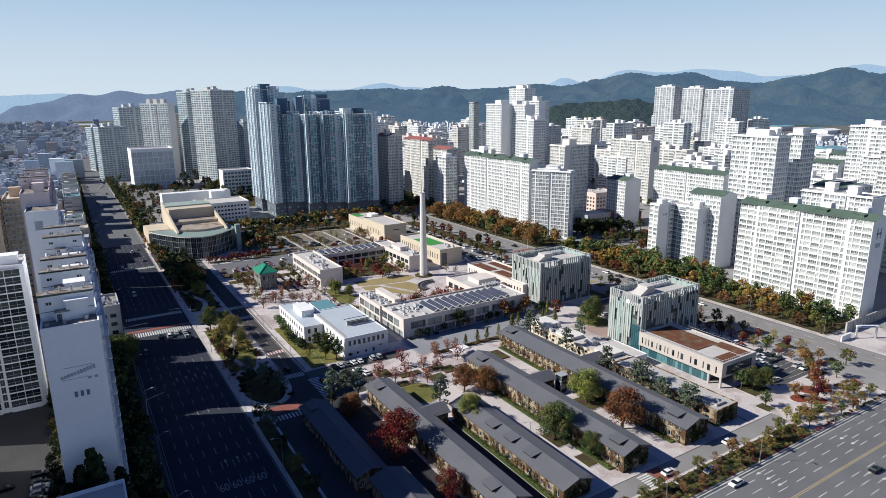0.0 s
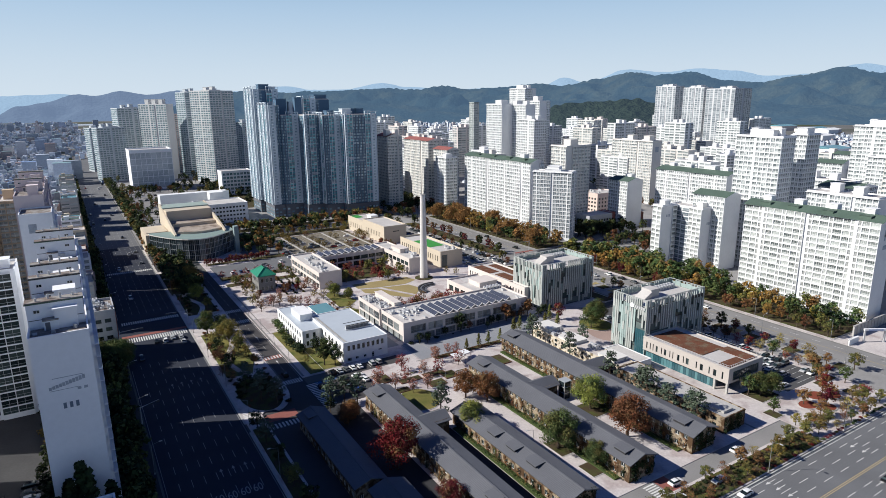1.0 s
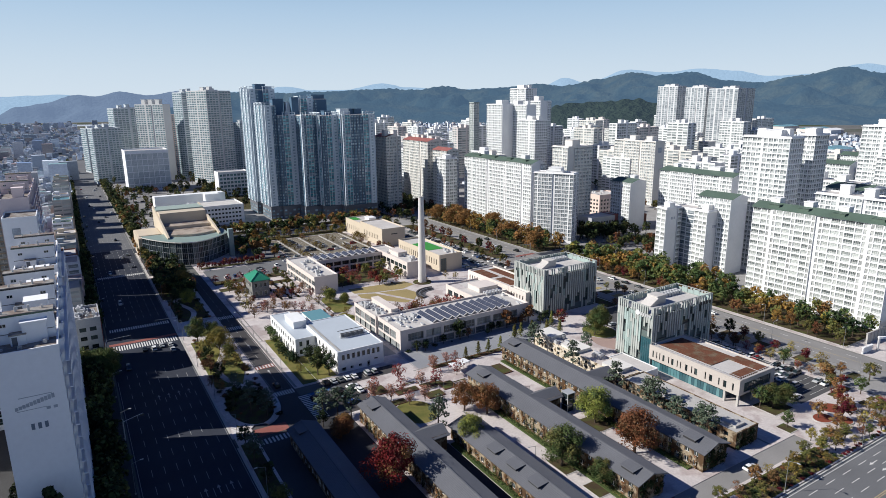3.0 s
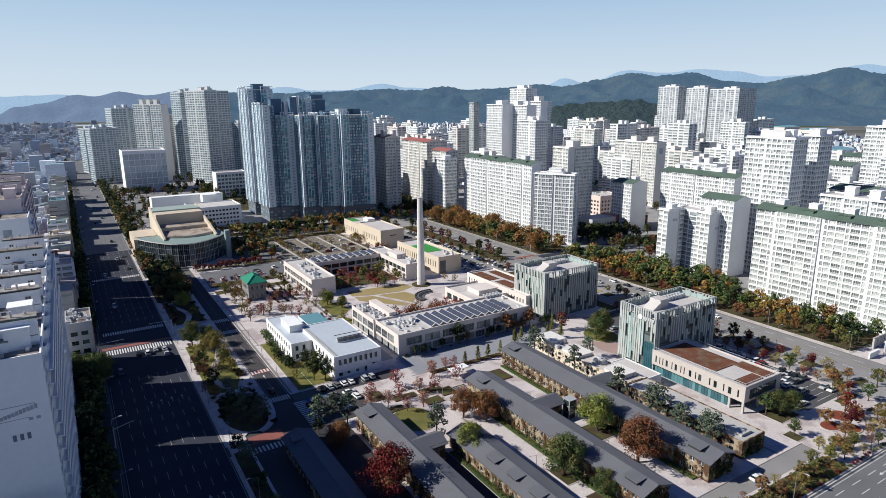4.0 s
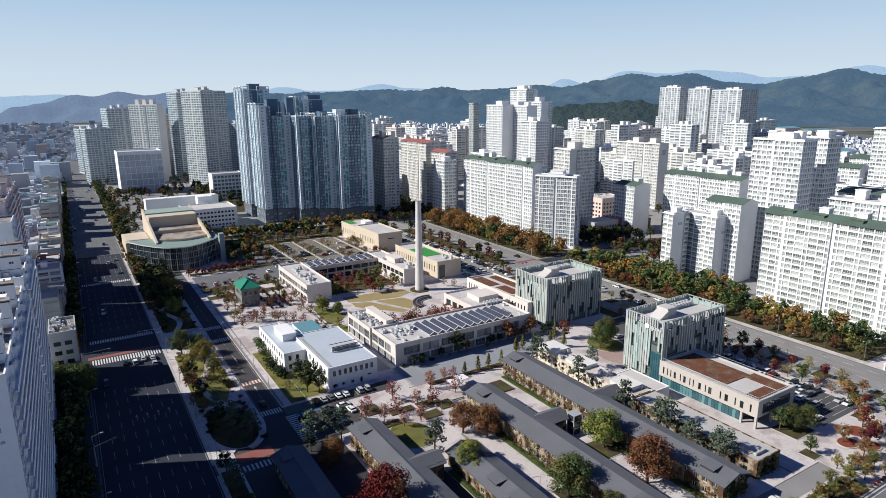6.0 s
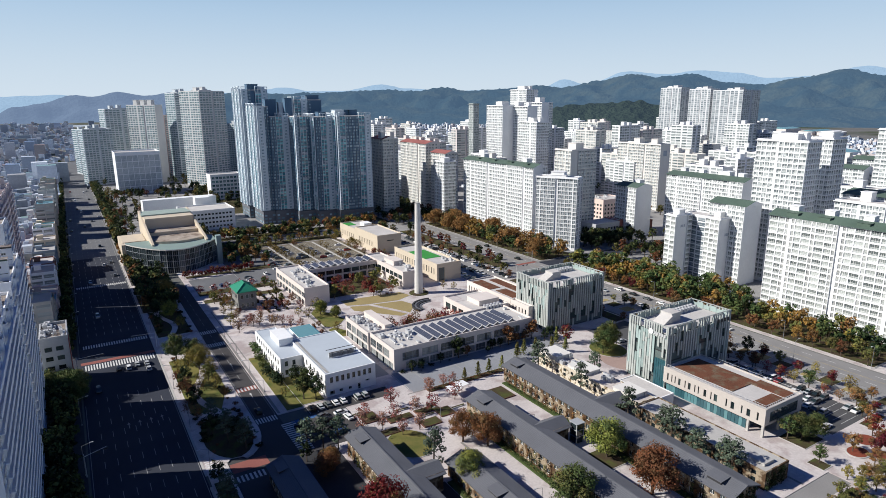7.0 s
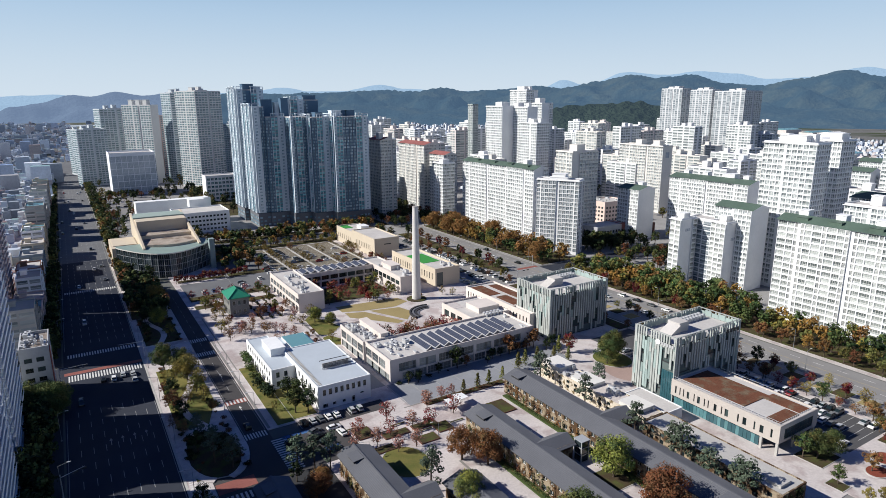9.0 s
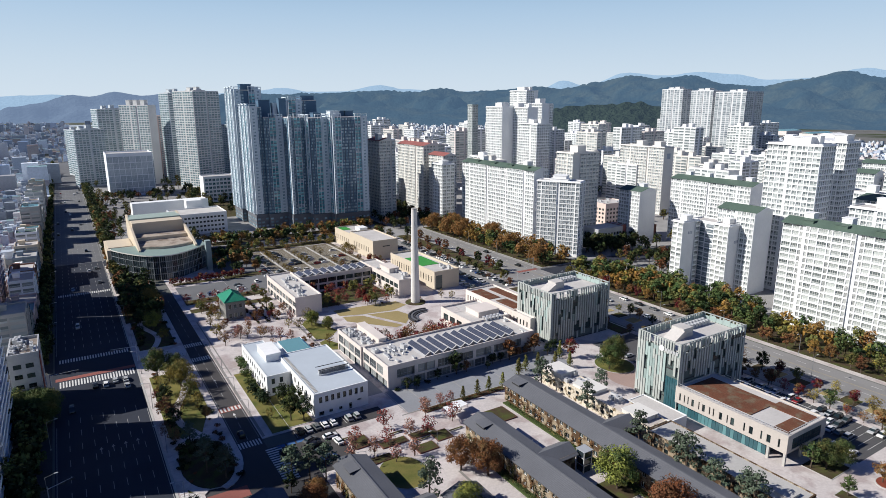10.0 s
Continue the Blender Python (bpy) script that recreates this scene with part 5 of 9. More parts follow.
# cream halls to the north-east
nb = block("beige_hall", "beige stone hall with slit windows", "hall", 190, 391, 208, 428, 12, CREAM, ROOFC, {'W': slots(37, 9, 0.7, 4.0, 7.5, 6)}, parapet=0.8)
block("", "", "", 190, 428, 208, 456, 10.5, CREAM, ROOFC, {'W': slots(28, 7, 0.7, 3.5, 7.0)}, parapet=0.8, parent=nb)
a = Acc(); a.box(200, 434, 10.6, 206, 442, 13.0); a.box(199.8, 433.8, 13.0, 206.2, 442.2, 13.2); wpart("roof_house", a, WHITE, nb)
a = Acc(); a.box(197, 390.85, 8.4, 202, 390.98, 9.0); wpart("sign_bar", a, DMETAL, nb, "dark lettering bar")
cb = block("cream_hall", "cream stone hall with slit windows and green roof court", "hall", 190, 313.5, 206, 366, 9.2, CREAM, ROOFC, {'W': slots(52, 17, 0.8, 3.6, 7.2), 'S': [(1, 5, 0.3, 8.0)]}, parapet=1.2)
a = Acc(); a.box(198, 316, 9.3, 205, 330, 9.5); wpart("roof_deck", a, ROOFC, cb)
roof_units(cb, [(199, 317, 204, 329, 6)], 9.5, 9)
a = Acc(); a.box(192.5, 331, 9.2, 203.5, 352, 9.62); wpart("roof_court", a, BRIGHTGREEN, cb, "bright green coated roof court")
a = Acc(); a.box(191.5, 444, 10.5, 198, 454.5, 10.93); wpart("roof_court", a, BRIGHTGREEN, nb, "bright green coated roof court")

# annex with planted brown roof beds, joined to the northern glass block
ax = block("annex", "pale stone annex with slit windows and brown roof beds", "office building", 188, 243.5, 205, 280, 8.8, STONE, ROOFC, {'W': slots(36, 15, 0.8, 4.4, 7.4, 1), 'N': []}, parapet=0.8)
block("", "", "", 188, 230, 190.8, 243.3, 8.8, STONE, ROOFC, {'W': slots(13, 5, 0.8, 4.4, 7.4, 0.8)}, parapet=0.8, parent=ax)
for r in ((189.5, 262, 196, 278), (191, 245, 197, 259), (199, 246, 204, 276)):
    a = Acc(); a.box(r[0], r[1], 8.9, r[2], r[3], 9.25); wpart("roof_bed", a, BROWNROOF, ax, "brown planted bed")


# ---- the two finned glass blocks ----
FIN_PALE = mat("pale_fin_panel", (0.40, 0.425, 0.405), rough=0.6, fine=(1.5, 0.06), broad=(0.2, 0.08), rnd=0.12)
FIN_TEAL = mat("pale_green_fin_glass", (0.30, 0.375, 0.36), rough=0.3, fine=(1.5, 0.05), broad=(0.2, 0.06), rnd=0.2)
FINS = {}


def fin_mesh(w, h, kind):
    key = (round(w, 2), round(h, 2), kind)
    if key not in FINS:
        a = Acc()
        d = 0.28 if kind == 0 else 0.12
        a.box(-w / 2, -d, 0, w / 2, 0.1, h)
        FINS[key] = a.mesh("fin", [FIN_PALE if kind == 0 else FIN_TEAL])
    return FINS[key]


def finned_block(x0, y0, x1, y1, h, floors, label, seed, cut=()):
    w, d = x1 - x0, y1 - y0
    root = thing("glass_office_block", ((x0 + x1) / 2, (y0 + y1) / 2, 0.14), label, "office building", "glass office blocks")
    rg = random.Random(seed)
    roof_z = h - 3.0
    fh = roof_z / floors
    for f in range(floors):
        a = Acc()
        a.box(-w / 2 + 0.35, -d / 2 + 0.35, f * fh + 0.35, w / 2 - 0.35, d / 2 - 0.35, (f + 1) * fh)
        part("glass_storey", a, GLASS_FIN, root, "grey-green glass storey")
        s = Acc()
        s.box(-w / 2 + 0.2, -d / 2 + 0.2, f * fh, w / 2 - 0.2, d / 2 - 0.2, f * fh + 0.35)
        part("floor_band", s, DMETAL, root)
    r = Acc()
    r.box(-w / 2 + 0.35, -d / 2 + 0.35, roof_z, w / 2 - 0.35, d / 2 - 0.35, roof_z + 0.2)
    part("roof", r, ROOFC, root)
    rail = Acc()
    for z in (h - 0.2,):
        rail.box(-w / 2, -d / 2, z, w / 2, -d / 2 + 0.45, h).box(-w / 2, d / 2 - 0.45, z, w / 2, d / 2, h)
        rail.box(-w / 2, -d / 2 + 0.45, z, -w / 2 + 0.45, d / 2 - 0.45, h).box(w / 2 - 0.45, -d / 2 + 0.45, z, w / 2, d / 2 - 0.45, h)
    part("crown_rail", rail, FIN_PALE, root)
    for s in "SWNE":
        fr = face_frame(s, w, d)
        g = Acc()
        n = int(fr[3] / 2.6)
        for i in range(n):
            if s in "NE" or rg.random() < 0.4:
                put_box(g, fr, fr[3] * i / n + 0.08, fr[3] * (i + 1) / n - 0.08, -0.3, -0.22, roof_z + 0.25, h - 0.6 - 0.5 * (i % 2))
        part("crown_glass", g, FIN_TEAL, root, "pale green roof screen glass")
    for s in "SWNE":
        fr = face_frame(s, w, d)
        (ox, oy), (ux, uy), (nx, ny), length, turn = fr
        n = int(length / (1.05 if s == 'W' else 1.3))
        step = length / n
        for i in range(n):
            u = (i + 0.5) * step
            # crown posts against the sky
            if i % 3 != 2 or rg.random() < 0.35:
                part("fin", fin_mesh(step * 0.5, 3.0, 0), None, root, at=pose(ox + ux * u, oy + uy * u, roof_z - 0.2, 0, 0, turn))
            if s in "NE":
                continue
            z = -0.0 if rg.random() < 0.5 else fh * 0.5
            while z < roof_z - 0.6:
                run = fh * rg.choice((1, 1, 1.5, 2) if s == 'S' else (1, 1.5, 2, 3))
                top = min(z + run, roof_z - 0.25)
                clear = any(s == c0 and c1 < u < c2 and z < c3 and rg.random() < c4 for c0, c1, c2, c3, c4 in cut)
                if not clear and rg.random() < (0.86 if s == 'W' else 0.8) and top - z > 0.8:
                    kind = 1 if rg.random() < (0.3 if s == 'W' else 0.06) else 0
                    part("fin", fin_mesh(step * ((0.72 if s == 'W' else 0.56) if kind == 0 else 0.85), round(top - z, 1), kind), None, root, at=pose(ox + ux * u, oy + uy * u, z, 0, 0, turn))
                z += run
        # corner posts
    for cx, cy in ((-w / 2, -d / 2), (w / 2, -d / 2), (-w / 2, d / 2), (w / 2, d / 2)):
        a = Acc(); a.box(cx - 0.2, cy - 0.2, 0, cx + 0.2, cy + 0.2, h)
        part("corner_post", a, FIN_PALE, root)
    # stair house with a sloping back, and cooling units
    a = Acc()
    a.box(-w / 2 + 11, -1, roof_z + 0.2, -w / 2 + 16, 4, roof_z + 3.6)
    m = len(a.v)
    a.v += [(-w / 2 + 6, -1.5, roof_z + 0.2), (-w / 2 + 11, -1.5, roof_z + 0.2), (-w / 2 + 11, 3.5, roof_z + 0.2), (-w / 2 + 6, 3.5, roof_z + 0.2), (-w / 2 + 11, -1.5, roof_z + 3.0), (-w / 2 + 11, 3.5, roof_z + 3.0)]
    a.f += [(m, m + 1, m + 4), (m + 2, m + 3, m + 5), (m, m + 4, m + 5, m + 3), (m + 1, m + 2, m + 5, m + 4), (m + 3, m + 2, m + 1, m)]
    a.m += [0] * 5
    part("stair_house", a, ROOFC, root)
    for i in range(14):
        a = Acc()
        x, y = w / 2 - 14 + (i % 7) * 1.7, d / 2 - 4.5 + (i // 7) * 1.8
        a.box(x - 0.6, y - 0.6, roof_z + 0.2, x + 0.6, y + 0.6, roof_z + 1.8).cyl(x, y, roof_z + 1.8, roof_z + 1.95, 0.5, 0.5, 10)
        part("cooling_unit", a, METAL, root)
    for i in range(4):
        a = Acc()
        x, y = -w / 2 + 12 + i * 1.6, -d / 2 + 3.5 + rg.uniform(-0.5, 0.5)
        a.box(x - 0.5, y - 0.4, roof_z + 0.2, x + 0.5, y + 0.4, roof_z + 1.0)
        part("roof_box", a, METAL, root)
    return root


finned_block(191, 220.5, 224.5, 242.5, 22.6, 6, "grey-green glass office block with vertical stone fins", 21)
gb = finned_block(187.8, 155, 222.6, 172, 23.6, 6, "glass office block with staggered fins and a round sign", 22, cut=(('W', 12.2, 17.1, 11.0, 1.0), ('S', 2.0, 30.0, 8.5, 0.8)))
a = Acc()
for i in range(5):
    a.box(-17.62, -8.4 + i * 0.95, 0.4, -17.5, -7.55 + i * 0.95, 11.2)
part("glass_stair", a, GLASS_T, gb, "tall teal stair glazing")
a = Acc()
a.cyl(0, 0, 0, 0.15, 1.0, 1.0, 20)
part("sign_disc", a, WHITE, gb, "round white sign", at=pose(-17.75, -1.5, 20.2, 0, -90, 0))
for i in range(5):
    a = Acc(); a.box(-17.82, -3.6 - i * 1.05, 19.5, -17.7, -2.85 - i * 1.05, 20.6); part("sign_bar", a, METAL, gb)
for i in range(4):
    a = Acc(); a.box(9.5 + i * 1.9, -8.85, 19.8, 10.8 + i * 1.9, -8.75, 21.2); part("sign_bar", a, DMETAL, gb)

# podium on legs
pd = thing("podium_building", (197, 136, 0.14), "pale stone podium on legs with slit windows and planted roof", "office building")
PODSTONE = mat("beige_granite_panels", (0.47, 0.43, 0.395), fine=(1.5, 0.06), broad=(0.15, 0.1), bump=0.1)
WP = [(1.6, 2.2), (3.4, 3.8), (4.8, 5.2), (6.3, 7.2), (8.9, 9.3), (10.3, 11.3), (12.8, 13.2), (14.2, 14.6), (16.4, 17.4), (19.0, 19.4), (20.3, 21.5), (24.6, 25.1), (26.4, 27.6), (30.0, 30.5), (31.9, 33.1), (35.3, 35.9)]
block("", "", "", 187, 118, 207, 155, 9.0, PODSTONE, ROOFC, {'W': [(u0 * 36.5 / 37.5, u1 * 36.5 / 37.5, 5.0, 7.6 if (u1 - u0) < 0.7 else 7.4) for u0, u1 in WP], 'S': [(2.5, 17.5, 4.6, 8.0)]}, z_low=3.9, parapet=0.5, parent=pd, glass_m=GLASS_D)
for i in range(24):
    a = Acc(); y = 124.5 + i * 1.25
    a.box(188.3, y + 0.05, 0.0, 188.45, y + 1.2, 4.0); wpart("glass_panel", a, GLASS_T, pd, "teal ground floor glazing")
# dark-painted block for the unlit space behind the glazing
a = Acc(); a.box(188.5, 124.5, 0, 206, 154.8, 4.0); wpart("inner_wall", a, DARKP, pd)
for x, y in ((187.6, 118.6), (196, 118.6), (206.4, 118.6), (187.6, 123.4)):
    a = Acc(); a.box(x - 0.35, y - 0.35, 0, x + 0.35, y + 0.35, 4.05); wpart("leg", a, CONC, pd)
for r in ((190, 131, 203, 153), (200, 119.5, 205.2, 131), (189.2, 119.3, 199, 123.5)):
    a = Acc(); a.box(r[0], r[1], 9.2, r[2], r[3], 9.5); wpart("roof_bed", a, BROWNROOF, pd, "brown planted roof bed")
for i in range(34):
    a = Acc(); y = 118.6 + i * 1.07
    a.box(187.55, y, 9.6, 187.62, y + 0.07, 10.5); wpart("rail_post", a, METAL, pd)
for i in range(18):
    a = Acc(); x = 187.8 + i * 1.07
    a.box(x, 118.5, 9.6, x + 0.07, 118.57, 10.5); wpart("rail_post", a, METAL, pd)
a = Acc(); a.box(187.53, 118.5, 10.5, 187.64, 154.5, 10.58).box(187.6, 118.45, 10.5, 206.5, 118.6, 10.58).box(206.4, 118.5, 10.5, 206.5, 150, 10.58); wpart("rail", a, METAL, pd)
# entrance pavilion and the long low annex beside the barracks row
block("entrance_pavilion", "flat white entrance pavilion", "pavilion", 174.2, 146.5, 182, 163.5, 4.0, WHITE, ROOFC, {'W': slots(15.5, 4, 1.0, 1.0, 2.6), 'S': [(1, 3.4, 0.2, 3.0)]}, parapet=0.3)
lb = block("low_annex", "long low cream building with flat concrete roof and ivy", "annex", 163, 103, 173.6, 146, 5.0, BRICKW, CONC, {'W': slots(43, 11, 1.4, 1.0, 2.4) + slots(43, 11, 1.4, 3.2, 4.4), 'S': [(2, 3.4, 1, 2.4), (5.5, 6.8, 1, 2.4)]}, parapet=0.35)
lb2 = block("low_annex", "long low cream building with flat roof in two steps", "annex", 165, 147, 173, 196, 4.6, mat("stained_cream_plaster", (0.60, 0.54, 0.44), fine=(2.0, 0.2), broad=(0.3, 0.3), second=((0.14, 0.10, 0.05), 0.6, 0.5, 0.62)), mat("tan_roof_screed", (0.50, 0.455, 0.42), fine=(1.0, 0.15), broad=(0.1, 0.25)), {'W': slots(49, 12, 1.4, 1.0, 2.2) + slots(49, 12, 1.4, 2.9, 4.0), 'S': []}, parapet=0.35)
a = Acc(); a.box(165.5, 105, 5.1, 170, 109, 6.0); wpart("roof_box", a, CONC, lb)
roof_units(lb2, [(165.6, 150, 172.4, 194, 22)], 4.7, 17)
for y0, y1, z in ((150, 158, 6.2), (171, 180, 6.0), (186, 195, 6.6)):
    a = Acc(); a.box(165.4, y0, 4.5, 172.6, y1, z).box(165.2, y0 - 0.2, z, 172.8, y1 + 0.2, z + 0.18); wpart("upper_step", a, WHITE2, lb2, "cream raised roof storey")


# ---- the barracks row: long houses with slate roofs ----
def long_house(x0, y0, x1, y1, eave, ridge, label, floors=2, dormers=(), cross=None, wall_m=BRICKW, roof_m=SLATE):
    w, d = x1 - x0, y1 - y0
    root = thing("long_house", ((x0 + x1) / 2, (y0 + y1) / 2, 0.14), label, "house", "long houses")
    a = Acc()
    holes = []
    fl = eave / floors
    n = int(d / 2.9)
    for f in range(floors):
        holes += slots(d, n, 1.35, f * fl + 0.75, f * fl + 2.3, 1.0)
    end = [(w / 2 - 3.2, w / 2 - 2.0, f * fl + 0.9, f * fl + 2.2) for f in range(floors)] + [(w / 2 + 1.6, w / 2 + 2.8, f * fl + 0.9, f * fl + 2.2) for f in range(floors)]
    for s, hs in (('W', holes), ('E', holes), ('S', end), ('N', [])):
        opened_wall(a, face_frame(s, w, d), eave, hs, t=0.35)
    for y in (-d / 2 + 0.001, d / 2 - 0.3):
        m = len(a.v)
        a.v += [(-w / 2, y, eave), (w / 2, y, eave), (0, y, ridge - 0.1), (-w / 2, y + 0.3, eave), (w / 2, y + 0.3, eave), (0, y + 0.3, ridge - 0.1)]
        a.f += [(m, m + 1, m + 2), (m + 5, m + 4, m + 3), (m, m + 2, m + 5, m + 3), (m + 1, m + 4, m + 5, m + 2)]
        a.m += [0] * 4
    part("wall", a, wall_m, root)
    # dark-painted filling where the unlit rooms would be
    a = Acc(); a.box(-w / 2 + 0.4, -d / 2 + 0.4, 0, w / 2 - 0.4, d / 2 - 0.4, eave - 0.1)
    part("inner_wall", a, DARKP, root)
    for s, hs in (('W', holes), ('E', []), ('S', end)):
        (ox, oy), (ux, uy), (nx, ny), _, turn = face_frame(s, w, d)
        for u0, u1, z0, z1 in hs:
            um = (u0 + u1) / 2
            part("window", window_mesh(u1 - u0, z1 - z0, 2, FRAME, GLASS_D), None, root, at=pose(ox + ux * um - nx * 0.2, oy + uy * um - ny * 0.2, z0, 0, 0, turn))
    e = 0.7
    drop = (ridge - eave) * e / (w / 2)
    for sgn in (-1, 1):
        r = Acc()
        X = sgn * (w / 2 + e)
        low_z = eave - drop
        n_c = 12
        y0r, y1r = -d / 2 - e, d / 2 + e
        line = []
        for i in range(n_c):
            k0, k1 = i / n_c, (i + 1) / n_c
            line += [(X * k0, ridge + (low_z - ridge) * k0), (X * k1, ridge + (low_z - ridge) * k1 + 0.05)]
        line.append((X, low_z - 0.2))
        r.v += [(x, y, z) for x, z in line for y in (y0r, y1r)]
        for i in range(len(line) - 1):
            q = (2 * i, 2 * i + 1, 2 * i + 3, 2 * i + 2)
            r.f.append(q if sgn > 0 else q[::-1])
            r.m.append(0)
        r.quad([(0, -d / 2 - e, ridge - 0.25), (X, -d / 2 - e, low_z - 0.2), (X, d / 2 + e, low_z - 0.2), (0, d / 2 + e, ridge - 0.25)])
        for yy in (-d / 2 - e, d / 2 + e):
            r.quad([(0, yy, ridge), (X, yy, low_z), (X, yy, low_z - 0.2), (0, yy, ridge - 0.25)])
        part("roof_slope", r, roof_m, root)
    a = Acc(); a.box(-0.25, -d / 2 - e, ridge - 0.05, 0.25, d / 2 + e, ridge + 0.12)
    part("ridge_cap", a, roof_m, root)
    for sgn in (-1, 1):
        a = Acc(); a.tube((sgn * (w / 2 + e + 0.05), -d / 2 - e, eave - drop - 0.1), (sgn * (w / 2 + e + 0.05), d / 2 + e, eave - drop - 0.1), 0.1, 0.1, 6)
        part("gutter", a, DMETAL, root)
    for y in dormers:
        a = Acc()
        yy = y - (y0 + y1) / 2
        z0 = eave + (ridge - eave) * 0.28
        a.box(-w * 0.36, yy - 2.0, z0 - 0.4, -w * 0.10, yy + 2.0, ridge - 0.2)
        dm = part("dormer", a, DMETAL, root, "dark roof dormer")
        a = Acc()
        m0 = [(-w * 0.40, yy - 2.3, ridge - 0.2), (-w * 0.04, yy - 2.3, ridge + 0.12), (-w * 0.04, yy + 2.3, ridge + 0.12), (-w * 0.40, yy + 2.3, ridge - 0.2)]
        a.quad(m0); a.quad([(x, yv, z - 0.15) for x, yv, z in reversed(m0)])
        for i in range(4):
            p, q = m0[i], m0[(i + 1) % 4]
            a.quad([(p[0], p[1], p[2] - 0.15), (q[0], q[1], q[2] - 0.15), q, p])
        part("dormer_roof", a, roof_m, dm)
    if cross:
        yc, length = cross[0] - (y0 + y1) / 2, cross[1]
        x2 = w / 2 + length
        a = Acc()
        a.box(w / 2 - 0.5, yc - 3.2, 0, x2, yc + 3.2, eave - 0.3)
        m = len(a.v)
        a.v += [(x2, yc - 3.2, eave - 0.3), (x2, yc + 3.2, eave - 0.3), (x2, yc, ridge - 0.5)]
        a.f.append((m, m + 1, m + 2)); a.m.append(0)
        wing = part("cross_wing", a, wall_m, root)
        for sgn in (-1, 1):
            r = Acc()
            r.v += [(0.2, yc, ridge - 0.25), (x2 + 0.6, yc, ridge - 0.25), (x2 + 0.6, yc + sgn * 3.9, eave - 0.7), (w / 2 - 0.6, yc + sgn * 3.9, eave - 0.7)]
            r.v += [(x, y, z - 0.2) for x, y, z in r.v]
            r.f += [(0, 1, 2, 3) if sgn < 0 else (3, 2, 1, 0), (4, 5, 6, 7), (1, 2, 6, 5), (2, 3, 7, 6), (0, 1, 5, 4), (0, 3, 7, 4)]
            r.m += [0] * 6
            part("roof_slope", r, roof_m, wing)
    return root


long_house(145.3, 101, 155.5, 192, 6.0, 7.7, "long ivy-clad house with a slate-grey gable roof", dormers=(188, 107), cross=(153, 7))
long_house(119.4, 101, 129, 177.5, 6.0, 7.6, "long brick and plaster house under a slate-grey roof", dormers=(172, 106), cross=(151, 7))
long_house(96.6, 100, 106, 153, 4.4, 5.9, "low slate-roofed house with three roof dormers", floors=1, dormers=(134, 125, 116))
long_house(77.4, 101, 86, 177, 6.0, 7.5, "long slate-roofed house partly in deep shade", dormers=(172, 108), cross=(151, 6))
long_house(54.2, 132, 62.2, 176, 5.0, 6.4, "slate-roofed house in the shadow of the flats", floors=1, dormers=(172,))
long_house(57, 99, 66, 129, 5.0, 6.5, "slate-roofed house in the shadow of the flats", floors=1)

# glass lift shaft between two long houses
lf = thing("lift_tower", (138.5, 147, 0.14), "small glazed steel lift tower", "lift tower")
for sx in (-1.4, 1.4):
    for sy in (-1.4, 1.4):
        a = Acc(); a.box(sx - 0.12, sy - 0.12, 0, sx + 0.12, sy + 0.12, 6.4); part("post", a, METAL, lf)
for z in (2.2, 4.3, 6.3):
    a = Acc(); a.box(-1.5, -1.5, z, 1.5, -1.35, z + 0.15).box(-1.5, 1.35, z, 1.5, 1.5, z + 0.15).box(-1.5, -1.35, z, -1.35, 1.35, z + 0.15).box(1.35, -1.35, z, 1.5, 1.35, z + 0.15)
    part("rail", a, METAL, lf)
a = Acc(); a.box(-1.3, -1.3, 0.1, 1.3, 1.3, 6.2); part("glass", a, GLASS_TH, lf)
a = Acc(); a.box(-1.7, -1.7, 6.45, 1.7, 1.7, 6.6); part("roof", a, SASH, lf)

# ---- chimney ----
ch = thing("chimney", (171, 301, 0.14), "tall slim pale concrete chimney on a round bed", "chimney")
a = Acc()
for i in range(12):
    z0, z1 = 48.5 * i / 12, 48.5 * (i + 1) / 12
    r0, r1 = 2.35 - 0.95 * i / 12, 2.35 - 0.95 * (i + 1) / 12
    a.cyl(0, 0, z0, z1, r0, r1, 24)
part("shaft", a, mat("chimney_concrete", (0.60, 0.59, 0.57), fine=(1.0, 0.08), broad=(0.15, 0.15)), ch)
a = Acc(); a.cyl(0, 0, 48.5, 49.0, 1.5, 1.5, 24); part("rim", a, CONC, ch)
a = Acc(); a.cyl(0, 0, -0.05, 0.35, 5.2, 5.2, 28); part("planting_ring", a, SOIL, ch)

STAINED = mat("stained_beige_roof", (0.36, 0.31, 0.26), fine=(0.8, 0.25), broad=(0.2, 0.3), second=((0.20, 0.155, 0.125), 0.15, 0.5, 0.62))
SAGEGREY = mat("teal_grey_panels", (0.24, 0.31, 0.31), fine=(0.8, 0.06), broad=(0.1, 0.1))
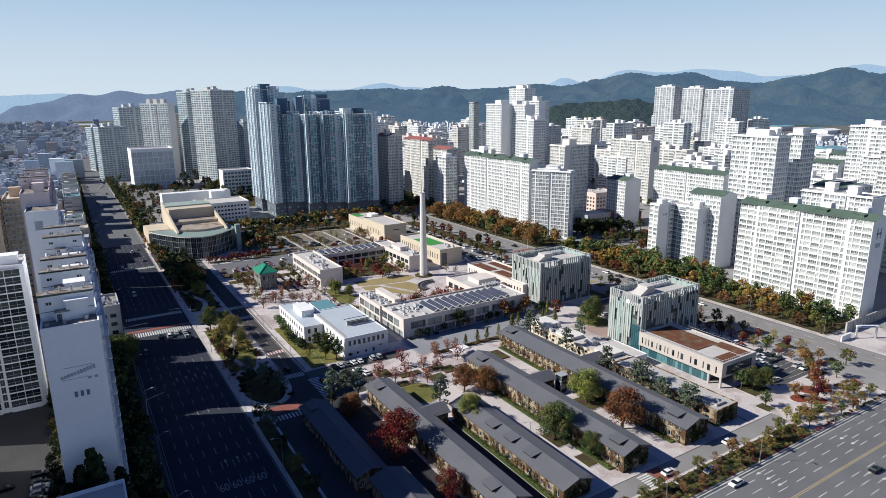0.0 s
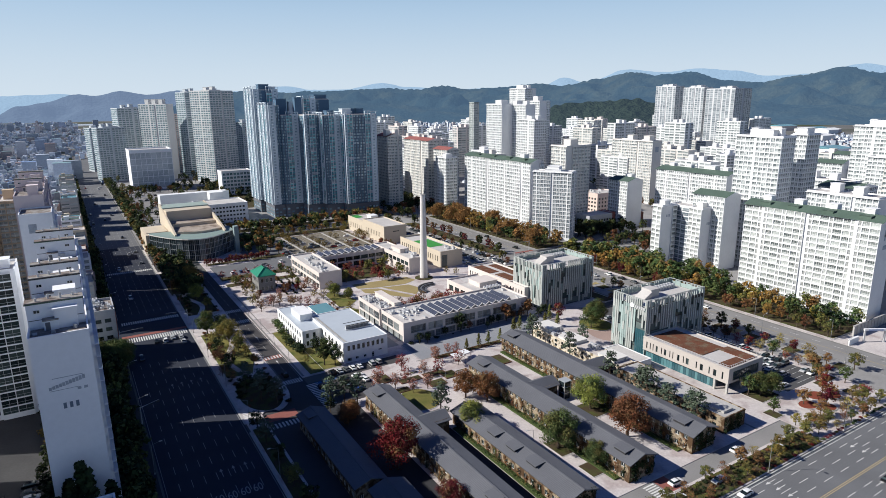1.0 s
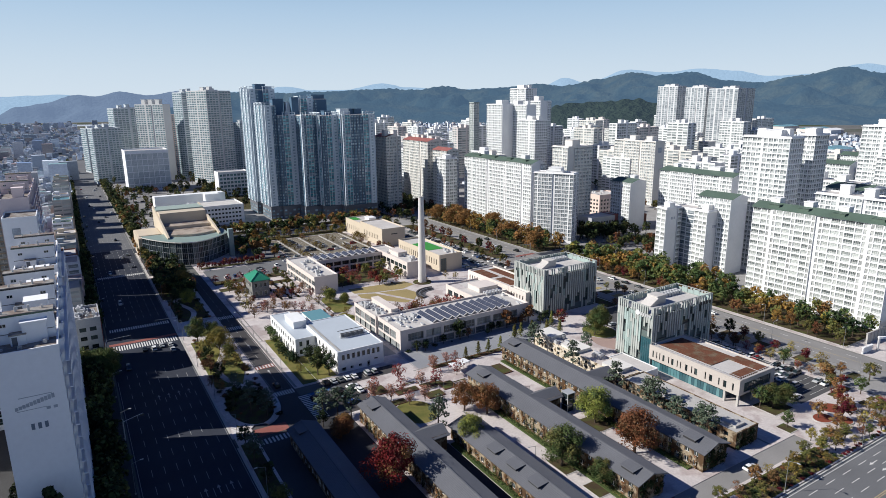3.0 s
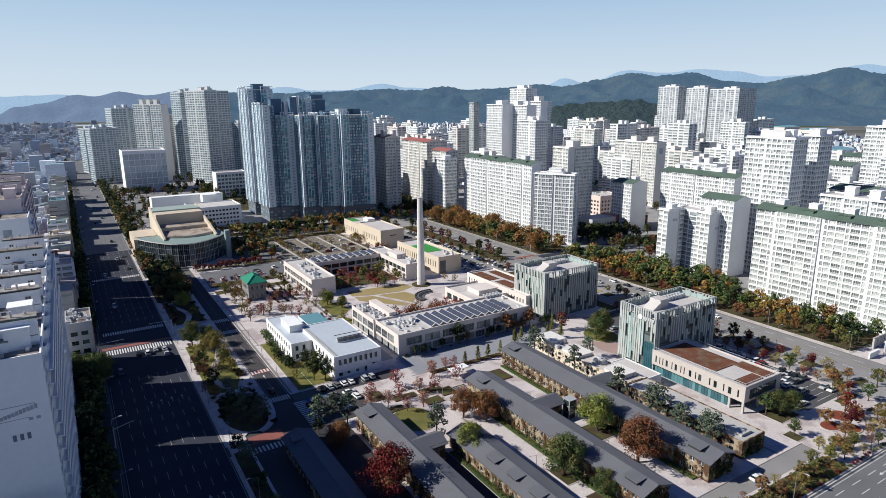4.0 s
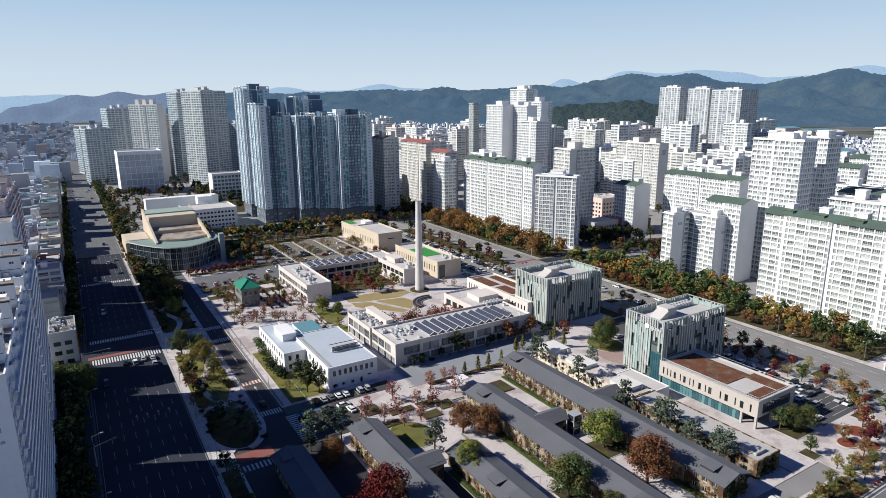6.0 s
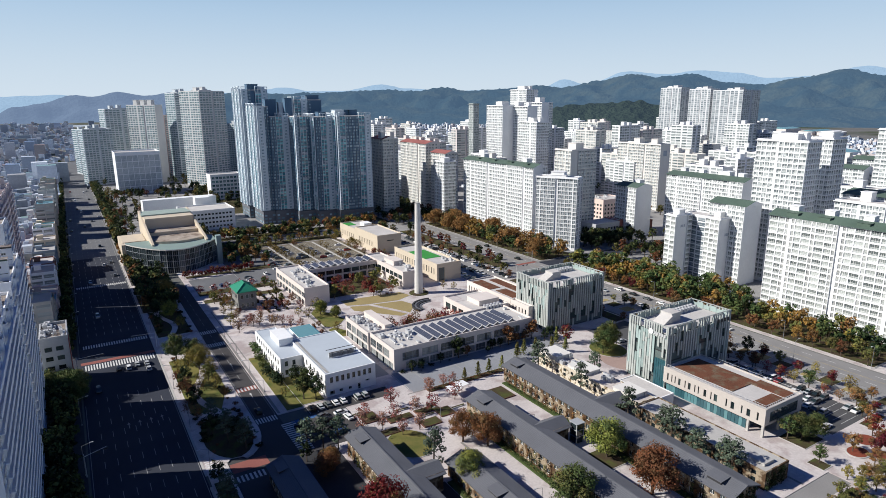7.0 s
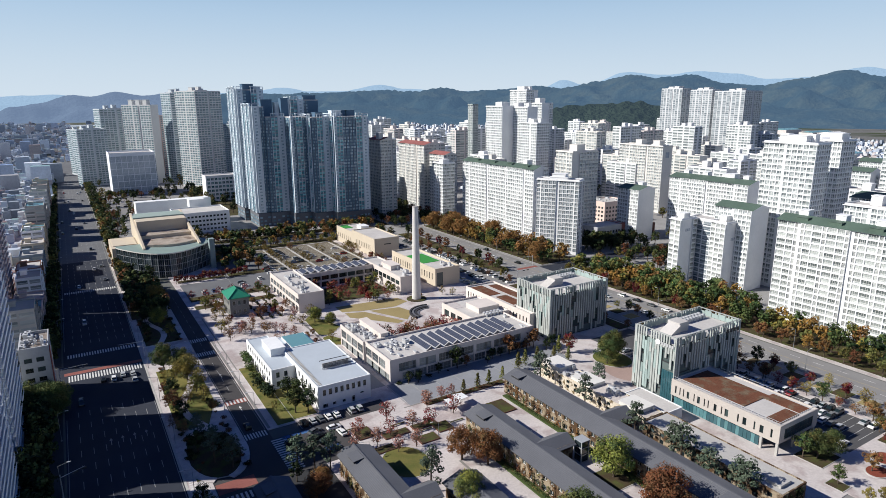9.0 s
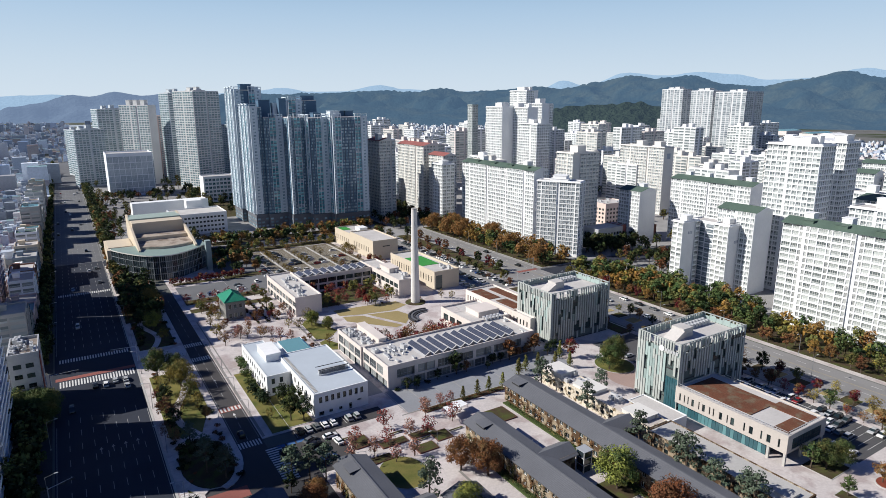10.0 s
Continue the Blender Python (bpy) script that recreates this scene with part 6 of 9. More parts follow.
# ---- theatre with sloping stage house ----
th = thing("theatre", (70, 440, 0.14), "cream theatre with sloping stage house and curved glass front", "theatre")
a = Acc()
pts = []
for i in range(17):
    k = i / 16
    pts.append((43.5 + 51.5 * k, 446 - 13 * k - 26 * math.sin(math.pi * k ** 0.9)))
outline = pts + [(94, 480), (44, 480)]
for i, (p, q) in enumerate(zip(pts, pts[1:])):
    g = Acc()
    ux, uy = q[0] - p[0], q[1] - p[1]
    for lev in range(4):
        g.prism([(p[0] + 0.1, p[1] + 1.5), (q[0] - 0.06, q[1] + 1.5), (q[0] - 0.06, q[1] + 1.8), (p[0] + 0.1, p[1] + 1.8)], 0.3 + lev * 3.6, 3.78 + lev * 3.6)
    wpart("glass_bay", g, GLASS_TH, th, "dark glazed bay")
    c = Acc(); c.cyl(p[0], p[1] + 1.3, 0.1, 14.8, 0.16, 0.16, 8); wpart("column", c, SASH, th)
    c = Acc()
    for lev in range(1, 5):
        c.prism([(p[0], p[1] + 1.4), (q[0], q[1] + 1.4), (q[0], q[1] + 1.55), (p[0], p[1] + 1.55)], lev * 3.6 + 0.05, lev * 3.6 + 0.3)
    for k in (1 / 3, 2 / 3):
        c.box(p[0] + ux * k - 0.05, p[1] + uy * k + 1.38, 0.3, p[0] + ux * k + 0.05, p[1] + uy * k + 1.5, 14.4)
    wpart("mullion", c, SASH, th)
a.prism([(x, y + 2.0) for x, y in pts] + [(94, 480), (44, 480)], 0.1, 12.0); wpart("body", a, DARKP, th)
a = Acc(); a.prism([(x, y + 2.1) for x, y in pts] + [(94, 452), (44, 452)], 12.0, 14.4); wpart("upper_body", a, DARKP, th)
a = Acc(); a.prism([(x, y) for x, y in pts] + [(95, 448), (43.4, 450)], 14.4, 15.0, 0, 1); wpart("canopy", a, [WHITE2, mat("sage_roof", (0.22, 0.29, 0.27), fine=(1.0, 0.08), broad=(0.15, 0.1))], th, "sage green curved canopy roof")
# stage house: two raked side walls, raked roof steps between
for x in (57.0, 88.5):
    a = Acc()
    prof = [(430, 12.2), (500, 12.2), (500, 27), (496, 27.2), (441, 18.2), (430, 16.0)]
    m = len(a.v)
    a.v += [(x, y, z) for y, z in prof] + [(x + 1.2, y, z) for y, z in prof]
    k = len(prof)
    a.f += [tuple(m + i for i in range(k)), tuple(m + 2 * k - 1 - i for i in range(k))] + [(m + i, m + k + i, m + k + (i + 1) % k, m + (i + 1) % k) for i in range(k)]
    a.m += [0] * (k + 2)
    wpart("side_wall", a, CREAM, th)
a = Acc(); a.box(58.2, 470, 12, 88.5, 500, 25.5); wpart("fly_tower", a, CREAM, th)
a = Acc(); a.box(57.5, 482, 25.5, 89.2, 500, 26.3); wpart("fly_roof", a, mat("sage_sheet", (0.30, 0.37, 0.34), fine=(1.0, 0.08), broad=(0.15, 0.1)), th)
a = Acc(); a.box(58.2, 456, 12, 88.5, 470, 18.5, 0, 1); wpart("upper_step", a, [CREAM, STAINED], th)
a = Acc()
fp = [(58.2 + 30.3 * i / 12, 438 - 6 * math.sin(math.pi * i / 12)) for i in range(13)]
a.prism(fp + [(88.5, 456), (58.2, 456)], 12, 16.4, 0, 1); wpart("lower_step", a, [CREAM, STAINED], th)
a = Acc(); a.box(89.9, 440, 12.1, 94, 480, 13.2); wpart("side_roof", a, GREENROOF, th)
a = Acc(); a.box(41.5, 449, 0.1, 57, 482, 14.0); a.box(42.5, 455, 14, 56, 480, 14.4); wpart("west_wing", a, CREAM, th)
a = Acc(); a.box(93.5, 424, 0.1, 96.5, 428, 18.5); wpart("tower_pier", a, SAGEGREY, th, "teal-grey pylon beside the glass front")
of = block("office_building", "white office wing with rows of dark windows behind the theatre", "office building", 92, 540, 132, 572, 15.5, WHITE, ROOFC,
           {'S': [h0 for z in (2.0, 5.4, 8.8, 12.2) for h0 in slots(40, 13, 1.8, z, z + 1.5, 2)]}, parapet=1.0)
a = Acc(); a.box(69, 590, 0.1, 128, 606, 20); a.box(69, 590, 20, 128, 591, 21); wpart("rear_wing", a, WHITE, of)
a = Acc(); a.box(108, 575, 15, 120, 586, 22); wpart("roof_house", a, WHITE, of)
block("office_building", "white and teal office block near the towers", "office building", 146, 702, 178, 722, 26, WHITE, ROOFC, {'S': [h0 for z in range(2, 24, 4) for h0 in slots(32, 8, 2.8, z, z + 2.4, 1)]}, parapet=1.0, glass_m=GLASS_T, frame_m=FRAME)
cb2 = block("office_building", "pale glass-fronted cube beside the avenue", "office building", 66, 802, 112, 842, 46, COOL, ROOFC, {'S': [h0 for z in range(2, 42, 7) for h0 in slots(46, 8, 5.3, z, z + 6.6, 0.4)]}, parapet=1.5, glass_m=glass_mat("pale_curtain_glass", (0.34, 0.40, 0.45), (0.48, 0.54, 0.58), 0.5), frame_m=COOL)
# grey plaster, darkened and blued to put the shop's shade into the walls
SHADED_PLASTER = mat("dusty_grey_plaster", (0.40, 0.41, 0.43), fine=(1.2, 0.1), broad=(0.15, 0.2))
# shop building with cluttered roof west of the avenue
sb = block("shop_building", "six-storey shop building with a cluttered roof terrace", "shop", 2.6, 266, 11, 284, 20.6, SHADED_PLASTER, OLDROOF, {'S': [h0 for z in (2, 6, 9.5, 13, 16.5) for h0 in slots(8, 2, 2.2, z, z + 1.6, 0.6)], 'E': [h0 for z in (2, 6, 9.5, 13, 16.5) for h0 in slots(18, 5, 2.2, z, z + 1.6, 0.6)]}, parapet=1.1)
roof_units(sb, [(3.6, 267.5, 10, 283, 22)], 20.8, 8)
a = Acc(); a.box(11.05, 268, 5, 11.3, 272, 20); wpart("sign_board", a, REDROOF, sb, "faded red upright sign")

fr = block("low_shop_building", "flat-roofed building with a white parapet in deep shade", "shop building", -14, 112, 1.9, 136, 20.0, COOL, ROOFC, {'E': slots(24, 5, 1.8, 2, 4.4) + slots(24, 5, 1.8, 6.5, 8.6) + slots(24, 5, 1.8, 11, 13.2)}, parapet=0.9)
a = Acc(); a.box(-9, 124, 20, -4, 129, 22.4); wpart("roof_box", a, CONC, fr)

# low houses in the shade of the estate
lh = block("stone_office", "rosy stuccoed office block among the flats", "office building", 402, 392, 430, 412, 17.5, mat("rosy_stucco", (0.68, 0.54, 0.48), fine=(2, 0.1), broad=(0.2, 0.12)), ROOFC, {'S': [h0 for z in (2, 5.5, 9, 12.3) for h0 in slots(28, 7, 2.0, z, z + 1.8, 1)], 'W': [h0 for z in (2, 5.5, 9, 12.3) for h0 in slots(20, 5, 2.0, z, z + 1.8, 1)]}, parapet=0.8)
roof_units(lh, [(404, 394, 428, 410, 16)], 17.6, 5)
block("workshop", "long grey workshop with a flat roof between the flats", "workshop", 346, 345, 371, 360, 10.5, SHADED_PLASTER, ROOFC, {'W': slots(15, 5, 1.8, 5.5, 7.5, 1), 'S': slots(25, 8, 1.8, 5.5, 7.5, 1)}, parapet=0.6)
block("workshop", "dark red brick shed beside the workshop", "workshop", 371.4, 346, 375.6, 360, 11.0, REDROOF, ROOFC, {}, parapet=0.5)
lh2 = block("brick_house", "low brick hall with a flat grey roof", "hall", 378, 340, 402, 358, 9, mat("red_brown_brick", (0.22, 0.10, 0.075), fine=(3, 0.2), broad=(0.3, 0.2)), ROOFC, {'S': slots(24, 6, 2.0, 2, 4.2, 1), 'W': slots(18, 4, 2.0, 2, 4.2, 1)}, parapet=0.8)


# ---- beds, lawns and plaza furniture ----
REDBRICK = mat("brown_brick_edging", (0.15, 0.075, 0.055), fine=(4, 0.25), broad=(0.4, 0.2))

def bed(poly, label, m=GRASS, kerb=True, name="lawn", h=0.12):
    root = thing(name, (poly[0][0], poly[0][1], 0.14), label, name)
    if kerb:
        cx, cy = sum(p[0] for p in poly) / len(poly), sum(p[1] for p in poly) / len(poly)
        big = [(x + (x - cx) / max(0.1, math.hypot(x - cx, y - cy)) * 0.3, y + (y - cy) / max(0.1, math.hypot(x - cx, y - cy)) * 0.3) for x, y in poly]
        a = Acc(); a.prism(big, 0.1, 0.14 + h); wpart("kerb", a, REDBRICK if name == "planter" else CONC, root)
    a = Acc(); a.prism(poly, 0.1, 0.16 + h); wpart("planting", a, m, root)
    return root


def rect(x0, y0, x1, y1):
    return [(x0, y0), (x1, y0), (x1, y1), (x0, y1)]


def ellipse(cx, cy, rx, ry, n=28):
    return [(cx + rx * math.cos(2 * math.pi * i / n), cy + ry * math.sin(2 * math.pi * i / n)) for i in range(n)]


bed(ellipse(95.5, 172.5, 6.5, 8), "round olive lawn between paved paths")
bed([(109.5, 279), (114, 277), (121.5, 284.5), (119, 295), (113.5, 305), (110.5, 300)], "tongue-shaped lawn with clipped edge")
bed([(109, 266), (114, 263.5), (117, 268), (113, 277), (109.5, 275)], "small green lawn beside the museum")
bed([(130, 293), (146, 274), (150, 275), (139.5, 296.5), (130.5, 300)], "dry straw-coloured lawn", DRYGRASS, h=0.05)
bed([(152, 276), (159.5, 285), (157, 294), (142, 297)], "dry straw-coloured lawn", DRYGRASS, h=0.05)
bed([(130, 302), (140, 298.5), (156, 296), (165, 300), (163, 308), (130, 311)], "shaded lawn below red maples", DRYGRASS, h=0.05)
bed(rect(127.5, 242.5, 163, 262), "court garden bed with red shrubs", SOIL, name="garden_bed")
bed(rect(127, 318, 166, 344), "court garden bed with maples", SOIL, name="garden_bed")
bed(rect(70.5, 212, 76, 262), "lawn strip along the white office", GRASS)
bed(rect(76.2, 213, 84, 237), "lawn corner with clipped shrubs", GRASS)
bed([(43, 226), (52, 224), (57, 240), (57, 262), (48, 276), (43, 276)], "grassy strip with young trees", GRASS)
bed([(43, 194), (54, 192), (57, 203), (56, 216), (50, 221), (43, 219)], "dark planted traffic island", SOIL, name="garden_bed")
bed([(43, 306), (57, 306), (57, 340), (43, 345)], "planted strip by the avenue", SOIL, name="garden_bed")
bed(rect(41.2, 100, 45.6, 183), "shaded planted strip beside the avenue", SOIL, name="garden_bed")
bed(rect(41.2, 345, 57, 395), "dark planted strip with trees", SOIL, name="garden_bed")
for r in ((70, 344, 110, 350), (70, 358, 109, 366), (98, 396, 124, 404), (70, 398, 96, 403)):
    bed(rect(*r), "hedge bed in front of the theatre", SOIL, name="garden_bed")
for r in ((143, 104, 145.0, 190), (117.2, 104, 119.2, 176), (94.6, 103, 96.4, 150)):
    bed(rect(*r), "narrow green bed along the house wall", mat("groundcover", (0.06, 0.085, 0.03), fine=(4, 0.3), broad=(0.4, 0.3), bump=0.5), name="garden_bed", kerb=False, h=0.35)
for r in ((58, 84.4, 184, 91.5),):
    bed(rect(*r), "planted strip between boulevard and lane", SOIL, name="garden_bed")
for r in ((223, 93, 227, 94.6), (223, 96.6, 227, 98.2), (228.6, 93, 232.4, 94.6), (228.6, 96.6, 232.4, 98.2), (196.5, 90, 201, 93), (185.5, 99.5, 189.5, 104), (218, 90, 221, 92)):
    bed(rect(*r), "square plant bed in the paving", SOIL, name="garden_bed")
for r in ((136, 131, 143, 140), (113, 120, 119, 128), (192, 108, 202, 116), (113.5, 108, 118, 114)):
    bed(rect(*r), "tree pit with dark earth", SOIL, name="garden_bed")
for r in ((89, 190, 94, 196), (96, 186, 104, 189), (106, 186, 114, 189), (90, 180, 96, 183), (104, 178, 110, 182), (118, 198, 150, 200.5), (131, 180, 141, 188), (112, 181, 117, 186)):
    bed(rect(*r), "low plaza planter with brick edge", SOIL, name="planter", h=0.35)
bed(ellipse(199, 192, 7, 8), "round green bed with broad trees", GRASS)
bed(rect(221, 104.5, 232.5, 107), "planted edge of the car park", SOIL, name="garden_bed")
REDCOVER = mat("red_groundcover", (0.20, 0.055, 0.035), rough=1.0, fine=(4, 0.3), broad=(0.4, 0.3), bump=0.5)
for x, y, r in ((203, 99, 2.6), (207, 94.5, 2.2), (212, 101, 2.8), (217, 98, 2.2)):
    bed(ellipse(x, y, r * 1.3, r), "round bed of red groundcover", REDCOVER, name="garden_bed", h=0.25)
bed(rect(226, 213, 233, 294), "planted edge of the east road", SOIL, name="garden_bed")
bed(rect(270.8, 125, 300, 299), "tree belt soil beside the east road", SOIL, name="garden_bed")
for i in range(22):
    y = 108 + i * 8.6
    bed(rect(241, y, 247.5, y + (5.5 if i % 3 else 3)), "low planter with dry grass beside the east road", DRYGRASS if i % 2 else SOIL, name="garden_bed")
bed(rect(237, 320, 248, 450), "planted verge beside the car park", SOIL, name="garden_bed")
bed(rect(270.8, 318, 300, 468), "tree belt soil beside the east road", SOIL, name="garden_bed")
bed(rect(70, 456, 232, 469), "tree belt soil below the towers", SOIL, name="garden_bed")
bed(rect(110, 490, 233, 502), "planted bank of the tower podium", SOIL, name="garden_bed")

def ribbon(name, line, w, m, label, z=0.29):
    """A path of constant width along a polyline."""
    a = Acc()
    left, right = [], []
    for i, (x, y) in enumerate(line):
        x0, y0 = line[max(0, i - 1)]
        x1, y1 = line[min(len(line) - 1, i + 1)]
        l = math.hypot(x1 - x0, y1 - y0)
        nx, ny = -(y1 - y0) / l, (x1 - x0) / l
        left.append((x + nx * w / 2, y + ny * w / 2))
        right.append((x - nx * w / 2, y - ny * w / 2))
    for i in range(len(line) - 1):
        a.prism([right[i], right[i + 1], left[i + 1], left[i]], 0.1, z)
    return solid(name, a, m, label, "path", "structure")


ribbon("pavement_path", [(50 + 3.2 * math.sin(y / 8), y) for y in range(222, 281, 2)], 2.4, PAVE, "winding pale path through the planted strip", 0.30)
ribbon("pavement_path", [(50 + 8.4 * math.cos(t / 10), 207 + 15.5 * math.sin(t / 10)) for t in range(-14, 46, 2)], 2.2, PAVE, "curved pale path round the planted island", 0.31)
ribbon("pavement_path", [(49 + 2.5 * math.sin(y / 7), y) for y in range(304, 345, 2)], 2.4, PAVE, "winding pale path through the planted strip", 0.30)

# amphitheatre steps
am = thing("amphitheatre_steps", (167, 278, 0.14), "curved dark seating steps round a paved circle", "steps")
for k in range(4):
    a = Acc()
    r0, r1 = 6.5 + k * 1.3, 7.4 + k * 1.3
    ang = [radians(75 + 120 * i / 16) for i in range(17)]
    a.prism([(r1 * math.cos(t), r1 * math.sin(t)) for t in ang] + [(r0 * math.cos(t), r0 * math.sin(t)) for t in reversed(ang)], 0, 0.25 + 0.22 * k)
    part("step", a, DMETAL if k % 2 else SLATE, am)

# paving bands of darker stone on the plaza
BAND = mat("dark_paving_band", (0.22, 0.21, 0.20), fine=(1.5, 0.15), broad=(0.1, 0.2))
for i, r in enumerate([(67.3, 212, 68.2, 300), (110, 200.6, 182, 201.2), (108, 262, 109, 310), (69.5, 262, 70.0, 330), (174, 99, 174.8, 146), (130, 105, 131, 176), (108.5, 103, 109.3, 165)]):
    a = Acc(); a.box(r[0], r[1], 0.13, r[2], r[3], 0.146)
    solid("paving_band", a, BAND, "darker stone band in the paving", "paving", "structure")
a = Acc()
for i in range(9):
    a.box(112 + i * 8.5, 202, 0.13, 112.4 + i * 8.5, 218, 0.146)
solid("paving_band", a, mat("pale_forecourt_joint", (0.30, 0.30, 0.30), fine=(2, 0.2), broad=(0.2, 0.2)), "pale stone lines in the forecourt", "paving", "structure")
GREYPAVE = mat("grey_forecourt_paving", (0.25, 0.26, 0.28), fine=(1.5, 0.12), broad=(0.1, 0.2))
a = Acc(); a.box(112.6, 201.3, 0.1, 186, 219, 0.143)
solid("pavement_forecourt", a, GREYPAVE, "grey paved forecourt of the museum", "pavement", "structure")
a = Acc(); a.box(105, 219, 0.1, 112, 262, 0.143)
solid("pavement_lane", a, GREYPAVE, "grey paved lane beside the museum", "pavement", "structure")

a = Acc(); a.box(96, 366, 0.1, 125.6, 455, 0.146).box(70, 366, 0.1, 95.9, 394, 0.146)
solid("road_yard", a, ASPHALT3, "grey asphalt yard beside the theatre", "road", "structure")
# dark sheet over the plaza paving for the shade under the trees
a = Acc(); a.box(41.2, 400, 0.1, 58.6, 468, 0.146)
solid("pavement_strip", a, SIDEWALK_SHADED, "grey sidewalk under dark avenue trees", "pavement", "structure")
TINT = mat("rosy_paving", (0.34, 0.25, 0.22), fine=(1.5, 0.12), broad=(0.1, 0.2))
a = Acc(); a.prism([(199 + 11.5 * math.cos(6.283 * i / 36), 181 + 11.5 * math.sin(6.283 * i / 36)) for i in range(36)], 0.1, 0.144)
solid("paving_circle", a, TINT, "rosy circle in the granite paving", "paving", "structure")

a = Acc(); a.box(268.1, 124.1, 0.1, 270.6, 299, 0.147)
solid("pavement_strip", a, PAVE, "pale sidewalk beside the tree belt", "pavement", "structure")

# ---- road markings ----
a = Acc()
for k in range(1, 8):
    x = 13.6 + 26 * k / 8
    y = 90.0
    while y < 980:
        if not (254 < y < 318):
            a.box(x - 0.08, y, -0.01, x + 0.08, y + 4.0, 0.012)
        y += 9.0
for x in (13.5, 39.5):
    a.box(x - 0.08, 88, -0.01, x + 0.08, 252, 0.012)
    a.box(x - 0.08, 318, -0.01, x + 0.08, 980, 0.012)
solid("lane_marking_avenue", a, MARK_SHADED, "white dashed lane lines of the avenue", "road marking", "structure")
a = Acc()
for k, y in enumerate((60.5, 63.8, 67.1, 73.8, 77.0, 80.2)):
    x = -60.0 + k * 2
    while x < 420:
        a.box(x, y - 0.09, -0.01, x + 4.2, y + 0.09, 0.012)
        x += 8.4
a.box(-60, 82.5, -0.01, 420, 82.65, 0.012)
solid("lane_marking_boulevard", a, MARK, "white dashed lane lines of the boulevard", "road marking", "structure")
a = Acc(); a.box(-60, 70.1, -0.01, 420, 70.28, 0.012).box(-60, 70.6, -0.01, 420, 70.78, 0.012)
solid("centre_line", a, YELLOW, "double yellow centre line", "road marking", "structure")
a = Acc()
for x in (255.2, 263.3):
    y = 90.0
    while y < 470:
        a.box(x - 0.08, y, -0.01, x + 0.08, y + 4, 0.012)
        y += 9
solid("lane_marking_east", a, MARK, "white dashed lane lines of the east road", "road marking", "structure")
a = Acc(); a.box(259.0, 86, -0.01, 259.1, 470, 0.012).box(259.4, 86, -0.01, 259.5, 470, 0.012)
solid("centre_line", a, mat("worn_yellow_paint", (0.36, 0.30, 0.17), fine=(4.0, 0.4), broad=(0.3, 0.4)), "worn double yellow centre line", "road marking", "structure")


def arrow(x, y, turn, paint_m=MARK):
    a = Acc()
    a.box(-0.1, -2.2, 0, 0.1, 0.6, 0.008)
    a.prism([(-0.5, 0.6), (0.5, 0.6), (0, 2.2)], 0, 0.008)
    ob = solid("road_arrow", a, paint_m, "white painted lane arrow", "road marking", "structure")
    ob.matrix_basis = pose(x, y, 0.006, 0, 0, turn)


for x, y, t in [(152, 75.4, 90), (152, 78.6, 90), (152, 81.4, 90), (190, 75.4, 90), (190, 78.6, 90), (176, 62, -90), (176, 65.5, -90), (28, 165, 0), (31.3, 165, 0), (34.6, 165, 0), (24.8, 230, 0), (28, 230, 0), (31.3, 230, 0), (34.6, 230, 0), (63.4, 230, 0), (63.4, 260, 0)]:
    arrow(x, y, t, MARK_SHADED if x < 60 else MARK)
for i in range(4):
    cu = bpy.data.curves.new("speed_marking", 'FONT')
    cu.body, cu.size, cu.align_x = "60", 2.6, 'CENTER'
    cu.materials.append(MARK_SHADED)
    ob = tagged(new("speed_marking", cu), "white speed limit digits painted on asphalt", "road marking", "", "structure")
    ob.matrix_basis = pose(24.9 + i * 3.3, 151.5, 0.008) @ Matrix.Diagonal((1, 1.9, 1, 1))


def crosswalk(x0, y0, x1, y1, n, along='x', z=0.0, label="white zebra crossing on asphalt"):
    root = thing("crosswalk", (x0, y0, z), label, "crosswalk", "crosswalks")
    w = (x1 - x0 if along == 'x' else y1 - y0) / n
    for i in range(n):
        a = Acc()
        if along == 'x':
            a.box(i * w, 0, 0, i * w + w * 0.52, y1 - y0, 0.012)
        else:
            a.box(0, i * w, 0, x1 - x0, i * w + w * 0.52, 0.012)
        part("stripe", a, MARK, root)


crosswalk(14.5, 284, 39.5, 289.6, 26)
crosswalk(14.5, 309, 39.5, 313, 26)
crosswalk(14.5, 409, 39.5, 413, 24)
crosswalk(66, 186, 70.5, 205, 15, 'y')
crosswalk(59.8, 208.5, 66.8, 212, 8)
crosswalk(59.8, 283, 66.8, 287, 8)
crosswalk(59.8, 300, 66.8, 304, 8)
crosswalk(47, 180, 56.3, 183.2, 8)
crosswalk(41, 187, 45.6, 196, 8, 'y', 0.14)
crosswalk(121, 93, 125, 98.2, 6, 'y')
a = Acc(); a.box(13.2, 290.6, -0.01, 39.8, 293.4, 0.01)
solid("red_band", a, REDPAVE, "red coated band beside the crossing", "road marking", "structure")
a = Acc(); a.box(46.8, 185, -0.01, 57, 190, 0.05); a.box(47, 187, 0.05, 56.8, 188.4, 0.06)
solid("red_table", a, REDPAVE, "red raised crossing table", "road marking", "structure")
a = Acc(); a.box(125.5, 92.6, -0.01, 130, 98.4, 0.012); a.box(251.6, 296, -0.01, 266.8, 299, 0.012); a.box(251.6, 317, -0.01, 266.8, 320, 0.012)
solid("red_band", a, REDPAVE, "red coated road surface", "road marking", "structure")
a = Acc(); a.box(39.9, 188, -0.02, 40.55, 470, 0.2).box(39.9, 84, -0.02, 40.55, 182, 0.2)
solid("kerb", a, CONC, "pale granite kerb of the avenue", "kerb", "structure")
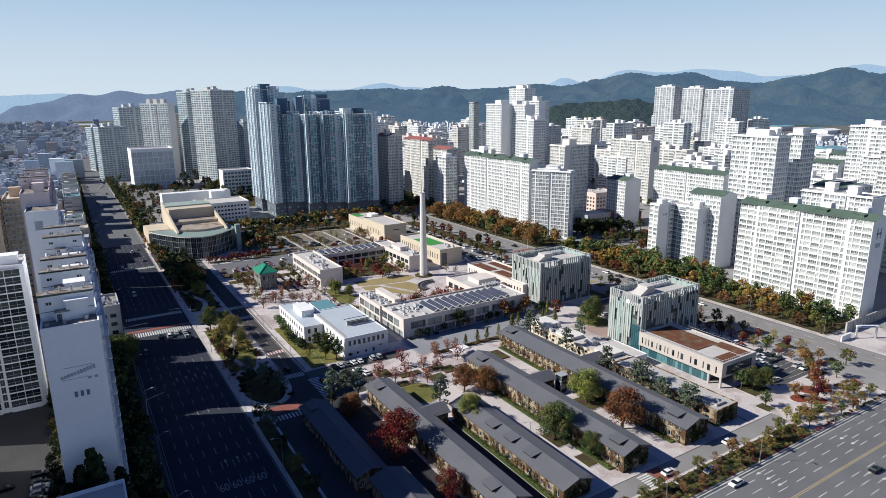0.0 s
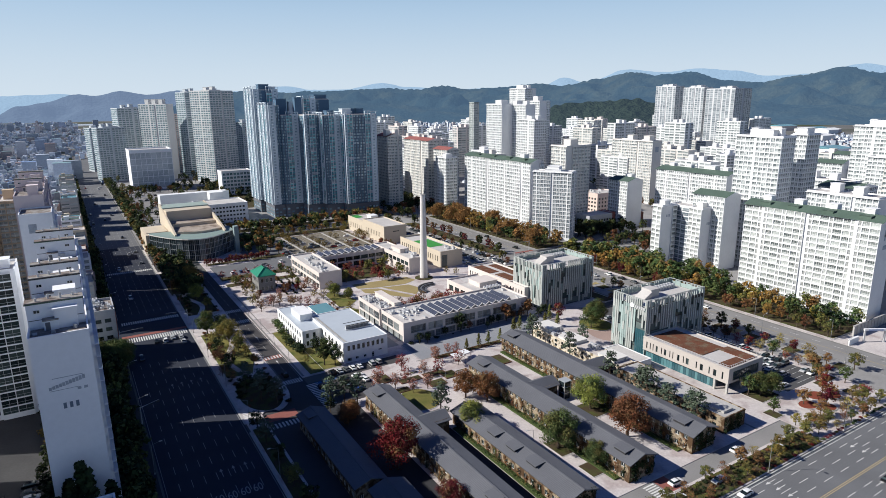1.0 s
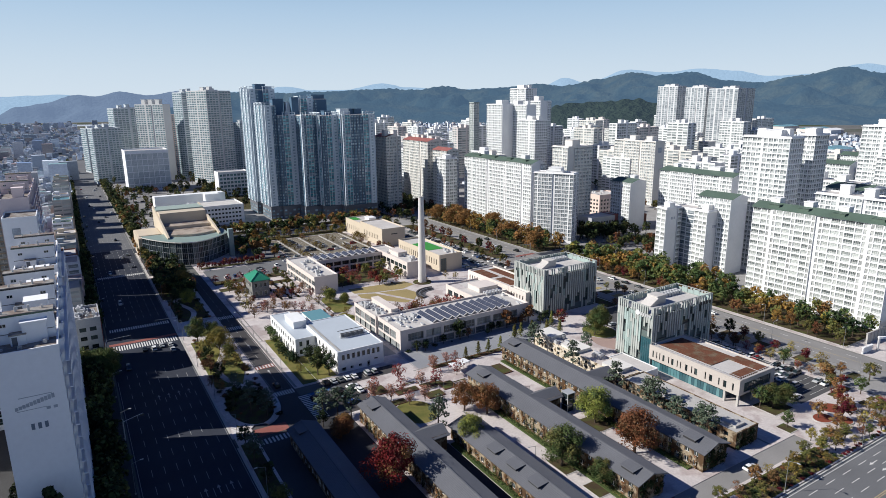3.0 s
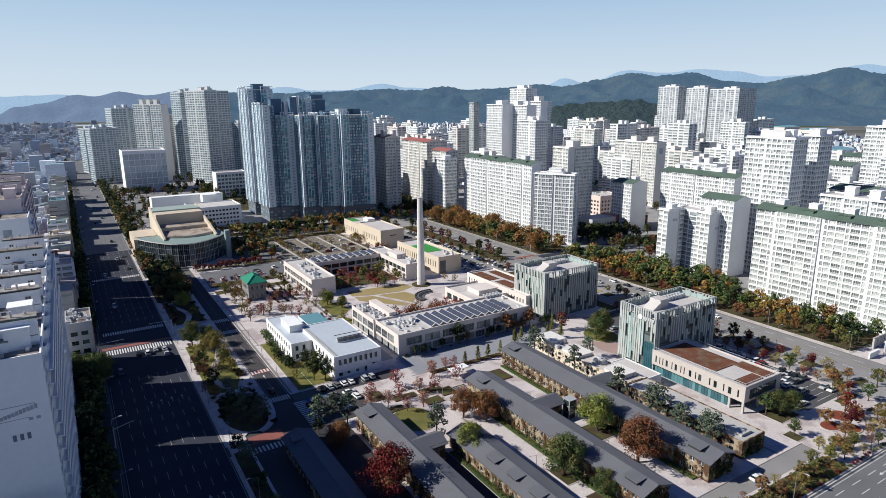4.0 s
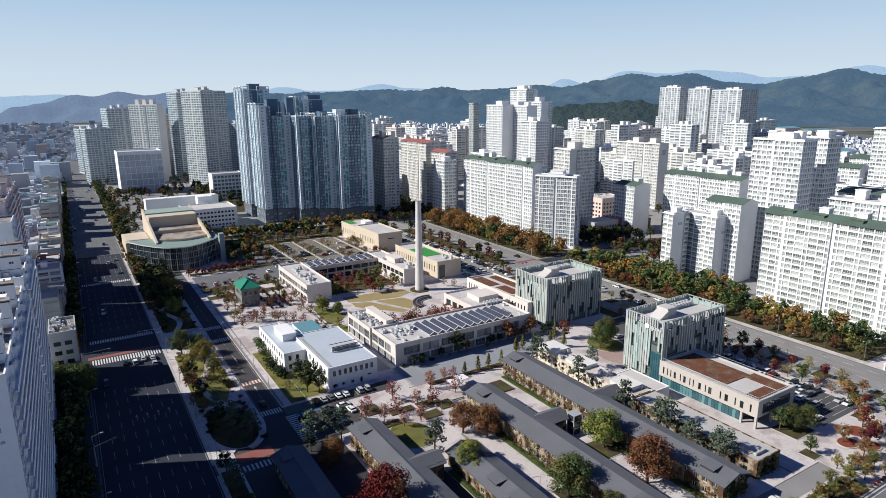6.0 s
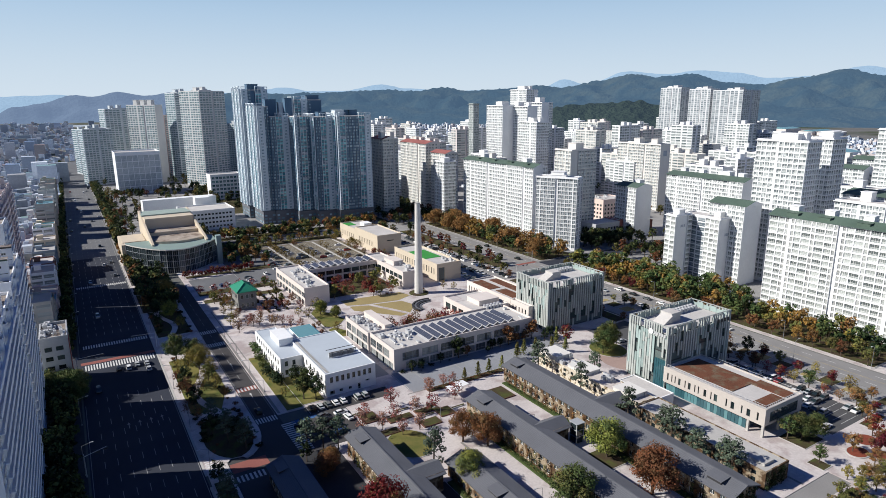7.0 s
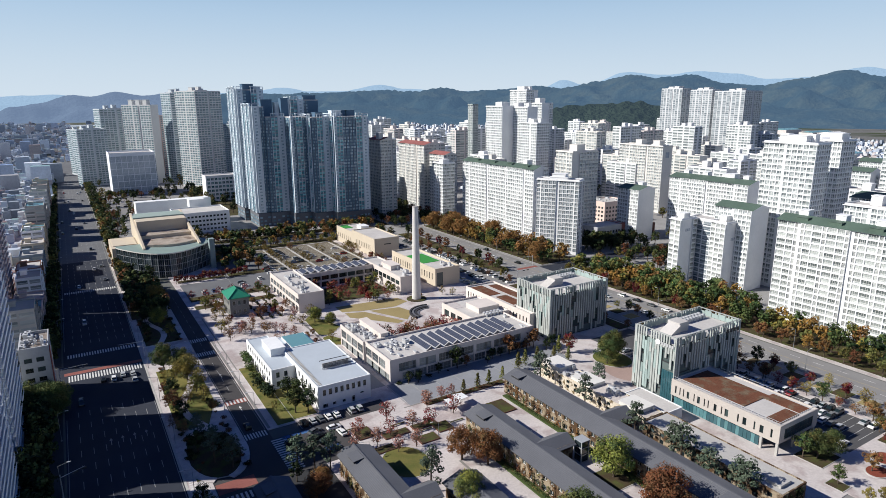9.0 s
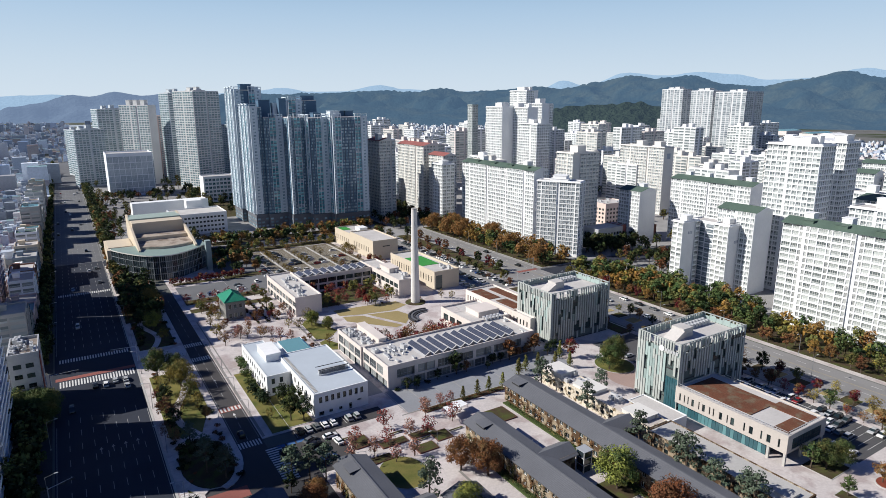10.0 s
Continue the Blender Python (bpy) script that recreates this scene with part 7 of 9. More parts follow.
a = Acc(); a.box(41, 83.2, -0.02, 234, 83.6, 0.2)
solid("kerb", a, CONC, "pale granite kerb of the boulevard", "kerb", "structure")
hump = thing("speed_hump", (59.7, 234, 0.0), "red and white striped speed hump across the inner road", "speed hump")
a = Acc(); a.box(0, 0, -0.01, 7.1, 3.4, 0.06); part("hump_body", a, REDPAVE, hump)
for i in range(6):
    a = Acc(); a.box(0.3 + i * 1.18, 0.3, 0.06, 0.9 + i * 1.18, 3.1, 0.068); part("stripe", a, MARK, hump)
BLUEBAY = mat("blue_bay_paint", (0.06, 0.14, 0.30), fine=(4, 0.25), broad=(0.3, 0.3))
for i in range(3):
    a = Acc(); a.box(69.4 + i * 3.0, 203.2, -0.01, 71.9 + i * 3.0, 204.8, 0.012)
    solid("bay_marking", a, BLUEBAY, "blue painted parking bay", "road marking", "structure")
a = Acc()
for i in range(20):
    a.box(63.1, 213 + i * 8.2, -0.01, 63.25, 217 + i * 8.2, 0.012) if not 228 < 213 + i * 8.2 < 240 else None
a.box(59.9, 212.5, -0.01, 60.05, 282, 0.012).box(66.4, 212.5, -0.01, 66.55, 282, 0.012)
solid("lane_marking_inner", a, MARK_SHADED, "thin white lines of the inner road", "road marking", "structure")
# car park bays
a = Acc()
for x0, x1 in ((207.5, 212.5), (216.5, 221), (221, 225.5), (226.4, 230.8)):
    for i in range(34):
        y = 110 + i * 2.6
        if y < 200:
            a.box(x0, y, -0.01, x1, y + 0.12, 0.012)
for x0, x1 in ((127, 132), (138, 143), (143.2, 148), (154, 159), (159.2, 164), (170, 175), (175.2, 180), (207.5, 212.5), (218, 223), (228, 233)):
    for i in range(34 if x0 < 200 else 55):
        y = (370 if x0 < 200 else 298) + i * 2.5
        if y < (452 if x0 < 200 else 438):
            a.box(x0, y, -0.01, x1, y + 0.12, 0.012)
for i in range(9):
    a.box(76.5 + i * 2.7, 206, -0.01, 76.6 + i * 2.7, 210.8, 0.012)
solid("bay_marking", a, MARK, "white parking bay lines", "road marking", "structure")
for x in (133.2, 149.5, 165.2, 181.5):
    a = Acc(); a.box(x, 369, -0.02, x + 1.3, 453, 0.2)
    solid("kerb_island", a, CONC, "narrow planted island between parking rows", "kerb", "structure")


# ---- trees ----
BARK = mat("bark", (0.09, 0.07, 0.055), rough=1.0, fine=(6, 0.3), broad=(0.5, 0.2), bump=0.3)
def leafm(name, c, c2, hue=0.015):
    return mat(name, c, rough=0.7, fine=(1.2, 0.2), broad=(0.25, 0.25), rnd=0.25, isl=0.18, hue=hue, spec=0.1, second=(c2, 0.35, 0.42, 0.62))
LEAF = {
    'green': leafm("green_leaves", (0.05, 0.08, 0.028), (0.085, 0.10, 0.035)),
    'dark': leafm("dark_green_leaves", (0.015, 0.028, 0.012), (0.026, 0.037, 0.014)),
    'olive': leafm("olive_leaves", (0.10, 0.11, 0.035), (0.13, 0.115, 0.038)),
    'yellow': leafm("yellow_leaves", (0.22, 0.165, 0.042), (0.16, 0.13, 0.038)),
    'orange': leafm("orange_leaves", (0.23, 0.112, 0.034), (0.16, 0.10, 0.033)),
    'brown': leafm("russet_leaves", (0.19, 0.085, 0.038), (0.15, 0.095, 0.042)),
    'red': leafm("red_leaves", (0.135, 0.014, 0.019), (0.09, 0.02, 0.02)),
    'pine': leafm("pine_needles", (0.066, 0.092, 0.062), (0.10, 0.125, 0.088)),
    'lime': leafm("lime_green_leaves", (0.21, 0.22, 0.05), (0.15, 0.18, 0.045)),
    'rust': leafm("rusty_leaves", (0.20, 0.085, 0.034), (0.13, 0.068, 0.03)),
    'bright_red': leafm("bright_red_leaves", (0.24, 0.045, 0.045), (0.19, 0.06, 0.05)),
    'bare': leafm("thin_pinkish_leaves", (0.30, 0.13, 0.11), (0.22, 0.12, 0.085)),
}


def leaf_quads(a, rg, centre, radius, n, size, flat=1.0, m=0):
    for _ in range(n):
        while True:
            d = Vector((rg.uniform(-1, 1), rg.uniform(-1, 1), rg.uniform(-1, 1)))
            if 0.05 < d.length < 1:
                break
        d = d.normalized() * (0.55 + 0.5 * rg.random())
        p = centre + Vector((d.x * radius, d.y * radius, d.z * radius * flat))
        nrm = (d.normalized() + Vector((rg.uniform(-0.8, 0.8), rg.uniform(-0.8, 0.8), rg.uniform(-0.3, 0.9)))).normalized()
        u = nrm.orthogonal().normalized()
        v = nrm.cross(u)
        t = rg.uniform(0, 6.28)
        uu, vv = (u * math.cos(t) + v * math.sin(t)), (v * math.cos(t) - u * math.sin(t))
        s = size * rg.uniform(0.6, 1.3)
        a.quad([p + uu * s * 0.5, p + vv * s * 0.35 + uu * 0.1 * s, p - uu * s * 0.5, p - vv * s * 0.35], m)


def tree_broad(colour, h, r, seed, blobs=13, per=75, size=0.75, low=0.28, accent=None, trunk_r=0.2, tall=1.0):
    rg = random.Random(seed)
    root = thing("tree", (0, 0, -200), "tree", "tree")
    t = Acc()
    fork = Vector((rg.uniform(-0.2, 0.2), rg.uniform(-0.2, 0.2), h * low))
    t.tube((0, 0, -0.1), fork, trunk_r * 1.3, trunk_r, 8)
    c = Acc()
    for b in range(blobs):
        ang, k = b * 2.4 + rg.uniform(-0.4, 0.4), (b + 0.5) / blobs
        z = h * (low + 0.12) + (h * (0.86 - low)) * k
        width = r * (0.95 * math.sin(math.pi * (0.18 + 0.74 * k)) ** 0.8)
        off = width * rg.uniform(0.25, 0.92)
        p = Vector((off * math.cos(ang), off * math.sin(ang), z))
        br = r * rg.uniform(0.22, 0.45)
        if b % 2 == 0 and k < 0.9:
            t.tube(fork, p, trunk_r * 0.55, 0.04, 5)
        leaf_quads(c, rg, p, br, per, size, 0.85, 1 if accent and rg.random() < 0.25 else 0)
    t.tube(fork, (0, 0, h * 0.8), trunk_r * 0.8, 0.05, 6)
    part("trunk", t, BARK, root)
    part("crown", c, [LEAF[colour], LEAF[accent or colour]], root)
    return root


def tree_pine(h, r, seed, per=46):
    rg = random.Random(seed)
    root = thing("pine_tree", (0, 0, -200), "pine", "tree")
    t, c = Acc(), Acc()
    lean = Vector((rg.uniform(-0.4, 0.4), rg.uniform(-0.4, 0.4), 0))
    t.tube((0, 0, -0.1), lean * 0.6 + Vector((0, 0, h * 0.6)), 0.24, 0.15, 8)
    t.tube(lean * 0.6 + Vector((0, 0, h * 0.6)), lean + Vector((0, 0, h * 0.95)), 0.15, 0.05, 6)
    for b in range(15):
        k = b / 14
        z = h * (0.42 + 0.54 * k)
        ang = b * 2.4
        off = r * (1.0 - 0.75 * k) * rg.uniform(0.5, 0.95)
        p = lean * (z / h) + Vector((off * math.cos(ang), off * math.sin(ang), z))
        t.tube(lean * (z / h) + Vector((0, 0, z - 0.4)), p, 0.07, 0.03, 4)
        leaf_quads(c, rg, p, r * 0.36, per, 0.62, 0.5)
    part("trunk", t, BARK, root)
    part("crown", c, LEAF['pine'], root)
    return root


def tree_cone(colour, h, r, seed, per=34, size=0.5):
    rg = random.Random(seed)
    root = thing("conifer_tree", (0, 0, -200), "slender tree", "tree")
    t, c = Acc(), Acc()
    t.tube((0, 0, -0.1), (0, 0, h * 0.9), 0.13, 0.03, 6)
    for b in range(14):
        k = b / 13
        z = h * (0.2 + 0.76 * k)
        rr = r * (1 - 0.85 * k) + 0.15
        p = Vector((rg.uniform(-0.35, 0.35) * rr, rg.uniform(-0.35, 0.35) * rr, z))
        leaf_quads(c, rg, p, rr, per, size, 0.9)
    part("trunk", t, BARK, root)
    part("crown", c, LEAF[colour], root)
    return root


def bush(colour, r, h, seed, per=60, size=0.4, name="shrub"):
    rg = random.Random(seed)
    root = thing(name, (0, 0, -200), "shrub", "shrub")
    t, c = Acc(), Acc()
    for i in range(5):
        t.tube((0, 0, -0.05), (rg.uniform(-0.5, 0.5) * r, rg.uniform(-0.5, 0.5) * r, h * 0.7), 0.05, 0.02, 4)
    for b in range(5):
        leaf_quads(c, rg, Vector((rg.uniform(-0.5, 0.5) * r, rg.uniform(-0.5, 0.5) * r, h * rg.uniform(0.35, 0.65))), r * 0.6, per, size, h / r * 0.6)
    part("stem", t, BARK, root)
    part("foliage", c, LEAF[colour], root)
    return root


KINDS = {}
for col, acc2 in (('green', 'olive'), ('olive', 'yellow'), ('yellow', 'olive'), ('orange', 'brown'), ('brown', 'rust'), ('red', 'brown'), ('dark', 'green')):
    KINDS[col] = [tree_broad(col, 8.5, 3.6, 40 + i * 7 + len(col), blobs=14, per=64, size=0.62, accent=acc2) for i in range(3)]
for col, acc2 in (('green', 'olive'), ('olive', 'green'), ('brown', 'brown'), ('red', 'brown'), ('yellow', 'olive')):
    KINDS['big_' + col] = [tree_broad({'olive': 'lime', 'brown': 'rust'}.get(col, col), 11.0, 6.0, 140 + i * 7 + len(col), blobs=32, per=225, size=0.44, low=0.2, accent=acc2, trunk_r=0.3) for i in range(2)]
for col in ('bare', 'red', 'yellow', 'brown'):
    KINDS['thin_' + col] = [tree_broad({'red': 'bright_red'}.get(col, col), 6.0, 3.0, 90 + i * 5 + len(col), blobs=14, per=34, size=0.42, low=0.2, trunk_r=0.11) for i in range(2)]
KINDS['pine'] = [tree_pine(11, 3.4, 5), tree_pine(10, 3.8, 9)]
KINDS['cone'] = [tree_cone('lime', 7.5, 1.5, 3), tree_cone('olive', 6.5, 1.3, 4)]
KINDS['cone_dark'] = [tree_cone('dark', 12, 2.4, 13, per=60, size=0.7)]
KINDS['shrub_dark'] = [bush('dark', 1.7, 2.2, 2), bush('green', 1.6, 2.0, 7)]
KINDS['shrub_red'] = [bush('red', 1.5, 1.6, 3), bush('brown', 1.4, 1.4, 5)]
KINDS['shrub_olive'] = [bush('olive', 1.3, 1.3, 4), bush('yellow', 1.2, 1.4, 6)]
FAR_KINDS = {}
for col, acc2 in (('green', 'olive'), ('olive', 'yellow'), ('yellow', 'olive'), ('orange', 'brown'), ('brown', 'rust'), ('red', 'brown'), ('dark', 'green')):
    FAR_KINDS[col] = [tree_broad(col, 8.5, 3.6, 240 + i * 7 + len(col), blobs=11, per=32, size=1.0, accent=acc2) for i in range(3)]
FAR_KINDS['shrub_red'], FAR_KINDS['shrub_olive'], FAR_KINDS['shrub_dark'] = [bush('brown', 1.5, 1.5, 23, per=22, size=0.6)], [bush('olive', 1.4, 1.4, 24, per=22, size=0.6)], [bush('dark', 1.5, 1.5, 25, per=22, size=0.6)]
WORDS = {'green': "leafy green tree", 'olive': "olive-green tree turning yellow", 'yellow': "yellow autumn tree", 'orange': "orange autumn tree", 'brown': "russet autumn tree", 'red': "deep red maple tree", 'dark': "dark green tree",
         'big_green': "broad leafy green tree", 'big_olive': "broad yellow-green tree", 'big_brown': "broad russet tree", 'big_red': "broad deep red maple", 'big_yellow': "broad yellow tree",
         'thin_bare': "thin tree with sparse pinkish leaves", 'thin_red': "thin tree with sparse red leaves", 'thin_yellow': "thin tree with sparse yellow leaves", 'thin_brown': "thin tree with sparse russet leaves",
         'pine': "tall pine with layered needle clumps", 'cone': "slender upright young tree", 'cone_dark': "tall dark pointed conifer", 'shrub_dark': "rounded dark green shrub", 'shrub_red': "low red autumn shrub", 'shrub_olive': "low olive shrub"}
tree_rng = random.Random(77)


GROVES = {}


def grove(kind, x, y, size=1.0, name="far_trees"):
    """A far tree, joined with its neighbours into one wood."""
    src = tree_rng.choice(FAR_KINDS.get(kind, KINDS[kind]))
    m = pose(x, y, 0.1, 0, 0, tree_rng.uniform(0, 360)) @ Matrix.Diagonal((size * tree_rng.uniform(0.85, 1.15),) * 3 + (1,))
    wood = GROVES.setdefault(name, {})
    thin = 3 if y > 480 else 2 if y > 330 or (x > 270 and y > 240) else 1
    for child in src.children:
        me = child.data
        co = np.empty(len(me.vertices) * 3)
        me.vertices.foreach_get("co", co)
        co = co.reshape(-1, 3) @ np.array(m.to_3x3()).T + np.array(m.translation)
        crown = child.name.startswith(("crown", "foliage"))
        for p in me.polygons:
            if crown and thin > 1:
                if p.index % thin == 0:
                    q = co[list(p.vertices)]
                    mid = q.mean(axis=0)
                    wood.setdefault(me.materials[p.material_index].name, []).append(mid + (q - mid) * (1.3 if thin == 2 else 1.55))
                continue
            wood.setdefault(me.materials[p.material_index].name, []).append(co[list(p.vertices)])


def plant(kind, x, y, size=1.0, where="on the plaza", z=0.14, group="plaza trees"):
    src = tree_rng.choice(KINDS[kind])
    ob = copy_thing(src, pose(x, y, z, 0, 0, tree_rng.uniform(0, 360)))
    s = size * tree_rng.uniform(0.9, 1.12)
    ob.scale = (s, s, s * tree_rng.uniform(0.92, 1.08))
    return tagged(ob, WORDS[kind] + " " + where, "shrub" if 'shrub' in kind else "tree", group)


# ivy on the walls of the long houses, and hedges at their foot
ivy_rng = random.Random(61)
for x, y0, y1, top, n in [(145.2, 102, 191, 5.2, 40), (119.3, 102, 177, 5.2, 34), (96.5, 101, 152, 3.6, 16), (77.3, 102, 176, 5.2, 28)]:
    for i in range(n):
        y = y0 + (y1 - y0) * (i + ivy_rng.random()) / n
        a = Acc()
        hgt = top * ivy_rng.uniform(0.55, 1.0)
        col = ivy_rng.choice(('brown', 'olive', 'brown', 'dark', 'rust'))
        for k in range(4):
            leaf_quads(a, ivy_rng, Vector((x - 0.15, y + ivy_rng.uniform(-0.3, 0.3), hgt * (k + 0.5) / 4)), 0.55, 20, 0.42, 1.3)
        solid("ivy", a, [LEAF[col]], "climbing ivy in autumn colour on the house wall", "ivy", "", "house ivy")
for x, y0, y1, top in [(119.5, 0, 9.4, 6.2), (145.5, 0, 9.8, 6.2), (96.8, 0, 9, 4.6), (163.2, 0, 8.6, 4.6)]:
    a = Acc()
    for i in range(46):
        leaf_quads(a, ivy_rng, Vector((x + ivy_rng.uniform(0.2, y1 - 0.4), (102.8 if x > 160 else 100.8 if x > 100 else 99.8), ivy_rng.uniform(0.5, top))), 0.7, 26, 0.42, 1.2)
    solid("ivy", a, [LEAF['dark']], "dark ivy covering the gable end wall", "ivy", "", "house ivy")
for x, y0, y1 in [(144.0, 104, 190), (118.2, 104, 176), (95.5, 103, 150)]:
    for i in range(int((y1 - y0) / 4)):
        a = Acc()
        for k in range(5):
            leaf_quads(a, ivy_rng, Vector((x, y0 + i * 4 + k * 0.8 + 0.4, 0.55)), 0.6, 34, 0.34, 0.8)
        solid("hedge", a, [LEAF['green' if i % 3 else 'olive']], "low clipped green hedge along the wall", "hedge", "", "wall hedges")

# single trees of the barracks and plaza
for k, x, y, s in [('big_red', 70, 140, 1.3), ('big_red', 73, 117, 0.6), ('big_olive', 140, 136, 1.0), ('big_green', 115, 124, 1.0), ('big_green', 118, 112, 0.62), ('big_brown', 137, 117.5, 1.2), ('big_olive', 99.5, 147, 0.9), ('big_brown', 109.5, 165, 0.78), ('big_brown', 114.5, 159, 0.82),
                   ('pine', 94.5, 157, 1.15), ('pine', 160, 190, 1.1), ('pine', 160.5, 168, 1.05), ('pine', 159.5, 146, 1.1), ('pine', 160, 130, 1.15), ('pine', 160.5, 111, 1.15), ('pine', 159.2, 121, 1.0), ('pine', 162, 135, 0.9), ('pine', 177, 178, 0.8), ('pine', 161, 114, 0.9),
                   ('big_green', 199, 192, 1.05), ('big_green', 194, 190, 0.8), ('red', 189, 206, 0.95), ('big_green', 196, 111.5, 0.75), ('big_green', 200, 110, 0.7), ('green', 193, 114, 0.9)]:
    plant(k, x, y, s, "beside the long houses", group="single trees")
# forecourt and white office
for k, x, y, s in [('dark', 81.5, 214.5, 1.0), ('dark', 78, 217, 0.9), ('green', 81, 223, 1.0), ('dark', 79.5, 230, 0.75), ('shrub_dark', 73, 250, 1.7), ('shrub_dark', 73, 244, 1.9), ('shrub_dark', 74, 238, 1.8), ('shrub_dark', 75, 233, 1.9), ('shrub_dark', 73.5, 258, 1.5), ('shrub_dark', 74, 266, 1.8), ('shrub_dark', 75, 271, 1.7), ('thin_yellow', 73, 222, 0.7),
                   ('dark', 120, 216, 0.5), ('dark', 123.5, 215, 0.45), ('dark', 183, 213, 0.55), ('dark', 187, 214, 0.6), ('dark', 155, 215.5, 0.4)]:
    plant(k, x, y, s, "in front of a white wall", group="wall shrubs")
STRIP_TREES = [('big_yellow', 52, 262, 0.75), ('big_green', 46, 276, 0.8), ('big_green', 52, 274, 0.7), ('thin_yellow', 45, 258, 1.2), ('dark', 45, 250, 0.8), ('thin_yellow', 55, 255, 1.1), ('thin_brown', 44, 240, 1.2), ('dark', 45, 231, 0.8), ('brown', 54.5, 232, 0.6), ('pine', 47, 214, 0.9), ('pine', 53, 196, 0.9), ('big_olive', 51, 330, 0.7), ('dark', 45, 318, 0.8), ('olive', 53, 312, 0.7), ('dark', 46, 336, 0.9), ('olive', 49, 268, 0.8), ('thin_yellow', 50, 244, 1.1), ('thin_yellow', 54, 241, 1.0), ('thin_brown', 47, 236, 1.0), ('olive', 53, 250, 0.7), ('big_yellow', 54, 362, 0.85), ('dark', 52, 350, 0.9), ('olive', 54, 335, 0.7), ('pine', 49, 201, 0.95), ('dark', 52, 203, 0.8), ('dark', 46, 209, 0.8)]
VERGE_TREES = [('dark', 42.5, 182, 0.8), ('pine', 42.5, 172, 0.9), ('dark', 43, 160, 0.8), ('olive', 43, 148, 0.8), ('dark', 43, 136, 0.8), ('green', 43, 124, 0.8), ('dark', 43, 112, 0.8), ('thin_brown', 42, 228, 0.8), ('thin_brown', 44, 222, 0.8), ('brown', 43, 245, 0.5), ('red', 43, 255, 0.4),
                   ('big_brown', 68, 170, 0.6), ('big_brown', 71, 174, 0.6), ('pine', 68, 185, 1.1), ('pine', 72, 182.5, 1.0), ('pine', 76, 181, 0.9), ('dark', 66, 180, 0.6)]
for k, x, y, s in STRIP_TREES + VERGE_TREES:
    plant(k, x, y, s, "between avenue and inner road", group="avenue-side trees")
for x, y in [(92, 184), (98, 187), (96, 178), (102, 178), (106, 188), (90, 193), (111, 186), (122, 189), (101, 196), (116, 196), (86, 186)]:
    plant('thin_red' if (x + y) % 2 else 'thin_bare', x, y, 1.0, "on the pale plaza")
for i, x in enumerate((118, 124, 128, 133, 139, 144, 150)):
    plant('cone' if i > 2 else 'thin_bare', x, 199.5, 0.85, "in a row of planters")
for x, y in [(161, 204), (166, 206), (172, 206), (178, 203), (182, 199), (185, 208)]:
    plant('cone', x, y, 1.1, "beside the forecourt")
# courts and lawns
for i in range(64):
    plant(tree_rng.choice(('shrub_red', 'shrub_red', 'shrub_olive', 'thin_red', 'thin_brown')), tree_rng.uniform(128, 162), tree_rng.uniform(243.5, 261), 1.15, "in the museum court", z=0.4, group="court shrubs")
for i in range(40):
    grove(tree_rng.choice(('thin_red', 'red', 'thin_red', 'shrub_red', 'olive')), tree_rng.uniform(128, 165), tree_rng.uniform(308, 343), 0.75, "court_trees")
for k, x, y, s in [('olive', 116, 298, 0.75), ('thin_yellow', 114, 302, 1.1), ('green', 118, 288, 0.5), ('olive', 103, 322, 0.7), ('olive', 104, 335, 0.7), ('olive', 106, 348, 0.7), ('green', 104, 357, 0.7), ('yellow', 79, 338, 0.6), ('brown', 84, 345, 0.6), ('red', 93, 346, 0.6), ('thin_brown', 80, 300, 0.8), ('thin_brown', 85, 298, 0.8), ('thin_brown', 90, 296, 0.8), ('thin_bare', 96, 286, 0.9), ('thin_bare', 100, 284, 0.9),
                   ('brown', 96, 318, 0.55), ('red', 100, 316, 0.55), ('brown', 104, 314, 0.5), ('thin_yellow', 104, 300, 0.8), ('thin_yellow', 112, 270, 0.9), ('brown', 104, 268, 0.45), ('olive', 101, 270, 0.45), ('yellow', 76, 330, 0.5), ('thin_yellow', 74, 320, 0.8), ('thin_brown', 78, 312, 0.8), ('red', 184, 384, 0.7), ('red', 187, 380, 0.6), ('thin_yellow', 186, 300, 0.7), ('thin_yellow', 190, 296, 0.7), ('shrub_red', 176, 306, 0.8)]:
    plant(k, x, y, s, "beside a paved path")
for i in range(26):
    grove('red', 69 + i * 1.6, 399 + tree_rng.uniform(-3, 3), 0.5, "red_hedge")
for i in range(11):
    grove('shrub_red' if i % 2 else 'thin_red', 71 + i * 3.4, 361 + tree_rng.uniform(-1, 2), 0.9, "red_hedge")
for i in range(60):
    x, y = 94 + 4.5 * (i % 3) + tree_rng.uniform(-0.5, 0.5), 313 + (i // 3) * 1.8
    grove(tree_rng.choice(('shrub_red', 'shrub_olive', 'shrub_dark', 'shrub_red')), x, y, 0.55, "plaza_shrubs")
for k, x, y, s in [('brown', 94, 320, 0.5), ('brown', 98.5, 324, 0.5), ('red', 103, 322, 0.45), ('brown', 96, 338, 0.5), ('red', 80, 316, 0.5), ('brown', 76, 310, 0.45), ('olive', 74, 342, 0.7), ('brown', 78, 341, 0.55), ('brown', 81, 282, 0.5), ('brown', 86, 279, 0.45), ('brown', 103, 276, 0.5), ('brown', 107, 280, 0.45), ('big_olive', 114, 297, 0.7), ('big_olive', 119, 289, 0.55)]:
    plant(k, x, y, s, "on the rosy plaza")
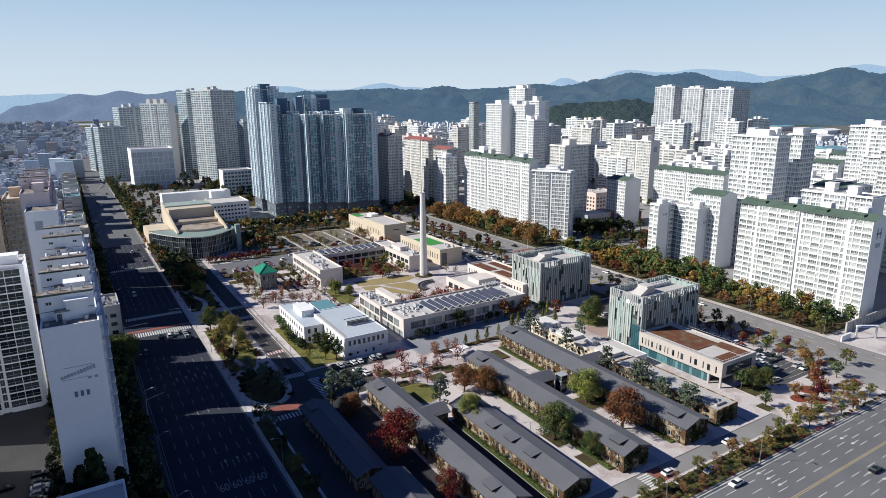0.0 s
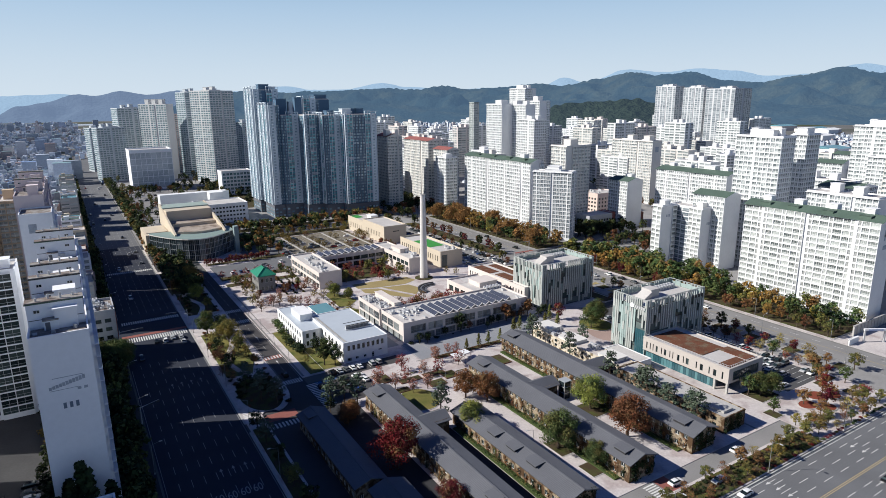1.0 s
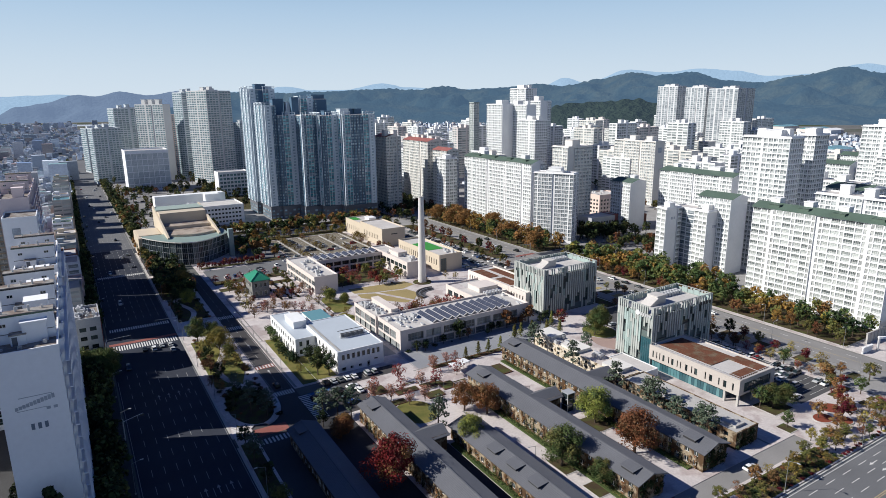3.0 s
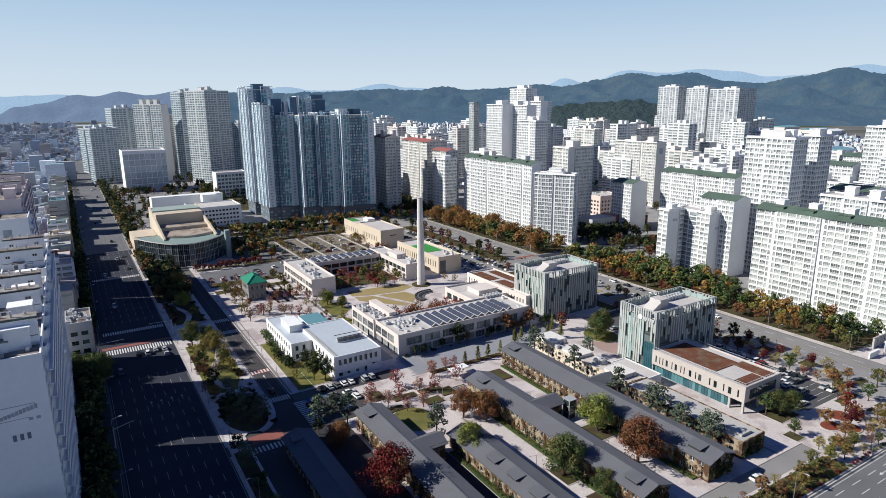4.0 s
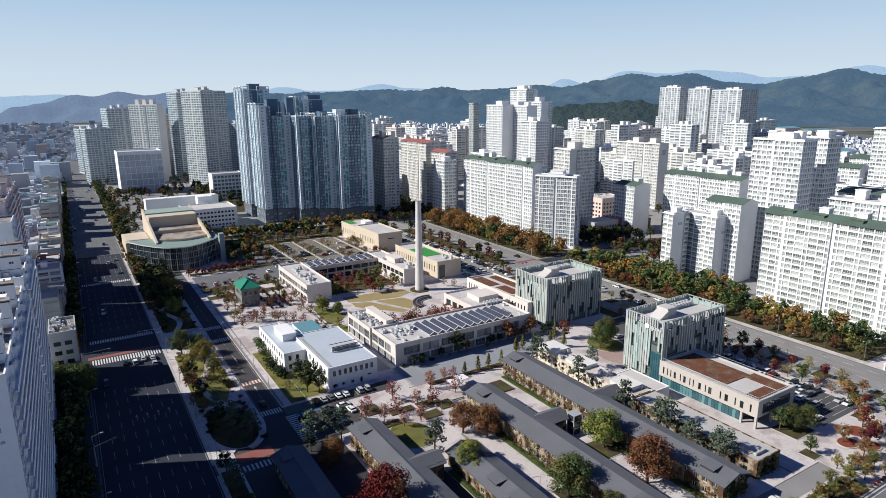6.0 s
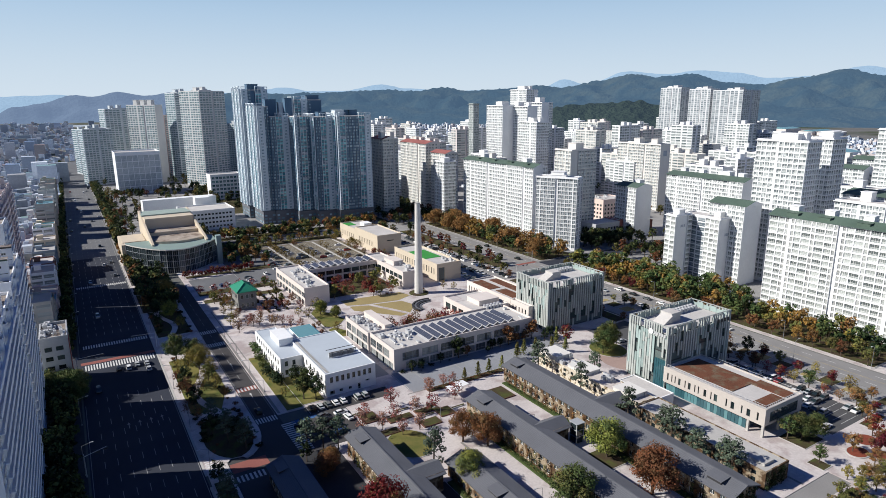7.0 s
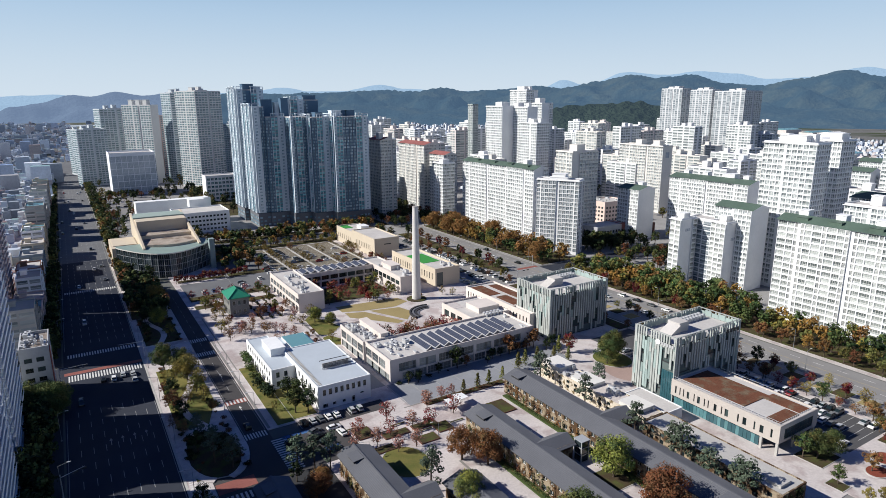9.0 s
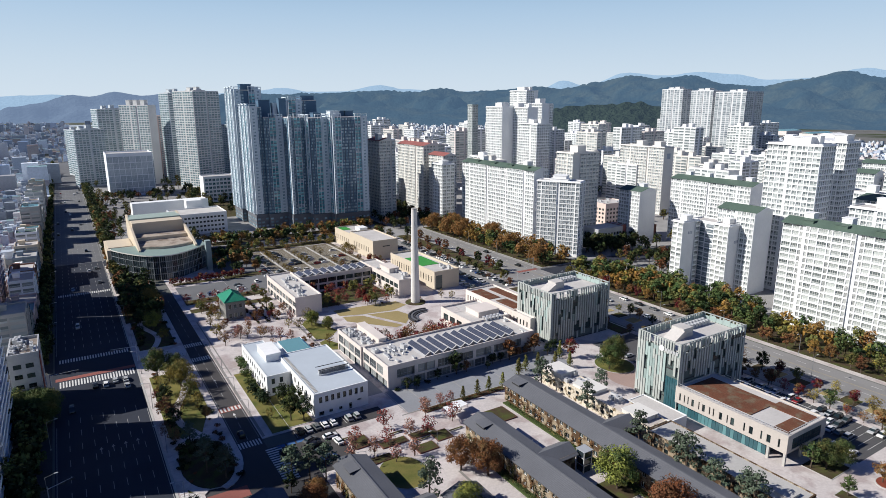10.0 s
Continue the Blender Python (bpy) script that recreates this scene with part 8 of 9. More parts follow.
for i in range(3):
    for j in range(62):
        x = 59 + j * 2.05
        grove(tree_rng.choice(('shrub_red', 'shrub_olive', 'shrub_dark', 'shrub_olive')), x + tree_rng.uniform(-0.4, 0.4), (86.6, 88.4, 90.6)[i] + tree_rng.uniform(-0.3, 0.3), 0.62, "boulevard_hedge")
for i in range(70):
    grove(tree_rng.choice(('dark', 'green', 'olive', 'brown')), tree_rng.uniform(42, 60) if i % 2 else tree_rng.uniform(60, 130), tree_rng.uniform(500, 800) if i % 2 else tree_rng.uniform(770, 800), 0.8, "far_tower_trees")
for i in range(130):
    y = 490 + i * 6.2
    grove(tree_rng.choice(('dark', 'dark', 'green', 'olive')), 43.0 + tree_rng.uniform(-1, 1.5), y, 0.72, "avenue_trees")
    grove(tree_rng.choice(('dark', 'dark', 'green', 'olive')), 10 + tree_rng.uniform(-1, 1), y + 3, 0.72, "avenue_trees")
    if i % 2:
        grove(tree_rng.choice(('dark', 'dark', 'green')), 48 + tree_rng.uniform(-2, 3), y, 0.85, "avenue_trees")
for i in range(26):
    x, y = tree_rng.uniform(70, 110), tree_rng.uniform(262, 356)
    if not (80 < x < 93 and 320 < y < 340) and not (70 < x < 106 and y < 275):
        plant(tree_rng.choice(('thin_bare', 'thin_brown', 'thin_yellow')), x, y, tree_rng.uniform(0.7, 1.0), "on the open plaza")
for i in range(110):
    y = tree_rng.uniform(195, 342)
    if y < 278 or y > 306:
        grove(tree_rng.choice(('shrub_dark', 'shrub_olive', 'shrub_dark', 'shrub_red')), tree_rng.choice((44.2, 45.5, 55.6, 56.4)) + tree_rng.uniform(-0.8, 0.8), y, tree_rng.uniform(0.5, 0.95), "avenue_shrubs")
for i in range(20):
    grove('shrub_red', 118 + i * 1.6, 199.3 + tree_rng.uniform(-0.2, 0.2), 0.5, "plaza_shrubs")
for i in range(16):
    x = 117 + i * 4.2
    if not 148 < x < 158:
        grove(tree_rng.choice(('dark', 'shrub_dark', 'brown')), x, 217.6 + tree_rng.uniform(-0.5, 0.4), tree_rng.uniform(0.4, 0.55) if i % 3 else 0.9, "museum_shrubs")
# boulevard edge
for i in range(44):
    x = 60 + i * 3.84 + tree_rng.uniform(-1, 1)
    if x < 232:
        plant(tree_rng.choice(('yellow', 'thin_brown', 'olive', 'thin_yellow', 'yellow', 'thin_yellow', 'brown', 'olive', 'thin_brown')), x, (86.5 if i % 2 else 90) + tree_rng.uniform(-1, 1), 0.55, "along the boulevard", group="boulevard trees")
for i in range(90):
    plant(tree_rng.choice(('shrub_olive', 'shrub_dark', 'shrub_red', 'shrub_olive')), 58 + i * 1.95, 84.9 + tree_rng.uniform(-0.3, 0.3), 0.5, "in the boulevard hedge", group="boulevard hedge")
for k, x, y, s in [('brown', 202, 100, 0.75), ('red', 206, 95, 0.8), ('brown', 199, 93, 0.6), ('red', 216, 101, 0.85), ('orange', 214, 97, 0.6), ('green', 188, 102, 0.6), ('yellow', 190, 92, 0.55), ('yellow', 186.5, 94, 0.5), ('olive', 196, 89, 0.6), ('thin_yellow', 209, 90, 0.8), ('thin_red', 223, 91, 0.8), ('brown', 226, 107, 0.65), ('green', 231, 101, 0.8), ('olive', 227, 109, 0.6), ('thin_yellow', 219, 93, 0.8), ('shrub_olive', 224, 94, 1.2), ('shrub_olive', 231, 95, 1.2), ('green', 183, 89, 0.45), ('green', 204, 86, 0.5), ('olive', 212, 86.5, 0.5)]:
    plant(k, x, y, s, "in a square bed")
# east road
for i in range(20):
    y = 108 + i * 5.2
    plant(tree_rng.choice(('thin_red', 'thin_brown', 'thin_yellow', 'brown', 'red', 'green')), 232.2 + tree_rng.uniform(-0.6, 0.6), y, 0.75 if i % 3 else 0.55, "in the car park edge", group="car park trees")
for i in range(16):
    y = 112 + i * 12.5
    plant(tree_rng.choice(('thin_brown', 'brown', 'thin_yellow', 'red', 'dark')), 233.6 if y < 212 else 230 + tree_rng.uniform(-2, 2), y, 0.55, "beside the east road", group="east road trees")
for k, x, y, s in [('thin_brown', 243, 168.7, 1.2), ('dark', 242.6, 158.6, 0.8), ('red', 243.2, 152.3, 0.7), ('olive', 243, 146, 0.75), ('red', 242, 138, 0.6), ('thin_yellow', 245, 133.3, 0.9), ('red', 242, 126, 0.6), ('thin_yellow', 240.5, 119.4, 0.9), ('brown', 242, 113, 0.6), ('olive', 245, 104.5, 0.8),
                   ('brown', 249, 246, 0.6), ('dark', 247.5, 227.4, 0.65), ('brown', 247.6, 221.8, 0.6), ('olive', 247, 234, 0.5), ('dark', 246, 213, 0.6), ('thin_yellow', 245, 204, 1.1), ('dark', 245, 196, 0.6), ('thin_brown', 244, 187, 1.1), ('olive', 244, 178, 0.6), ('red', 246, 258, 0.5), ('olive', 246, 270, 0.6), ('dark', 246, 282, 0.6),
                   ('red', 244, 338, 0.8), ('brown', 241, 330, 0.8), ('dark', 245, 327, 0.9), ('green', 240, 323, 0.9), ('dark', 242, 346, 0.9), ('brown', 246, 354, 0.8), ('red', 240, 362, 0.9), ('dark', 244, 372, 0.8), ('brown', 241, 384, 0.9), ('red', 243, 396, 0.9), ('orange', 242, 410, 0.9), ('brown', 244, 424, 0.9), ('dark', 242, 440, 0.9)]:
    plant(k, x, y, s, "in a verge planter", group="verge trees") if y < 300 else grove(k, x, y, s, "car_park_trees")
for i in range(5):
    for j in range(24):
        y = 128 + j * 7.2
        if y > 297 or (i > 3 and y < 200):
            continue
        kind, px, py = tree_rng.choice(('orange', 'yellow', 'brown', 'olive', 'orange', 'olive', 'brown', 'red') if i < 1 else ('green', 'olive', 'green', 'dark', 'olive', 'orange') if i < 2 else ('green', 'dark', 'green', 'olive', 'brown', 'orange', 'yellow')), 271.5 + i * 5.9 + tree_rng.uniform(-1.2, 1.2), y + tree_rng.uniform(-2.5, 2.5)
        if i < 1:
            plant(kind, px, py, 0.78, "in the belt beside the east road", group="east tree belt")
        else:
            grove(kind, px, py, 0.95 if i < 2 else 1.1, "belt_trees")
for i in range(60):
    y = tree_rng.uniform(195, 298)
    grove(tree_rng.choice(('green', 'dark', 'olive', 'olive', 'brown', 'orange', 'green')), tree_rng.uniform(276, 301), y, 1.15, "belt_trees")
for i in range(70):
    grove(tree_rng.choice(('green', 'dark', 'dark', 'olive', 'brown')), tree_rng.uniform(316, 400), tree_rng.uniform(240, 298) if i % 3 else tree_rng.uniform(318, 362), 1.0, "estate_trees")
# extra dark trees, added to darken ground that lies in the block's shadow
for i in range(44):
    grove(tree_rng.choice(('dark', 'dark', 'green')), tree_rng.uniform(322, 374), tree_rng.uniform(318, 343), 0.95, "estate_trees")
for i in range(46):
    grove(tree_rng.choice(('dark', 'dark', 'green', 'brown')), tree_rng.uniform(97, 125), tree_rng.uniform(404, 455), 0.8, "tower_trees")
for i in range(40):
    grove(tree_rng.choice(('dark', 'dark', 'green', 'olive', 'brown')), tree_rng.uniform(42, 58), tree_rng.uniform(345, 468), 0.9, "avenue_trees")
for i in range(4):
    for j in range(21):
        y = 321 + j * 7.2
        grove(tree_rng.choice(('green', 'olive', 'brown', 'orange', 'big_brown', 'dark', 'brown', 'orange')), 273 + i * 6.5 + tree_rng.uniform(-2, 2), y + tree_rng.uniform(-2.5, 2.5), 1.1, "belt_trees")
for i in range(26):
    grove(tree_rng.choice(('dark', 'green', 'dark', 'brown', 'olive')), 318 + tree_rng.uniform(0, 52), 240 + tree_rng.uniform(0, 62), 0.9, "estate_trees")
for i in range(24):
    grove(tree_rng.choice(('dark', 'green', 'brown', 'olive', 'orange')), 205 + tree_rng.uniform(0, 27), (446 if i % 2 else 456) + tree_rng.uniform(-4, 12), 0.8, "car_park_trees")
for i in range(15):
    grove(tree_rng.choice(('brown', 'dark', 'thin_brown', 'olive')), 230 + tree_rng.uniform(-3, 3), 298 + i * 9, 0.7, "car_park_trees")
# round the far towers and the wooded edges of the estates
for i in range(110):
    x, y = tree_rng.uniform(50, 236), tree_rng.uniform(612, 1000)
    if not (60 < x < 118 and 796 < y < 850):
        grove(tree_rng.choice(('dark', 'green', 'dark', 'olive')), x, y, 1.0, "far_tower_trees")
for i in range(70):
    grove(tree_rng.choice(('dark', 'green', 'olive', 'brown')), tree_rng.uniform(48, 132), tree_rng.uniform(505, 640) if i % 2 else tree_rng.uniform(600, 700), 0.8, "far_tower_trees")
for i in range(120):
    grove(tree_rng.choice(('dark', 'green', 'olive', 'brown')), tree_rng.uniform(330, 640), tree_rng.uniform(240, 560), 1.0, "estate_trees")
for i in range(150):
    x, y = tree_rng.uniform(243, 300), tree_rng.uniform(475, 640)
    if not (256 < x < 277 and 515 < y < 550):
        grove(tree_rng.choice(('dark', 'dark', 'green', 'brown')), x, y, 1.0, "estate_trees")
for i in range(70):
    grove(tree_rng.choice(('dark', 'dark', 'green', 'olive')), tree_rng.uniform(135, 236), tree_rng.uniform(610, 800), 1.1, "far_tower_trees")
# towers, theatre and avenue
for i in range(36):
    grove(tree_rng.choice(('orange', 'dark', 'brown', 'olive', 'green', 'yellow')), 68 + i * 4.6, 461 + tree_rng.uniform(-4, 5), 0.68, "tower_trees")
for i in range(24):
    grove(tree_rng.choice(('orange', 'dark', 'red', 'dark', 'brown')), 112 + i * 5, 496 + tree_rng.uniform(-4, 4), 0.75, "tower_trees")
for i in range(64):
    grove(tree_rng.choice(('thin_yellow', 'thin_yellow', 'thin_brown', 'thin_yellow')), tree_rng.choice((133.8, 150.1, 165.8, 182.1, 188, 192)), 372 + tree_rng.uniform(0, 80), 0.8, "car_park_trees")
for i in range(130):
    grove(tree_rng.choice(('dark', 'dark', 'olive', 'brown', 'orange')), tree_rng.uniform(98, 238), tree_rng.choice((465, 489, 493, 498, 503)) + tree_rng.uniform(-2, 2), tree_rng.uniform(0.7, 1.0), "tower_trees")
for i in range(74):
    y = 96 + i * 8.3
    if not (252 < y < 303):
        grove(tree_rng.choice(('dark', 'dark', 'green')), 8.6 + tree_rng.uniform(-1, 1), y, 0.9, "avenue_trees")
    if y > 345:
        grove(tree_rng.choice(('dark', 'green', 'olive', 'orange') if y > 430 else ('dark', 'dark', 'green', 'olive')), 43.5 + tree_rng.uniform(-1, 1.5), y, 0.95, "avenue_trees")
for i in range(22):
    grove(tree_rng.choice(('dark', 'green', 'dark')), 46 + tree_rng.uniform(0, 10), 352 + i * 2.4, 0.85, "avenue_trees")
for i in range(34):
    grove(tree_rng.choice(('dark', 'dark', 'green', 'olive', 'brown')), tree_rng.uniform(42, 57.5), tree_rng.uniform(340, 400), 0.85, "avenue_trees")
for i in range(40):
    y = 96 + i * 4.0
    grove('dark', 5.6 + tree_rng.uniform(-1, 2.5), y, 1.15, "avenue_trees")
for x, y in [(4, 257), (8, 258), (11, 254), (6, 262), (10.5, 261), (3, 261.5), (8.5, 263), (12, 258), (1.5, 258)]:
    plant('big_green', x, y, 0.85, "before the shop building", group="avenue trees")
for i in range(46):
    grove('dark', tree_rng.uniform(8.5, 11.5), tree_rng.uniform(303, 470), 0.85, "avenue_trees")
for x, y, s in [(-6.2, 142.4, 1.75), (-3.2, 142.8, 1.95), (-0.6, 142.5, 1.6), (-8.8, 141.4, 1.5), (1.6, 143.0, 1.7), (-11.5, 144, 1.3), (-5, 139.5, 1.35)]:
    plant('cone_dark', x, y, s, "below the blank end wall", group="end wall conifers")
for i in range(18):
    grove(tree_rng.choice(('dark', 'dark', 'green', 'olive')), -13.5 + tree_rng.uniform(-2, 2), 150 + i * 6, 0.6, "estate_trees")


# ---- cars ----
def paint(name, c):
    return mat(name, c, rough=0.25, fine=(3, 0.03), broad=(0.5, 0.04), spec=0.6)


CARPAINT = [paint("white_car_paint", (0.75, 0.75, 0.74)), paint("silver_car_paint", (0.42, 0.43, 0.44)), paint("black_car_paint", (0.015, 0.015, 0.017)), paint("grey_car_paint", (0.12, 0.125, 0.13)), paint("blue_car_paint", (0.03, 0.06, 0.16)), paint("red_car_paint", (0.25, 0.02, 0.02))]
COLOURS = ["white", "silver", "black", "grey", "dark blue", "red"]
TYRE = mat("tyre_rubber", (0.02, 0.02, 0.02), fine=(5, 0.1), broad=(1, 0.1))


def side_prism(a, prof, half, narrow, m=0):
    """A side outline (x along the car, z up) drawn across the width, narrower towards the top."""
    zmax = max(z for _, z in prof)
    zmin = min(z for _, z in prof)
    n, k = len(a.v), len(prof)
    for s in (-1, 1):
        a.v += [(x, s * (half - narrow * (z - zmin) / (zmax - zmin)), z) for x, z in prof]
    a.f += [tuple(n + i for i in range(k)), tuple(n + 2 * k - 1 - i for i in range(k))] + [(n + k + i, n + k + (i + 1) % k, n + (i + 1) % k, n + i) for i in range(k)]
    a.m += [m] * (k + 2)


def car_kind(i, kind, far=False):
    root = thing("car", (0, 0, -200), "car", "car")
    suv = kind == 'suv'
    top = 1.72 if suv else 1.45
    a = Acc()
    low = 0.0 if far else 0.32
    side_prism(a, [(-2.2, low), (2.2, low), (2.3, 0.55), (2.22, 0.78), (1.25, 0.95), (-1.75, 1.0), (-2.25, 0.92), (-2.3, 0.55)], 0.9, 0.06)
    side_prism(a, [(-1.45 if not suv else -1.95, top - 0.05), (-1.1, top), (0.1, top), (0.35, top - 0.06)], 0.66, 0.05)
    part("body", a, CARPAINT[i], root)
    a = Acc()
    side_prism(a, [(1.25, 0.94), (0.4, top - 0.07), (-1.2 if not suv else -1.9, top - 0.07), (-1.85 if not suv else -2.15, 0.98)], 0.82, 0.16)
    part("window_band", a, GLASS_D, root)
    if far:
        return root
    for x in (-1.38, 1.4):
        for s in (-1, 1):
            w = Acc()
            ring = [(x + 0.33 * math.cos(2 * math.pi * j / 12), 0.33 + 0.33 * math.sin(2 * math.pi * j / 12)) for j in range(12)]
            w.v += [(p, s * 0.72, q) for p, q in ring] + [(p, s * 0.92, q) for p, q in ring]
            w.f += [tuple(range(12)), tuple(range(23, 11, -1))] + [(j, (j + 1) % 12, 12 + (j + 1) % 12, 12 + j) for j in range(12)]
            w.m += [0] * 14
            part("wheel", w, TYRE, root)
    return root


CARS = [(car_kind(i, kind), COLOURS[i], kind) for i in range(6) for kind in ('saloon', 'suv')]
FAR_CARS = [(car_kind(i, kind, True), COLOURS[i], kind) for i in range(6) for kind in ('saloon', 'suv')]
car_rng = random.Random(31)


def park(x, y, turn, where, group, colour=None):
    stock = FAR_CARS if y > 290 else CARS
    pool = [c for c in stock if colour is None or c[1] == colour]
    src, col, kind = pool[0] if colour else stock[car_rng.choices(range(12), (6, 5, 3, 3, 4, 3, 3, 3, 1, 1, 0.5, 0.5))[0]]
    ob = copy_thing(src, pose(x, y, 0.013, 0, 0, turn + car_rng.uniform(-1.5, 1.5)))
    return tagged(ob, f"{col} {'estate car' if kind == 'suv' else 'saloon car'} {where}", "car", group)


for x, turn in ((210, 0), (219, 0), (223.2, 180), (228.6, 180)):
    for i in range(33):
        y = 111.4 + i * 2.6
        if y < 200 and car_rng.random() < (0.55 if y < 160 else 0.22):
            park(x, y, turn, "parked in a white bay", "east car park cars")
for x in (129.5, 140.5, 145.6, 156.5, 161.6, 172.5, 177.6):
    for i in range(32):
        y = 371.4 + i * 2.5
        if y < 450 and car_rng.random() < 0.2:
            park(x, y, car_rng.choice((0, 180)), "parked in the north car park", "north car park cars")
for x in (210, 220.5, 230.4):
    for i in range(54):
        y = 299.4 + i * 2.5
        if y < 437 and car_rng.random() < 0.6:
            park(x, y, car_rng.choice((0, 180)), "parked in a long row", "long row cars")
for x, y, t in [(264.8, 247, 90), (264.8, 237, 90), (264.8, 228, 90), (264.8, 219, 90), (257, 250, -90), (253.3, 262, -90), (265, 272, 90), (261, 180, 90), (253.4, 205, -90)]:
    park(x, y, t, "on the east road", "east road cars")
for i in range(8):
    if i != 5:
        park(78 + i * 2.7, 208.4, 90, "parked before the white office", "forecourt cars")
for x, y, t in [(79, 202, 20), (79.5, 198.5, 20), (80, 195, 15), (80.5, 190, 10), (85, 201, 5), (86, 197, 95), (71, 199, 0), (84, 186.5, 0)]:
    park(x, y, t, "standing on the forecourt", "forecourt cars")
for x, y, t, c in [(140.5, 88.9, 180, None), (130, 94.4, 0, "white"), (158, 95.2, 0, "white"), (141, 81.6, 180, "white"), (179, 65, 0, "black"), (257, 232, -90, "black"), (253.3, 222, -90, "white"), (261, 330, 90, None), (257, 350, -90, None), (265, 370, 90, None),
                   (35.5, 279, 90, None), (32.2, 280, 90, None), (29, 278, 90, None), (25.6, 279, 90, "black"), (35.6, 273, 90, "silver"), (18, 262, -90, None), (22, 352, -90, None), (21.7, 420, -90, None), (35, 430, 90, None), (31, 460, 90, None), (60.8 + 1.2, 216, 90, None)]:
    park(x, y, t, "driving on the road", "traffic", c)
for i in range(18):
    park(car_rng.choice((15.5, 18.7, 22, 25.2, 31.7, 35, 38)), 430 + car_rng.random() * 480, 90, "far along the avenue", "far traffic")
for i in range(60):
    park(52 + (i % 12) * 6.2, 625 + (i // 12) * 29 + car_rng.uniform(0, 9), 0, "in the far car park", "far car park cars") if car_rng.random() < 0.6 else None
for x, y, t in [(-17, 176, 0), (-17, 179, 0), (-17, 182, 0), (-17.3, 172.5, 0), (-17, 186, 0), (-17, 167, 0), (-25, 183, 10), (-26, 176, 0)]:
    park(x, y, t, "parked in the court of the flats", "court cars")
for x, y, t in [(101, 372, 0), (101, 376, 0), (101, 381, 0), (121, 374, 0), (121, 379, 180), (121, 384, 0), (121, 391, 0), (112, 383, 90), (84, 372, 90), (88, 372, 90), (79, 372, 90), (121, 397, 0), (121, 402, 180)]:
    park(x, y, t, "parked in the asphalt yard", "yard cars")
for i in range(18):
    park(87 + i * 2.7, 352.5, 90, "parked before the low hall", "hall row cars") if car_rng.random() < 0.6 and 87 + i * 2.7 < 110 else None

# ---- lamps, signal masts, sails ----
POLE = mat("grey_pole_paint", (0.22, 0.23, 0.24), rough=0.5, fine=(2.0, 0.08), broad=(0.4, 0.1))

def street_lamp(x, y, turn, h=9.0, where="beside the road", group="street lamps"):
    root = thing("street_lamp", (x, y, 0.14), "slim grey street lamp " + where, "street lamp", group, rz=turn)
    a = Acc(); a.cyl(0, 0, 0, h, 0.09, 0.05, 8); part("pole", a, POLE, root)
    a = Acc(); a.tube((0, 0, h - 0.05), (2.2, 0, h + 0.5), 0.05, 0.04, 6); part("arm", a, POLE, root)
    a = Acc(); a.box(2.0, -0.15, h + 0.42, 2.9, 0.15, h + 0.58); part("lamp_head", a, METAL, root)
    a = Acc(); a.box(-0.2, -0.2, -0.02, 0.2, 0.2, 0.35); part("base", a, CONC, root)


for i in range(16):
    y = 110 + i * 32
    street_lamp(12, y, 0) if not 250 < y < 305 else None
    street_lamp(41.1, y + 12, 180) if y + 12 < 466 else None
for i in range(4):
    street_lamp(76 + i * 40, 84.3, -90)
for i in range(9):
    street_lamp(249.6, 110 + i * 34, 0) if not 296 < 110 + i * 34 < 320 else None
    street_lamp(268.8, 125 + i * 34, 180) if not 290 < 125 + i * 34 < 320 else None
for x, y in [(68, 230), (68, 250), (68, 270), (68, 292), (58.6, 232), (58.6, 258), (58.6, 290), (110.8, 180), (110.5, 130), (133, 125), (133, 160), (88, 181), (174, 120)]:
    street_lamp(x, y, 180, 4.5, "on the plaza", "plaza lamps")


def signal_mast(x, y, turn, reach):
    root = thing("traffic_signal", (x, y, 0.14), "traffic signal mast with long white arm", "traffic signal", "signal masts", rz=turn)
    a = Acc(); a.cyl(0, 0, 0, 7, 0.16, 0.12, 8); part("pole", a, METAL, root)
    a = Acc(); a.tube((0, 0, 6.2), (reach, 0, 6.6), 0.11, 0.06, 6); part("arm", a, METAL, root)
    for u in (reach * 0.6, reach * 0.95):
        a = Acc(); a.box(u - 0.6, -0.18, 5.9, u + 0.6, 0.18, 6.35); part("signal_head", a, DMETAL, root)


signal_mast(12.2, 282, 0, 9)
signal_mast(41.2, 296, 180, 9)
signal_mast(12.2, 205, 20, 6)
signal_mast(234.3, 297, 0, 8)
signal_mast(264.9, 320, 180, 8)
signal_mast(290, 100, 180, 12)
for x, y in ((123.5, 192), (127.5, 193.5)):
    root = thing("shade_sail", (x, y, 0.14), "white shade sail on thin posts", "shade sail", "shade sails")
    for sx, sy in ((-2, -2), (2, -2), (2, 2), (-2, 2)):
        a = Acc(); a.cyl(sx, sy, 0, 2.6, 0.06, 0.06, 6); part("post", a, METAL, root)
    a = Acc(); a.quad([(-2.1, -2.1, 2.6), (2.1, -2.1, 2.9), (2.1, 2.1, 2.6), (-2.1, 2.1, 2.9)]).quad([(-2.1, 2.1, 2.87), (2.1, 2.1, 2.57), (2.1, -2.1, 2.87), (-2.1, -2.1, 2.57)])
    part("sail", a, WHITE, root)
